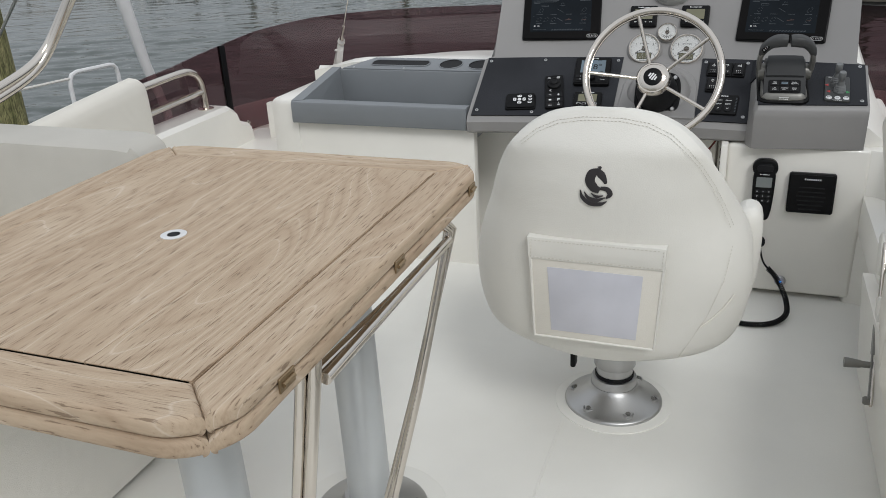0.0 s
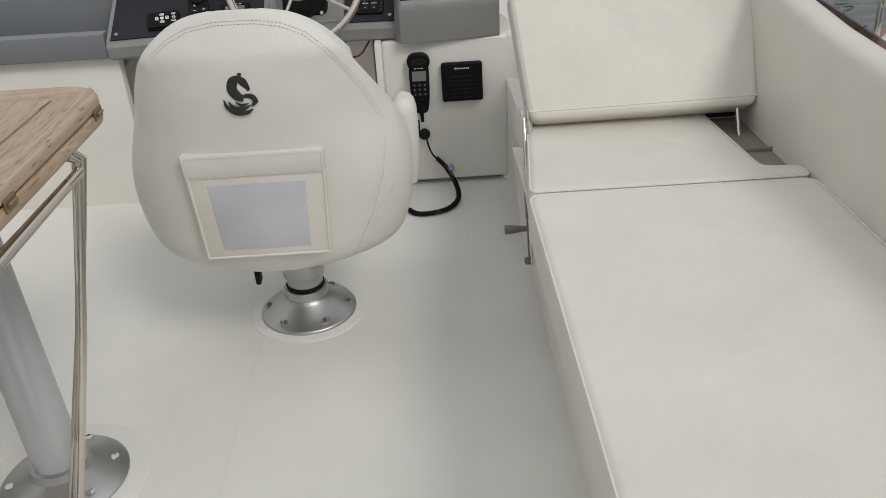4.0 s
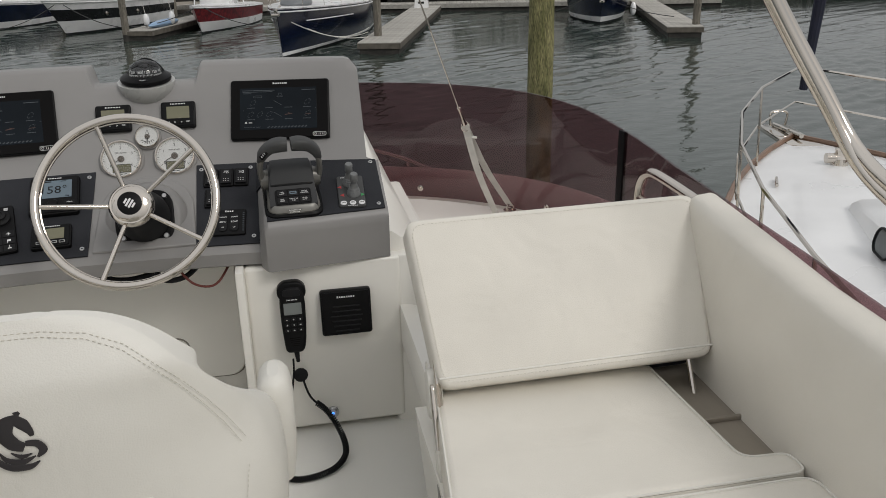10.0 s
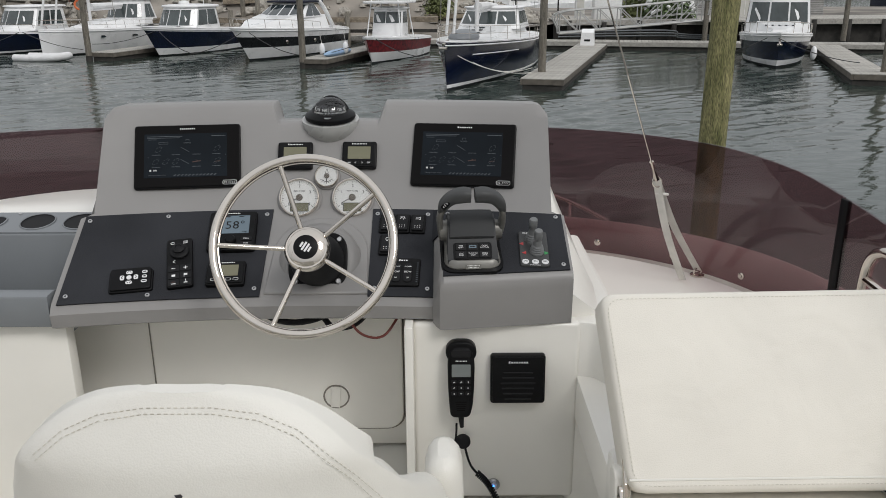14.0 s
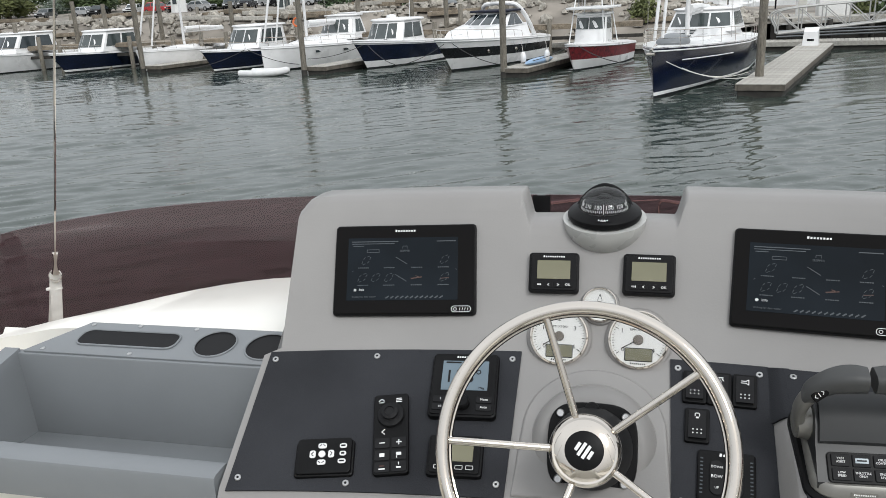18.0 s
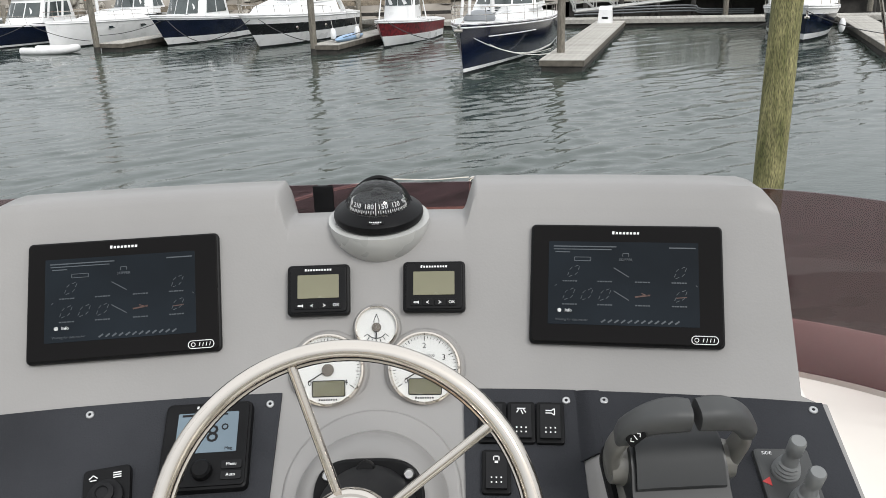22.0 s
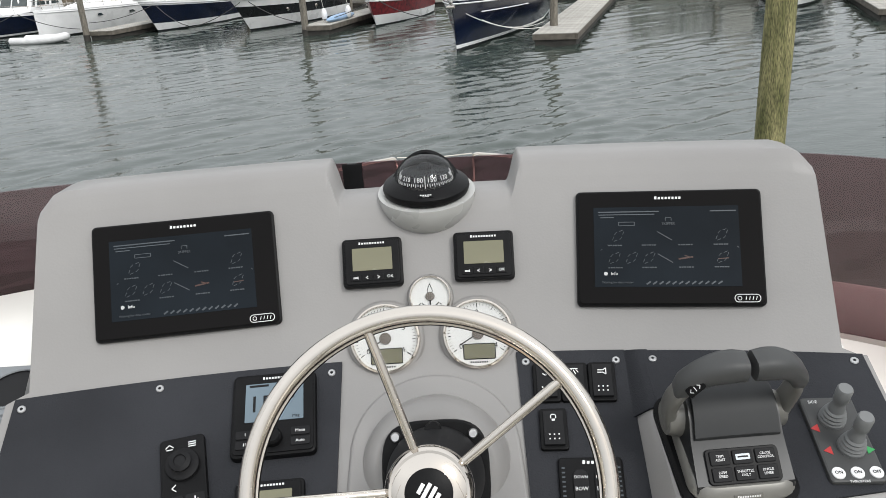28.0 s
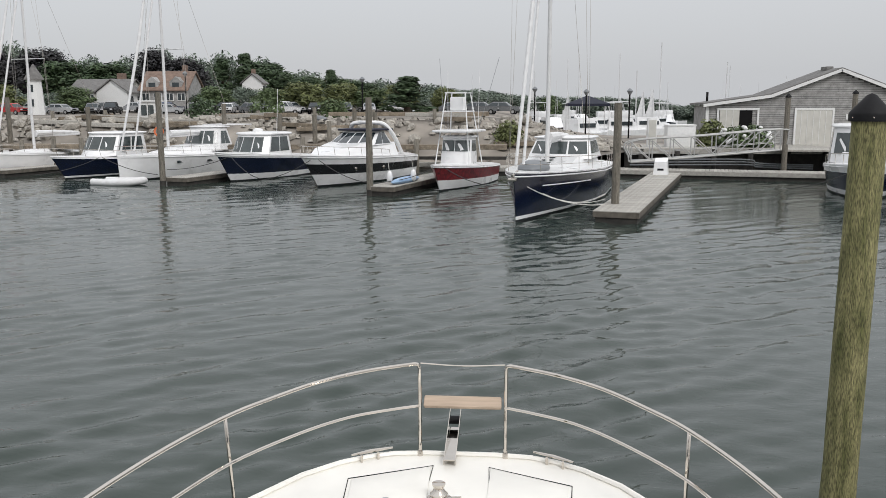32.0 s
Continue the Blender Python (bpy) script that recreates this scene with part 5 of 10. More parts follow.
def piling(name, x, y, top, r, material, label, cap=False, group="mooring piles"):
    p = thing(name, label, "pile", T(x, y, WZ), group=group)
    h = top - WZ
    rnd = random.Random(int(x * 97 + y * 13))
    rings = []
    n = 20
    for k in range(15):
        z = -1.5 + (h + 1.5) * k / 14
        rr_ = r * (1.06 - 0.12 * k / 14)
        rings.append([((rr_ + rnd.uniform(-0.006, 0.006)) * math.cos(2 * math.pi * j / n), (rr_ + rnd.uniform(-0.006, 0.006)) * math.sin(2 * math.pi * j / n), z) for j in range(n)])
    part("shaft", loft(rings), material, p)
    part("wet_foot", lathe([(r * 1.09, -0.6), (r * 1.09, 0.22), (r * 1.065, 0.30)], 20), DOCKD, p, "dark wet foot of the pile")
    if cap:
        c = part("cap", lathe([(r * 1.12, h - 0.05), (r * 1.13, h + 0.01), (r * 1.10, h + 0.03), (r * 0.25, h + 0.185), (0.005, h + 0.20)], 28), RUBBER, p, "black conical pile cap")
        for j in range(6):
            a = j * math.pi / 3 + 0.3
            part("nail", ball(0.008, (r * 1.13 * math.cos(a), r * 1.13 * math.sin(a), h - 0.015), 8, 6), STEEL, c)
    return p


piling("mooring_pile", 3.475, 7.886, 1.40, 0.160, PILE, "green weathered timber mooring pile with a black cap", True)
for x, y, top in ((-33.9, 50.6, 2.2), (-19.7, 45.5, 2.4), (-6.85, 40.9, 2.0), (4.55, 33.9, 1.65), (18.9, 33.2, 2.2)):
    piling("mooring_pile", x, y, top, 0.165, PILE_G, "grey weathered timber mooring pile standing in the water")


# ---------------------------------------------------------------- docks
def dock(label, x, y, length, width, turn, boards):
    """A floating finger dock: dark float, side beams and cross boards; its outer end at x, y."""
    d = thing("finger_dock", label, "dock", pose(x, y, WZ, 0, 0, turn), group="finger docks")
    part("float", box(width - 0.16, length - 0.1, 0.40, (0, length / 2, 0.10), 0.02, 1), DOCKD, d, "dark dock float")
    for s in (-1, 1):
        part("side_beam", box(0.09, length, 0.22, (s * (width / 2 - 0.045), length / 2, 0.34), 0.008, 1), DOCKB, d)
    part("end_beam", box(width - 0.19, 0.09, 0.22, (0, 0.047, 0.34), 0.008, 1), DOCKB, d)
    n = min(boards, int(length / 0.15))
    me = None
    for k in range(n):
        if me is None:
            o = part("board", box(width - 0.01, length / n - 0.012, 0.035, (0, 0, 0.47), 0.004, 1), DOCKW, d, at=T(0, length / n * (k + 0.5), 0))
            me = o.data
        else:
            o = new("board", me)
            o.parent, o.matrix_basis = d, T(0, length / n * (k + 0.5), 0)
    return d


dock("weathered grey timber finger dock with a white dock box", 4.25, 31.3, 19.8, 1.75, -15.8, 120)
dock("weathered grey timber finger dock between two boats", -6.3, 40.6, 11.0, 1.5, -16, 60)
dock("weathered grey timber finger dock between two boats", -18.9, 45.4, 9.0, 1.5, -16, 50)
dock("weathered grey timber finger dock between two boats", -33.0, 50.4, 9.0, 1.5, -16, 50)
dock("weathered grey timber finger dock beside a motor boat", 18.0, 32.4, 18.0, 1.6, -18, 100)
wlk = thing("dock_walkway", "long weathered timber walkway along the shore", "walkway", pose(2.0, 54.5, WZ, 0, 0, -13))
part("float", box(34, 1.9, 0.4, (10, 0, 0.1), 0.02, 1), DOCKD, wlk)
part("edge_beam", box(34, 0.10, 0.26, (10, -1.0, 0.36), 0.01, 1), DOCKW, wlk)
part("edge_beam", box(34, 0.10, 0.26, (10, 1.0, 0.36), 0.01, 1), DOCKW, wlk)
me = mesh("board", box(0.20, 1.98, 0.04, (0, 0, 0.49), 0.004, 1), DOCKW)
for k in range(150):
    o = new("board", me)
    o.parent, o.matrix_basis = wlk, T(-6.8 + 0.225 * k, 0, 0)
bx = thing("dock_box", "white plastic dock pedestal box on the finger dock", "dock box", pose(9.05, 48.9, WZ + 0.49, 0, 0, -16))
part("body", loft([[(-0.42, -0.3, 0), (0.42, -0.3, 0), (0.42, 0.3, 0), (-0.42, 0.3, 0)], [(-0.36, -0.22, 0.75), (0.36, -0.22, 0.75), (0.36, 0.22, 0.95), (-0.36, 0.22, 0.95)]]), HULL_W, bx)
part("notice", box(0.35, 0.01, 0.12, (0, -0.275, 0.3), 0.002, 1), RUBBER, bx, "dark notice plate")


# ---------------------------------------------------------------- boats
def hull(boat, L, B, fb, fs, bands, rake=0.9, trans=0.82, fine=2.0, keel=True):
    """Hull from bow (y = 0) to stern: bands are (low, high, material, name) of the side's height."""
    ST = [0, 0.02, 0.06, 0.12, 0.2, 0.3, 0.42, 0.56, 0.72, 0.88, 1.0]

    def at(s, f):
        deckw = B / 2 * (1 - (1 - min(1, s / 0.62)) ** fine) * (1 - (1 - trans) * max(0, s - 0.6) / 0.4)
        wl = B / 2 * 0.86 * (1 - (1 - min(1, s / 0.74)) ** (fine * 0.62)) * (1 - (1 - trans) * max(0, s - 0.6) / 0.4)
        g = f if f > 0 else 0
        half_ = wl + (deckw - wl) * g ** 0.75 + 0.012
        y = s * L + rake * 1.25 * (1 - g) ** 0.85 * (1 - s) ** 3 + 0.02
        z = g * (fb + (fs - fb) * s ** 0.8)
        return half_, y, z
    bands = [(-1, 0.06, BOOT, "bottom")] + list(bands)
    for lo, hi, m_, nm in bands:
        rings = []
        for s in ST:
            fs_ = [0.0, 0.06] if lo < 0 else [lo + (hi - lo) * k / 3 for k in range(4)]
            pts = [at(s, f) for f in fs_]
            ring_ = [(-h, y, z) for h, y, z in pts]
            if lo < 0:
                ring_ = [(-0.01, at(s, 0)[1] + 0.1, -0.45)] + ring_
            ring_ += [(h, y, z) for h, y, z in reversed(pts)]
            if lo < 0:
                ring_ += [(0.01, at(s, 0)[1] + 0.1, -0.45)]
            rings.append(ring_)
        part(nm, loft(rings), m_, boat)
    rings = []
    for s in ST:
        h, y, z = at(s, 1.0)
        rings.append([(-h, y, z - 0.03), (-h + 0.01, y, z + 0.02), (-h * 0.55, y, z + 0.03 + 0.05 * h), (h * 0.55, y, z + 0.03 + 0.05 * h), (h - 0.01, y, z + 0.02), (h, y, z - 0.03)])
    part("deck", loft(rings), HULL_W, boat, "white deck")
    for side in (-1, 1):
        part("rub_rail", tube([(side * (at(s, 0.93)[0] + 0.01), at(s, 0.93)[1], at(s, 0.93)[2]) for s in ST], 0.03, 6), HULL_W, boat)
    return at


def bow_rail(boat, at, s_end, height, n=6, r=0.016, two=False):
    ss = steps(0.0, s_end, n)
    for lev, rr_ in ((1.0, r),) + (((0.52, r * 0.8),) if two else ()):
        path = [(-at(s, 1)[0] * 0.95, at(s, 1)[1] - 0.05, at(s, 1)[2] + height * lev * (1 - 0.25 * (s / s_end) ** 3)) for s in reversed(ss)]
        path += [(at(s, 1)[0] * 0.95, at(s, 1)[1] - 0.05, at(s, 1)[2] + height * lev * (1 - 0.25 * (s / s_end) ** 3)) for s in ss]
        part("bow_rail", tube(path, rr_, 6), STEEL, boat)
    for s in ss[1:]:
        for side in (-1, 1):
            h, y, z = at(s, 1)
            part("stanchion", rod((side * h * 0.95, y - 0.05 + 0.12, z), (side * h * 0.95, y - 0.05, z + height * (1 - 0.25 * (s / s_end) ** 3)), r * 0.8, seg=6), STEEL, boat)


def house(boat, y0, y1, w0, w1, z0, z1, rake_f, rake_b, panes=3, mat_=None, glass=None, side_glass=True, roof=0.08, lo=0.25, hi=0.86, over=0.12):
    """A deckhouse with a raked, rounded front, separate window panes and a crowned, overhanging roof."""
    mat_, glass = mat_ or HULL_W, glass or WIN_G
    w0, w1 = w0 * 1.2, w1 * 1.2
    us = [k / 5 for k in range(-5, 6)]

    def nose(u, v, out=0.0):
        w = w0 + (w1 - w0) * v + out
        return (u * w, y0 + rake_f * v - out + 0.42 * w * abs(u) ** 2.6, z0 + (z1 - z0) * v)

    def plan(v, out=0.0, back=0.0):
        w = w0 + (w1 - w0) * v + out
        yb, z = y1 - rake_b * v + back, z0 + (z1 - z0) * v
        return [nose(u, v, out) for u in us] + [(w, yb - 0.25, z), (w - 0.12, yb, z), (0.12 - w, yb, z), (-w, yb - 0.25, z)]
    body = part("deckhouse", loft([plan(v) for v in (0.0, 0.5, 0.97, 1.0)]), mat_, boat)
    rim = plan(1.0, over, over * 2)
    mid_ = (y0 + rake_f + y1 - rake_b) / 2
    part("roof", loft([[(x * k, mid_ + (y - mid_) * k, z1 + h) for x, y, _ in rim] for k, h in ((0.97, -0.01), (1.0, 0.02), (1.0, roof * 0.6), (0.97, roof), (0.75, roof * 1.3), (0.4, roof * 1.5))]), mat_, boat)
    for k in range(panes):
        u0, u1 = -0.93 + 1.86 * k / panes + 0.03, -0.93 + 1.86 * (k + 1) / panes - 0.03
        across = [u0 + (u1 - u0) * q / 4 for q in range(5)]
        part("window", loft([[nose(u, lo, o) for u in across] + [nose(u, hi, o) for u in reversed(across)] for o in (0.004, 0.022)]), glass, body, "raked windscreen pane", smooth=False)
    if side_glass:
        for side in (-1, 1):
            for k in range(2):
                t0, t1 = 0.05 + 0.47 * k, 0.05 + 0.47 * k + 0.42

                def pane_at(t, v):
                    w = w0 + (w1 - w0) * v
                    ya, yb = y0 + rake_f * v + 0.45 * w, y1 - rake_b * v - 0.3
                    return (side * (w + 0.006), ya + (yb - ya) * t, z0 + (z1 - z0) * v)
                q = [pane_at(t0, lo), pane_at(t1, lo), pane_at(t1, hi), pane_at(t0, hi)]
                part("window", loft([[(x, y, z) for x, y, z in q], [(x + side * 0.014, y, z) for x, y, z in q]]), glass, body, "side window", smooth=False)
    return body


def sail_rig(boat, y, z, h, spread, L, fb, furl=True, dark=False):
    m_ = part("mast", tube([(0, y, z), (0, y + 0.02, z + h)], 0.09, 12, radii=[0.10, 0.07]), MAST, boat, "white mast")
    for k, f in enumerate((0.42, 0.72)):
        part("spreader", rod((-spread * (1 - k * 0.25), y + 0.1, z + h * f), (spread * (1 - k * 0.25), y + 0.1, z + h * f), 0.03, seg=6), MAST, boat)
        for side in (-1, 1):
            part("shroud", rod((side * spread * 1.05, y + 0.25, fb), (side * spread * (1 - k * 0.25), y + 0.1, z + h * f), 0.008, seg=5), STEEL, boat)
            part("shroud", rod((side * spread * (1 - k * 0.25), y + 0.1, z + h * f), (0, y, z + h * 0.97), 0.008, seg=5), STEEL, boat)
    part("boom", tube([(0, y + 0.15, z + 1.0), (0, y + 4.2, z + 1.05)], 0.09, 8), MAST, boat)
    part("sail_cover", tube([(0, y + 0.2, z + 1.2), (0, y + 2, z + 1.22), (0, y + 4.1, z + 1.16)], 0.15, 8, radii=[0.2, 0.17, 0.1]), CANVAS if dark else SAILC, boat, "flaked sail on the boom")
    if furl:
        part("furled_jib", tube([(0, 0.35, fb + 0.3), (0, y * 0.55, z + h * 0.45), (0, y - 0.1, z + h * 0.93)], 0.09, 8, radii=[0.06, 0.10, 0.03]), SAILC, boat, "furled white jib")
        part("inner_stay", tube([(0, 1.5, fb + 0.3), (0, y - 0.12, z + h * 0.75)], 0.06, 8), SAILC, boat, "furled white staysail")
    part("backstay", rod((0, L - 0.1, fb), (0, y + 0.05, z + h), 0.008, seg=5), STEEL, boat)


def boat(label, x, y, turn, group="moored boats"):
    return thing("boat", label, "boat", pose(x, y, WZ, 0, 0, turn), group=group)


# blue sailing yacht
b_ = boat("navy blue sailing yacht with white coachroof and furled sails", 0.35, 30.9, -15.5)
f_ = hull(b_, 15, 4.3, 1.95, 1.45, [(0.06, 0.13, HULL_W, "boot_stripe"), (0.13, 1.0, HULL_N, "topside")], rake=0.35, trans=0.75)
bow_rail(b_, f_, 0.95, 0.62, 9, 0.014, True)
part("coachroof", loft([[(-1.05, 4.0, 1.72), (1.05, 4.0, 1.72), (1.05, 4.0, 1.75), (-1.05, 4.0, 1.75)], [(-1.35, 7.0, 1.66), (1.35, 7.0, 1.66), (1.1, 7.0, 2.2), (-1.1, 7.0, 2.2)], [(-1.45, 11, 1.55), (1.45, 11, 1.55), (1.15, 11, 2.25), (-1.15, 11, 2.25)]]), HULL_W, b_)
house(b_, 7.4, 11.0, 1.25, 1.05, 2.05, 2.95, 0.9, 0.3, 3)
for k in range(5):
    part("deck_window", box(0.5, 0.24, 0.03, (-0.1, 4.6 + 0.5 * k, 1.83 + 0.088 * k), 0.01, 1), WIN, b_, "dark coachroof window")
part("dinghy_cover", ball(0.75, (0.15, 2.6, 1.98), 16, 8, (0.85, 1.3, 0.45)), GUN, b_, "grey covered dinghy on the foredeck")
sail_rig(b_, 5.6, 1.9, 17.5, 1.7, 15, 1.9)
for side in (-1, 1):
    part("stripe", tube([(side * (f_(s, 0.72)[0] + 0.012), f_(s, 0.72)[1], f_(s, 0.72)[2]) for s in (0.12, 0.2, 0.3, 0.42)], 0.025, 6), HULL_W, b_)
part("anchor", join(rod((0, -0.15, 1.85), (0, 0.6, 2.0), 0.05), box(0.3, 0.3, 0.12, (0, -0.1, 1.72), 0.03)), STEEL, b_)
for k in range(3):
    mo = thing("mooring_line", "white mooring line from the yacht to the dock", "rope")
    p0 = Vector((0.6 + 0.5 * k * 0.3, 31.6 + k * 0.5, WZ + 1.55))
    p1 = Vector((4.0 + 0.25 * k, 33.0 + 2.0 * k, WZ + 0.55))
    part("rope", tube([p0.lerp(p1, t) - Vector((0, 0, (0.5 + 0.25 * k) * 4 * t * (1 - t) * 0.6)) for t in steps(0, 1, 12)], 0.018, 6), STRAP, mo)

# red console boat with a tower
b_ = boat("white and dark red centre console fishing boat with a tower", -3.75, 42.2, -15)
f_ = hull(b_, 8.5, 2.9, 1.45, 1.0, [(0.06, 0.42, HULL_W, "lower_side"), (0.42, 0.9, HULL_R, "patterned_side"), (0.9, 1.0, HULL_W, "sheer")], rake=0.8)
house(b_, 3.2, 5.0, 0.75, 0.7, 1.25, 2.75, 0.35, 0.1, 2, lo=0.5, hi=0.9)
part("hard_top", slab(dense([(-1.15, 2.7), (1.15, 2.7), (1.15, 5.8), (-1.15, 5.8)], 0.3), 3.05, 3.17, 0.03), HULL_W, b_)
for sx in (-1, 1):
    for yy in (3.0, 5.4):
        part("tower_leg", rod((sx * 1.0, yy, 1.2), (sx * 0.55, 4.0 + (yy - 4) * 0.4, 5.2), 0.035, seg=8), HULL_W, b_)
    part("outrigger", rod((sx * 1.0, 4.6, 3.1), (sx * 1.8, 6.0, 7.2), 0.012, seg=6), GUN, b_)
    part("whip_aerial", rod((sx * 0.9, 4.9, 3.1), (sx * 0.95, 5.0, 6.5), 0.012, seg=5), HULL_W, b_)
part("tower_deck", slab(rounded(1.6, 1.3, 0.2), 0, 0.07, 0.02), HULL_W, b_, at=T(0, 4.1, 4.15))
part("tower_box", box(0.8, 0.5, 0.75, (0, 4.0, 4.6), 0.08), HULL_W, b_)
part("tower_rail", tube([(-0.62, 3.6, 5.2), (0.62, 3.6, 5.2), (0.62, 4.7, 5.2), (-0.62, 4.7, 5.2)], 0.03, 6, closed=True), HULL_W, b_)
part("tower_sail", loft([[(0.5, 5.0, 4.3), (0.52, 5.0, 4.3), (0.3, 5.6, 4.3)], [(0.5, 5.0, 6.3), (0.52, 5.0, 6.3), (0.48, 5.05, 6.3)]]), SAILC, b_)

# white and black express cruiser
b_ = boat("white express cruiser with a black hull band and radar arch", -11.1, 43.3, -18)
f_ = hull(b_, 11.8, 4.0, 1.9, 1.35, [(0.06, 0.40, HULL_W, "lower_side"), (0.40, 0.72, HULL_K, "black_band"), (0.72, 1.0, HULL_W, "upper_side")], rake=1.5, fine=2.3)
bow_rail(b_, f_, 0.6, 0.5, 7)
part("foredeck_dome", loft([[(-0.2, 1.2, 1.7), (0.2, 1.2, 1.7), (0.1, 1.2, 1.78), (-0.1, 1.2, 1.78)], [(-1.3, 3.2, 1.6), (1.3, 3.2, 1.6), (0.95, 3.2, 2.10), (-0.95, 3.2, 2.10)], [(-1.75, 5.6, 1.5), (1.75, 5.6, 1.5), (1.35, 5.6, 2.38), (-1.35, 5.6, 2.38)], [(-1.8, 8.6, 1.4), (1.8, 8.6, 1.4), (1.5, 8.6, 2.3), (-1.5, 8.6, 2.3)]]), HULL_W, b_)
house(b_, 5.0, 8.4, 1.30, 1.00, 2.2, 2.95, 1.5, 0.4, 4, mat_=HULL_W, glass=WIN, roof=0.03, lo=0.10, hi=0.93, over=0.02)
part("bimini", slab(dense([(-1.40, 6.3), (1.40, 6.3), (1.40, 9.0), (-1.40, 9.0)], 0.5), 3.02, 3.14, 0.05), CANVAS, b_, "black canvas bimini top")
for sx in (-1, 1):
    part("radar_arch", tube(smooth_path([(sx * 1.65, 9.6, 1.3), (sx * 1.5, 8.6, 2.6), (sx * 1.15, 8.0, 3.35), (sx * 0.5, 7.9, 3.5)]), 0.13, 8), HULL_W, b_)
    for k in range(3):
        part("porthole", ball(0.16, (sx * (f_(0.3 + 0.12 * k, 0.56)[0] + 0.0), f_(0.3 + 0.12 * k, 0.56)[1], f_(0.3 + 0.12 * k, 0.56)[2]), 12, 8, (0.25, 1, 0.8)), STEEL, b_)
part("arch_top", rod((-0.6, 7.9, 3.5), (0.6, 7.9, 3.5), 0.12, seg=10), HULL_W, b_)
for k in range(2):
    fd = thing("fender", "white inflatable fender hanging beside the dock", "fender", group="fenders")
    part("body", ball(0.16, (-6.0 + 1.1 * k, 42.0 + 1.2 * k, WZ + 0.85), 12, 10, (1, 1, 2.0)), HULL_W, fd)
    part("line", rod((-6.0 + 1.1 * k, 42.0 + 1.2 * k, WZ + 1.1), (-6.1 + 1.1 * k, 42.1 + 1.2 * k, WZ + 1.7), 0.012, seg=5), STRAP, fd)
kay = thing("kayak", "pale blue kayak lying on the finger dock", "kayak", pose(-5.3, 43.0, WZ + 0.62, 0, 0, -16))
part("hull", ball(0.3, (0, 0, 0), 14, 8, (1, 6, 0.6)), mat("pale_blue_plastic", (0.25, 0.38, 0.55), 0.4, var=0.05), kay)

# navy hardtop boat
b_ = boat("navy and white hardtop motor boat with a black foredeck pad", -17.0, 46.6, -17)
f_ = hull(b_, 9.2, 3.3, 1.85, 1.25, [(0.06, 0.28, HULL_W, "lower_side"), (0.28, 0.86, HULL_N, "topside"), (0.86, 1.0, HULL_W, "sheer")], rake=1.2)
part("foredeck_pad", loft([[(-0.25, 0.9, 1.62), (0.25, 0.9, 1.62), (0.2, 0.9, 1.7), (-0.2, 0.9, 1.7)], [(-0.95, 2.6, 1.55), (0.95, 2.6, 1.55), (0.85, 2.6, 1.72), (-0.85, 2.6, 1.72)]]), HULL_K, b_)
house(b_, 2.9, 6.4, 1.15, 1.0, 1.45, 2.75, 0.7, 0.1, 3, roof=0.13, lo=0.22, hi=0.9)
part("radar", lathe([(0.3, 2.88), (0.33, 2.95), (0.3, 3.1), (0.1, 3.15)], 20), HULL_W, b_, at=T(0, 4.5, 0))
part("aerial", rod((0.8, 5.4, 2.8), (0.85, 5.6, 5.6), 0.015, seg=5), HULL_W, b_)

# white sailing boat
b_ = boat("white sailing boat with a canvas spray hood", -23.4, 47.6, -17)
f_ = hull(b_, 12.5, 3.9, 1.6, 1.25, [(0.06, 1.0, HULL_W, "topside")], rake=0.1, trans=0.9)
bow_rail(b_, f_, 0.9, 0.55, 8, 0.014, True)
part("coachroof", loft([[(-0.8, 3.4, 1.5), (0.8, 3.4, 1.5), (0.6, 3.5, 1.62), (-0.6, 3.5, 1.62)], [(-1.2, 6.2, 1.42), (1.2, 6.2, 1.42), (0.95, 6.2, 1.95), (-0.95, 6.2, 1.95)], [(-1.25, 8.3, 1.35), (1.25, 8.3, 1.35), (1.0, 8.3, 2.0), (-1.0, 8.3, 2.0)]]), HULL_W, b_)
house(b_, 7.2, 9.6, 1.35, 1.05, 1.55, 3.1, 0.75, 0.3, 3, mat_=SAILC, lo=0.3, hi=0.85)
for side in (-1, 1):
    for k in range(3):
        part("hull_window", box(0.03, 0.55, 0.13, (side * (f_(0.32 + 0.2 * k, 0.7)[0] + 0.0), f_(0.32 + 0.2 * k, 0.7)[1], f_(0.32 + 0.2 * k, 0.7)[2]), 0.01, 1), WIN, b_, "dark hull window")
sail_rig(b_, 4.6, 1.6, 15.5, 1.6, 12.5, 1.5)
part("bimini", slab(dense([(-1.4, 9.8), (1.4, 9.8), (1.4, 12.2), (-1.4, 12.2)], 0.3), 3.2, 3.28, 0.03), SAILC, b_, "pale canvas bimini")

# navy picnic boat
b_ = boat("navy blue and white lobster-style motor boat", -28.0, 48.2, -16)
f_ = hull(b_, 10, 3.2, 1.5, 1.0, [(0.06, 0.14, HULL_W, "boot_stripe"), (0.14, 0.92, HULL_N, "topside"), (0.92, 1.0, HULL_W, "sheer")], rake=0.9)
bow_rail(b_, f_, 0.5, 0.5, 5)
house(b_, 3.4, 7.2, 1.2, 1.05, 1.35, 2.75, 0.8, 0.1, 3, roof=0.1)
ring_b = thing("life_ring", "orange life ring on the boat's rail", "life ring", pose(-22.9, 52.6, WZ + 2.9, 80, 0, 0))
part("ring", torus(0.28, 0.07, 24, 8), mat("orange_plastic", (0.55, 0.13, 0.04), 0.5, var=0.05), ring_b)

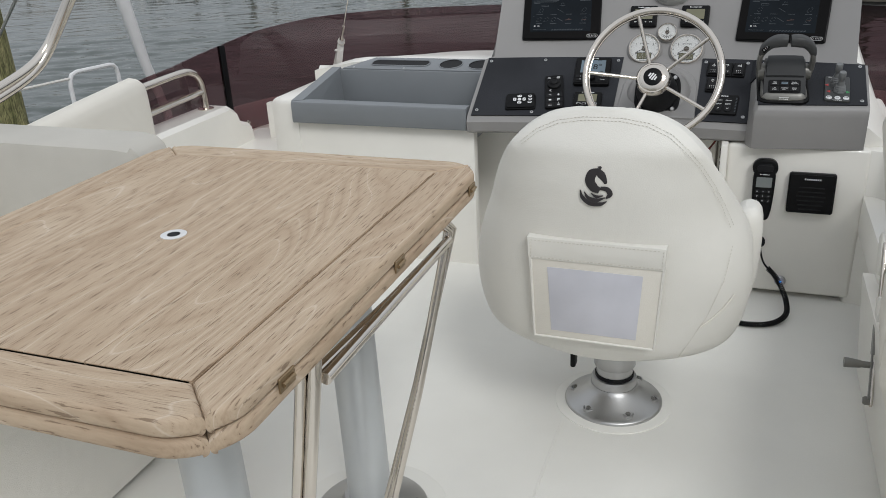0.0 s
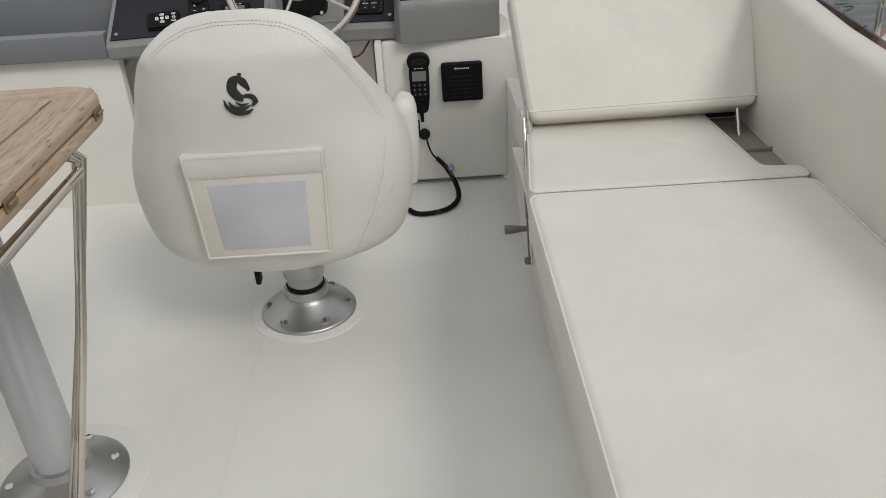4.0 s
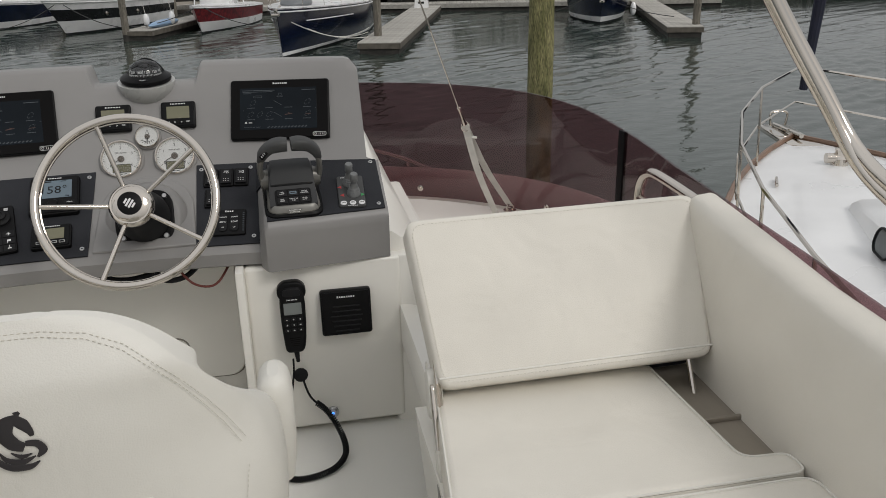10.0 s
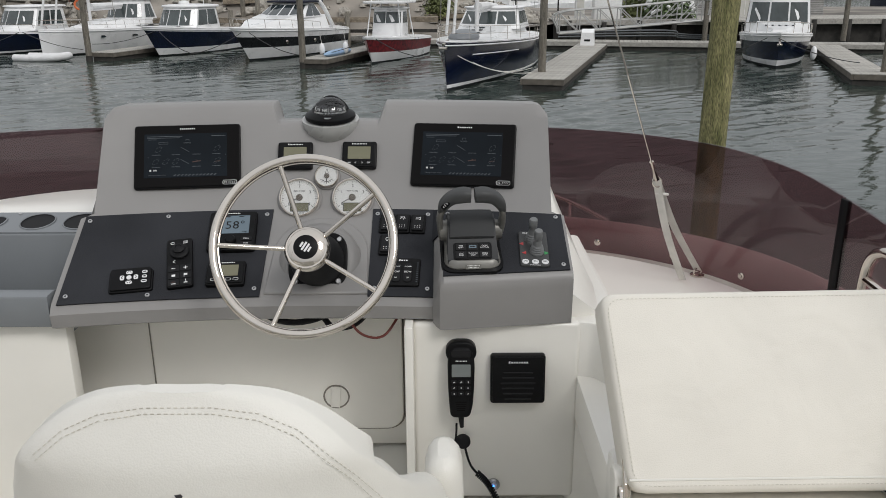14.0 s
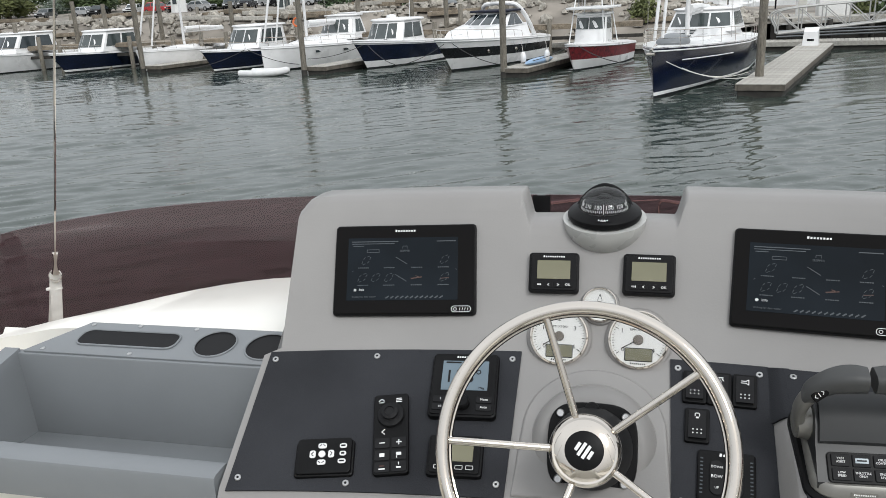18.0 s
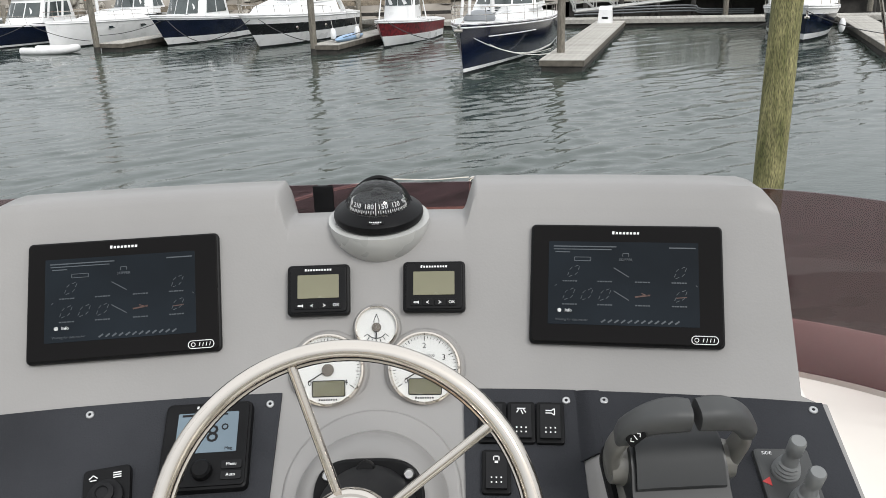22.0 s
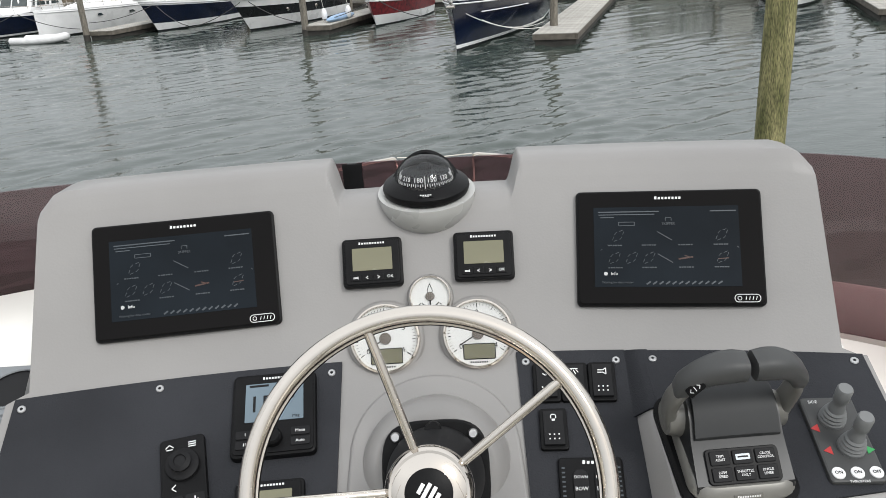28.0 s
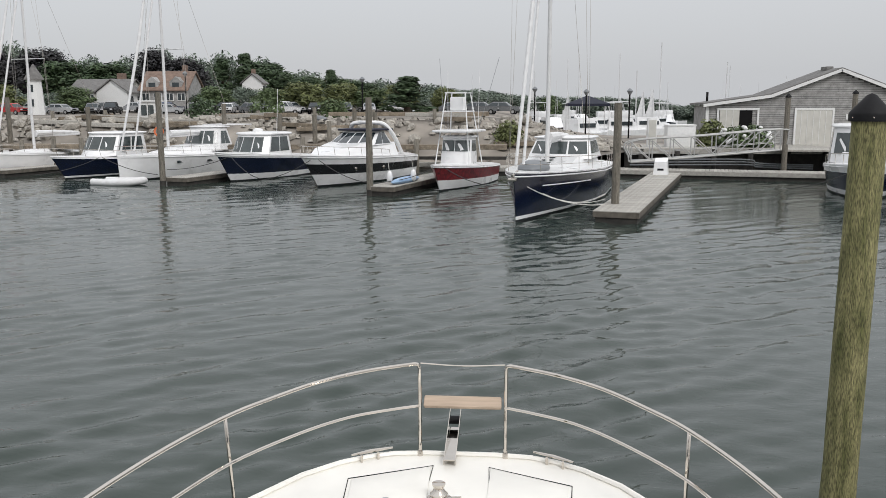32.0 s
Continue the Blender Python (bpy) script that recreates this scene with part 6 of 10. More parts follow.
# two sailing boats, one motor boat and one white cruiser farther to port
b_ = boat("white sailing boat moored stern to the shore", -34.5, 50.9, -16)
f_ = hull(b_, 12, 3.8, 1.5, 1.2, [(0.06, 1.0, HULL_W, "topside")], rake=0.3, trans=0.9)
bow_rail(b_, f_, 0.9, 0.55, 8, 0.014, True)
part("coachroof", loft([[(-0.8, 3.0, 1.4), (0.8, 3.0, 1.4), (0.6, 3.2, 1.5), (-0.6, 3.2, 1.5)], [(-1.2, 8.2, 1.25), (1.2, 8.2, 1.25), (0.95, 8.0, 1.85), (-0.95, 8.0, 1.85)]]), HULL_W, b_)
sail_rig(b_, 4.6, 1.5, 15, 1.5, 12, 1.4)
b_ = boat("navy blue hardtop motor boat with white deck", -42.0, 51.3, -16)
f_ = hull(b_, 10.5, 3.4, 1.5, 1.1, [(0.06, 0.16, HULL_W, "boot_stripe"), (0.16, 0.9, HULL_N, "topside"), (0.9, 1.0, HULL_W, "sheer")], rake=1.0)
bow_rail(b_, f_, 0.5, 0.5, 5)
house(b_, 3.0, 7.4, 1.25, 1.1, 1.35, 2.8, 0.8, 0.1, 3, roof=0.1)
b_ = boat("white motor cruiser moored beside the dock", -50.0, 51.0, -16)
f_ = hull(b_, 10.5, 3.6, 1.6, 1.2, [(0.06, 1.0, HULL_W, "topside")], rake=1.2)
bow_rail(b_, f_, 0.5, 0.5, 5)
house(b_, 3.4, 8.0, 1.3, 1.1, 1.45, 2.9, 1.0, 0.2, 3, glass=WIN)

fl_ = thing("flag", "red and white striped flag with a blue corner on a halyard", "flag", pose(-33.8, 52.0, 5.85, 0, 0, 8))
for q in range(7):
    part("stripe", loft([[(-0.62 + 0.155 * n_, 0.05 * math.sin(n_ * 0.9), 0.36 - 0.104 * q - 0.06 * n_ / 8), (-0.62 + 0.155 * n_, 0.05 * math.sin(n_ * 0.9), 0.262 - 0.104 * q - 0.06 * n_ / 8),
                          (-0.62 + 0.155 * n_, 0.012 + 0.05 * math.sin(n_ * 0.9), 0.262 - 0.104 * q - 0.06 * n_ / 8), (-0.62 + 0.155 * n_, 0.012 + 0.05 * math.sin(n_ * 0.9), 0.36 - 0.104 * q - 0.06 * n_ / 8)] for n_ in range(9)]), HULL_W if q % 2 else RED, fl_)
part("canton", box(0.5, 0.03, 0.40, (-0.36, 0.0, 0.15), 0.0), HULL_N, fl_)
part("halyard", rod((-0.64, 0.0, -4.0), (-0.64, 0.0, 1.2), 0.012, seg=5), STRAP, fl_)

# boat to starboard, bow on
b_ = boat("navy and white motor boat with striped cushions on the foredeck", 16.6, 38.8, -19)
f_ = hull(b_, 9.5, 3.7, 1.75, 1.3, [(0.06, 0.22, HULL_W, "lower_side"), (0.22, 0.76, HULL_N, "topside"), (0.76, 1.0, HULL_W, "upper_side")], rake=0.9, fine=2.6)
bow_rail(b_, f_, 0.55, 0.55, 6, 0.02)
part("foredeck_dome", loft([[(-0.4, 1.2, 1.7), (0.4, 1.2, 1.7), (0.3, 1.3, 1.85), (-0.3, 1.3, 1.85)], [(-1.3, 3.6, 1.6), (1.3, 3.6, 1.6), (1.05, 3.6, 2.15), (-1.05, 3.6, 2.15)]]), HULL_W, b_)
for k in range(9):
    part("cushion_stripe", box(0.10, 0.9, 0.05, (-0.64 + 0.16 * k, 2.7, 2.0), 0.01, 1, pose(0, 0, 0)), HULL_W if k % 2 else HULL_N, b_)
house(b_, 3.5, 7.2, 1.35, 1.2, 1.6, 3.35, 0.5, 0.1, 3, roof=0.14, lo=0.25, hi=0.85)
part("radar", lathe([(0.28, 3.5), (0.31, 3.58), (0.28, 3.72), (0.1, 3.76)], 20), HULL_W, b_, at=T(0.3, 4.6, 0))
part("anchor", join(rod((0, -0.1, 1.2), (0, 0.3, 1.45), 0.05), box(0.25, 0.1, 0.12, (0, -0.02, 1.2), 0.02)), STEEL, b_)
fd = thing("fender", "white fender hanging at the boat's side", "fender", group="fenders")
part("body", ball(0.16, (19.1, 40.6, WZ + 0.65), 12, 10, (1, 1, 2.2)), HULL_W, fd)

# grey inflatable dinghy
dg = thing("inflatable_dinghy", "white inflatable dinghy floating beside a dock", "dinghy", pose(-22.4, 46.0, WZ + 0.16, 0, 0, 75))
part("tube", tube(smooth_path([(-0.6, 1.6, 0), (-0.65, 0.2, 0), (-0.5, -1.0, 0.06), (0, -1.5, 0.14), (0.5, -1.0, 0.06), (0.65, 0.2, 0), (0.6, 1.6, 0)]), 0.21, 12), SAILC, dg)
part("floor", box(1.0, 2.4, 0.06, (0, 0.3, -0.06), 0.01), GUN, dg)

# mooring lines
ROPE = mat("dark_mooring_rope", (0.05, 0.05, 0.05), 0.8, var=0.1)


def mooring(p0, p1, sag, material, label):
    m_ = thing("mooring_line", label, "rope", group="mooring lines")
    a_, b_ = Vector(p0), Vector(p1)
    part("rope", tube([a_.lerp(b_, t) - Vector((0, 0, sag * 4 * t * (1 - t))) for t in steps(0, 1, 10)], 0.02, 6), material, m_)


for x0, y0, z0, x1, y1, z1 in ((-3.7, 42.3, 1.3, -6.7, 41.5, 0.6), (-3.2, 42.6, 1.3, -0.6, 41.0, 0.5), (-10.6, 43.8, 1.6, -13.4, 43.5, 0.5), (-10.2, 44.0, 1.6, -7.2, 41.6, 0.6),
                               (-16.5, 47.2, 1.5, -19.6, 45.9, 0.9), (-16.2, 47.3, 1.5, -13.8, 44.8, 0.5), (-24.1, 47.2, 1.5, -20.2, 46.0, 0.6), (-24.3, 47.2, 1.5, -28.0, 46.5, 0.5),
                               (16.6, 39.0, 1.5, 19.2, 36.0, 0.6), (16.2, 39.4, 1.5, 13.5, 40.5, 0.5)):
    mooring((x0, y0, WZ + z0), (x1, y1, WZ + z1), 0.18, ROPE, "dark mooring line from a bow to the dock")


# ---------------------------------------------------------------- instruments on the dash
def bars(parent, spots, material, z, name="print"):
    """Small printed strokes (x, y, width, height, turn) in one plane of a device: a few as parts of their own, many as one print."""
    if 1 < len(spots) <= 14 and name != "maker_mark":
        for spot in spots:
            mark = bars(parent, [spot], material, z, name)
        return mark
    verts, faces = [], []
    if name == "maker_mark":
        cut = []
        for x, y, w, h, a in spots:
            n = max(4, int(w / h * 1.15))
            for k in range(n):
                cut.append((x - w / 2 + w * (k + 0.5) / n, y + (0.0 if k else h * 0.08), w / n * 0.62, h * (0.62 if k else 0.8), a - 8))
        spots = cut
    for x, y, w, h, a in spots:
        c, s, k = math.cos(radians(a)), math.sin(radians(a)), len(verts)
        for zz in (z - 0.0002, z + 0.0003):
            for dx, dy in ((-w / 2, -h / 2), (w / 2, -h / 2), (w / 2, h / 2), (-w / 2, h / 2)):
                verts.append((x + dx * c - dy * s, y + dx * s + dy * c, zz))
        faces += [(k + 4, k + 5, k + 6, k + 7), (k, k + 1, k + 5, k + 4), (k + 1, k + 2, k + 6, k + 5), (k + 2, k + 3, k + 7, k + 6), (k + 3, k, k + 4, k + 7)]
    return part(name, from_data(verts, faces), material, parent, smooth=False)


def chart_plotter(x, v):
    w, h = 0.2575, 0.167
    d = thing("chart_plotter", "black touch-screen chart plotter in the dash, dim start screen", "display", on(upper, x, v), group="chart plotters")
    part("housing", plate(w, h, 0.011, 0.007, 0.003), PLASTIC, d)
    part("glass", plate(w - 0.006, h - 0.006, 0.0035, 0.006, 0.001), SCREEN, d, "glossy dark glass", T(0, 0, 0.0105))
    sc = part("picture", plate(0.2, 0.115, 0.0006, 0.001, 0.0002), SCREEN2, d, "dim blue-black screen picture", T(-0.004, 0.001, 0.0139))
    bars(d, [(0.0, h / 2 - 0.0125, 0.038, 0.0052, 0)], INK_W, 0.0142, "maker_mark")
    z = 0.0147
    sp = [(-0.055, 0.0515, 0.085, 0.0015, 0), (-0.058, 0.0475, 0.078, 0.0012, 0), (-0.085, 0.0435, 0.02, 0.0012, 0), (0.075, 0.051, 0.035, 0.0015, 0)]
    for bx, by in ((-0.058, 0.0365), (-0.058, 0.0315)):
        sp.append((bx, by, 0.022, 0.0008, 0))
    sp += [(-0.069, 0.034, 0.0008, 0.005, 0), (-0.047, 0.034, 0.0008, 0.005, 0)]
    sp += [(0.0, 0.0425, 0.008, 0.0008, 0), (0.004, 0.040, 0.0008, 0.004, 0), (-0.004, 0.040, 0.0008, 0.004, 0)]
    for row, y0 in enumerate((0.012, -0.020)):
        for cx in ((-0.07, 0.072) if row == 0 else (-0.076, -0.052, -0.028, 0.072)):
            boat_mark = [(cx + 0.012 * u * 0.62 - q * 0.0036 * (1 - u * u), y0 + 0.005 + 0.012 * u * 0.62 + q * 0.0036 * (1 - u * u), 0.005, 0.0007, 45 - q * u * 30) for u in (-0.75, 0.0, 0.75) for q in (-1, 1)]
            sp += boat_mark
        for cx in (-0.075, -0.028, 0.022, 0.07):
            sp += [(cx - 0.0085 + 0.0034 * k, y0 - 0.009, 0.0026, 0.0016, 0) for k in range(6)]
        sp += [(-0.006, y0 + 0.004, 0.024, 0.0011, -32)]
    sp += [(-0.094, -0.003, 0.003, 0.0008, 45), (0.093, -0.001, 0.003, 0.0008, -45)]
    bars(d, sp, INK, z)
    bars(d, [(0.022, -0.016, 0.020, 0.002, 8), (0.025, -0.014, 0.010, 0.0012, -20), (0.073, -0.017, 0.014, 0.0012, 5)], INK_R, z, "red_print")
    for k in range(12):
        bars(d, [(-0.030 + 0.0088 * k, -0.051, 0.0068, 0.0021, 35)], INK, z, "progress_mark")
    letters("SKIPPER", 0.0052, INK, d, T(0, 0.0335, z))
    letters("Info", 0.0062, INK_W, d, T(-0.0815, -0.0375, z), align="LEFT")
    letters("Waiting for data master", 0.0045, INK, d, T(-0.094, -0.050, z), align="LEFT")
    bars(d, [(-0.0885, -0.0375, 0.0042, 0.0042, 45), (-0.0885, -0.0375, 0.0042, 0.0042, 0)], INK_W, z, "info_dot")
    bt = part("button", tube([(px, py, 0.0146) for px, py in rounded(0.034, 0.0105, 0.005, 5)], 0.0006, 5, closed=True), INK_W, d, "outlined power slider", at=T(0.102, -h / 2 + 0.0105, 0))
    bars(bt, [(-0.002 + 0.0046 * k, 0, 0.0009, 0.0052, -14) for k in range(4)], INK_W, 0.0146)
    part("power_ring", torus(0.0026, 0.0005, 16, 5), INK_W, bt, at=T(-0.0105, 0, 0.0146))
    return d


chart_plotter(-0.345, 0.505)
chart_plotter(0.343, 0.505)


def engine_display(fun, x, k, w, h, label, low=False):
    d = thing("engine_display", label, "display", on(fun, x, k), group="engine displays")
    part("housing", plate(w, h, 0.014, 0.006, 0.003), PLASTIC, d)
    part("bezel", slab([(a, b) for a, b in rounded(w - 0.008, h - 0.008, 0.005)], 0.0138, 0.0165, 0.0012), PLASTIC, d)
    part("lcd", plate(w * 0.66, h * 0.46, 0.0008, 0.001, 0.0003), LCD, d, "olive lcd window", T(0, h * 0.06, 0.0165))
    bars(d, [(0, h * 0.385, w * 0.44, 0.0042, 0)], INK_W, 0.0167, "maker_mark")
    for j in range(4):
        bx = (-0.285 + 0.19 * j) * w
        part("button", plate(w * 0.17, h * 0.13, 0.0016, 0.0015, 0.0005), PLASTIC, d, at=T(bx, -h * 0.315, 0.0163))
        if low:
            part("button_frame", tube([(px, py, 0.0181) for px, py in rounded(w * 0.13, h * 0.09, 0.001, 2)], 0.0005, 4, closed=True), INK_W, d, at=T(bx, -h * 0.315, 0))
    if not low:
        letters("OK", h * 0.085, INK_W, d, T(0.285 * w, -h * 0.315, 0.0182))
        bars(d, [(-0.098 * w, -h * 0.305, 0.0045, 0.0008, 40), (-0.098 * w, -h * 0.325, 0.0045, 0.0008, -40), (0.097 * w, -h * 0.305, 0.0045, 0.0008, -40),
                 (0.097 * w, -h * 0.325, 0.0045, 0.0008, 40), (-0.285 * w, -h * 0.305, 0.006, 0.0008, 0), (-0.285 * w, -h * 0.325, 0.007, 0.0008, 0), (-0.245 * w, -h * 0.315, 0.0008, 0.004, 0)], INK_W, 0.0182)


engine_display(upper, -0.0795, 0.487, 0.0865, 0.0715, "small square black engine display with an olive lcd")
engine_display(upper, 0.0815, 0.490, 0.0865, 0.0715, "small square black engine display with an olive lcd")
engine_display(lower, -0.211, 0.255, 0.088, 0.069, "small black engine display with an olive lcd and four buttons", True)


def gauge(x, v, R, big, label):
    d = thing("gauge", label, "gauge", on(upper, x, v), group="dash gauges")
    part("bezel", lathe([(R, 0.0), (R * 1.0, 0.012), (R * 0.975, 0.0165), (R * 0.93, 0.0175), (R * 0.90, 0.0150), (R * 0.895, 0.006)], 56), STEEL, d, "polished ring")
    part("dial", lathe([(R * 0.91, 0.004), (R * 0.905, 0.0115), (0.001, 0.0115)], 48), DIAL, d, "white dial")
    part("hub", lathe([(R * (0.17 if big else 0.22), 0.0115), (R * (0.16 if big else 0.2), 0.015), (0.001, 0.0155)], 24), mat("brown_needle_hub", (0.12, 0.10, 0.08), 0.4, var=0.05) if "brown_needle_hub" not in MATS else MATS["brown_needle_hub"], d)
    z = 0.0118
    if big:
        sp = []
        for k in range(41):
            a = radians(215 - 250 * k / 40)
            ln = 0.12 if k % 10 == 0 else (0.09 if k % 5 == 0 else 0.06)
            sp.append((R * (0.86 - ln / 2) * math.cos(a), R * (0.86 - ln / 2) * math.sin(a), R * ln, R * (0.022 if k % 5 == 0 else 0.012), math.degrees(a)))
        bars(d, sp, RUBBER, z, "scale")
        for k in range(5):
            a = radians(215 - 250 * k / 40 * 10)
            letters(str(k), R * 0.22, RUBBER, d, T(R * 0.60 * math.cos(a), R * 0.60 * math.sin(a), z), depth=0.0002)
        letters("RPM X1000", R * 0.115, RUBBER, d, T(0, R * 0.33, z), depth=0.0002)
        part("lcd", plate(R * 0.86, R * 0.40, 0.0012, 0.001, 0.0003), LCD, d, "small lcd window", T(0.02 * R, -R * 0.50, 0.0113))
        part("lcd_frame", tube([(px, py, 0.0122) for px, py in rounded(R * 0.88, R * 0.42, 0.0015, 2)], 0.0007, 4, closed=True), RUBBER, d, at=T(0.02 * R, -R * 0.50, 0))
        bars(d, [(0, -R * 0.80, R * 0.52, R * 0.07, 0)], RUBBER, z, "maker_mark")
        bars(d, [(-R * 0.27, -R * 0.16, R * 0.58, R * 0.03, 31)], RUBBER, 0.0145, "needle")
    else:
        bars(d, [(R * 0.62 * math.cos(radians(a)), R * 0.62 * math.sin(radians(a)), R * 0.14, R * 0.035, a) for a in range(-145, -30, 18)], RUBBER, z, "scale")
        part("arc", tube([(R * 0.5 * math.cos(radians(a)), R * 0.5 * math.sin(radians(a)), z) for a in range(215, 326, 10)], 0.0007, 5), RUBBER, d)
        part("boat_mark", tube([(0, R * 0.62, z), (-R * 0.12, R * 0.3, z), (-R * 0.1, R * 0.1, z)], 0.0005, 4), RUBBER, d)
        part("boat_mark", tube([(0, R * 0.62, z), (R * 0.12, R * 0.3, z), (R * 0.1, R * 0.1, z)], 0.0005, 4), RUBBER, d)
        bars(d, [(0, -R * 0.28, R * 0.06, R * 0.5, 0)], RUBBER, 0.0145, "needle")
    part("glass", lathe([(R * 0.90, 0.0155), (R * 0.5, 0.0168), (0.001, 0.0172)], 36), GLASS, d, "clear gauge glass").visible_shadow = False
    part("shoulder", lathe([(R * 1.13, -0.004), (R * 1.12, 0.002), (R * 1.06, 0.005), (R * 0.99, 0.005)], 48), GREY, d)


gauge(-0.0655, 0.09, 0.050, True, "round white engine tachometer with a polished ring")
gauge(0.0662, 0.09, 0.050, True, "round white engine tachometer with a polished ring")
gauge(0.001, 0.292, 0.030, False, "small round white rudder gauge with a polished ring")

# autopilot head
d = thing("autopilot_display", "black autopilot display with a pale blue lcd showing 158 degrees", "display", on(lower, -0.2155, 0.712))
part("housing", plate(0.113, 0.121, 0.016, 0.008, 0.004), PLASTIC, d)
part("face", plate(0.106, 0.113, 0.003, 0.006, 0.001), PLASTIC, d, at=T(0, 0, 0.0155))
part("lcd", plate(0.078, 0.056, 0.001, 0.001, 0.0003), LCD_B, d, "pale blue lcd", T(0.001, 0.0155, 0.0182))
letters("158°", 0.034, RUBBER, d, T(-0.002, 0.012, 0.0194), depth=0.0002)
bars(d, [(-0.02, 0.04, 0.026, 0.003, 0), (0.02, 0.040, 0.012, 0.002, 0)], RUBBER, 0.0193)
letters("Mag", 0.006, RUBBER, d, T(0.030, -0.008, 0.0194), depth=0.0002)
bars(d, [(0, 0.051, 0.032, 0.0045, 0)], INK_W, 0.0187, "maker_mark")
part("knob", lathe([(0.013, 0.018), (0.0125, 0.028), (0.010, 0.031), (0.001, 0.031)], 28), PLASTIC, d, "round black knob", at=T(0.0, -0.037, 0))
for bx, by, tx in ((-0.036, -0.030, "1"), (-0.036, -0.044, "10"), (0.036, -0.030, "Menu"), (0.036, -0.044, "Auto")):
    b = part("button", plate(0.026, 0.0115, 0.0018, 0.0025, 0.0007), RUBBER, d, at=T(bx, by, 0.0183))
    letters(tx, 0.0058, INK_W, d, T(bx, by, 0.0203))

# keypad with joystick
d = thing("keypad", "tall black remote keypad with a round joystick knob", "keypad", on(lower, -0.3215, 0.385, 0, 6))
part("housing", plate(0.058, 0.142, 0.013, 0.006, 0.003), PLASTIC, d)
part("joystick", lathe([(0.0215, 0.0128), (0.021, 0.018), (0.016, 0.0205), (0.0135, 0.024), (0.0135, 0.028), (0.008, 0.031), (0.007, 0.029), (0.001, 0.029)], 32), RUBBER, d, at=T(0, 0.031, 0))
part("ring", torus(0.021, 0.0011, 28, 6), PLASTIC, d, at=T(0, 0.031, 0.0165))
for r_, by in enumerate((-0.018, -0.039, -0.059)):
    for bx in (-0.0135, 0.0135):
        part("button", plate(0.0245, 0.0175, 0.0018, 0.003, 0.0007), RUBBER, d, at=T(bx, by, 0.0127))
bars(d, [(-0.0135, -0.018, 0.009, 0.0016, 0), (0.0135, -0.018, 0.009, 0.0016, 0), (0.0135, -0.018, 0.0016, 0.009, 0), (-0.0135, -0.039, 0.008, 0.006, 0), (0.0135, -0.038, 0.008, 0.005, 0), (0.0102, -0.042, 0.001, 0.006, 0),
         (0.0135, -0.061, 0.008, 0.0025, 0), (0.0135, -0.0545, 0.0012, 0.005, 0), (-0.018, 0.059, 0.007, 0.0012, 40), (-0.013, 0.059, 0.007, 0.0012, -40), (-0.0155, 0.0545, 0.008, 0.0012, 0),
         (0.0135, 0.0605, 0.010, 0.0013, 0), (0.0135, 0.0575, 0.010, 0.0013, 0), (0.0135, 0.0545, 0.010, 0.0013, 0), (-0.012, 0.0035, 0.007, 0.0013, 40), (-0.012, -0.001, 0.007, 0.0013, -40)], INK_W, 0.0147)
bars(d, [(-0.0135, -0.0575, 0.008, 0.0018, 0)], INK_R, 0.0147, "red_print")
bars(d, [(-0.0135, -0.0625, 0.010, 0.002, 0)], INK_W, 0.0147)

# small remote in its cradle
d = thing("remote_control", "small black remote control with pale keys in a dash cradle", "remote control", on(lower, -0.4205, 0.222, 0, 3))
part("cradle", plate(0.096, 0.062, 0.010, 0.006, 0.003), PLASTIC, d)
part("body", plate(0.089, 0.060, 0.006, 0.006, 0.002), PLASTIC, d, at=T(0, 0.002, 0.0095))
for bx, by, w, h in ((-0.003, 0.018, 0.014, 0.009), (-0.003, -0.010, 0.014, 0.009), (-0.018, 0.004, 0.010, 0.013), (0.012, 0.004, 0.010, 0.013), (0.031, 0.017, 0.012, 0.008), (0.031, 0.004, 0.011, 0.008), (0.030, -0.009, 0.013, 0.008)):
    part("key", plate(w, h, 0.0022, 0.0035, 0.0008), INK_W, d, "pale rubber key", at=T(bx, by, 0.0153))
part("key", lathe([(0.0058, 0.0153), (0.0055, 0.0175), (0.001, 0.0178)], 20), INK_W, d, "pale round key", at=T(-0.003, 0.004, 0))
bars(d, [(-0.003 + 0.003 * s, 0.018 + 0.0005, 0.005, 0.0011, -40 * s) for s in (-1, 1)] + [(-0.003 + 0.003 * s, -0.010, 0.005, 0.0011, 40 * s) for s in (-1, 1)]
     + [(-0.018, 0.004 + 0.002 * s, 0.005, 0.0011, 45 * s) for s in (-1, 1)] + [(0.012, 0.004 + 0.002 * s, 0.005, 0.0011, -45 * s) for s in (-1, 1)]
     + [(0.031, 0.017, 0.007, 0.0025, 0), (0.031, 0.004, 0.005, 0.003, 0), (0.030, -0.009, 0.008, 0.0025, 0)], RUBBER, 0.0178)

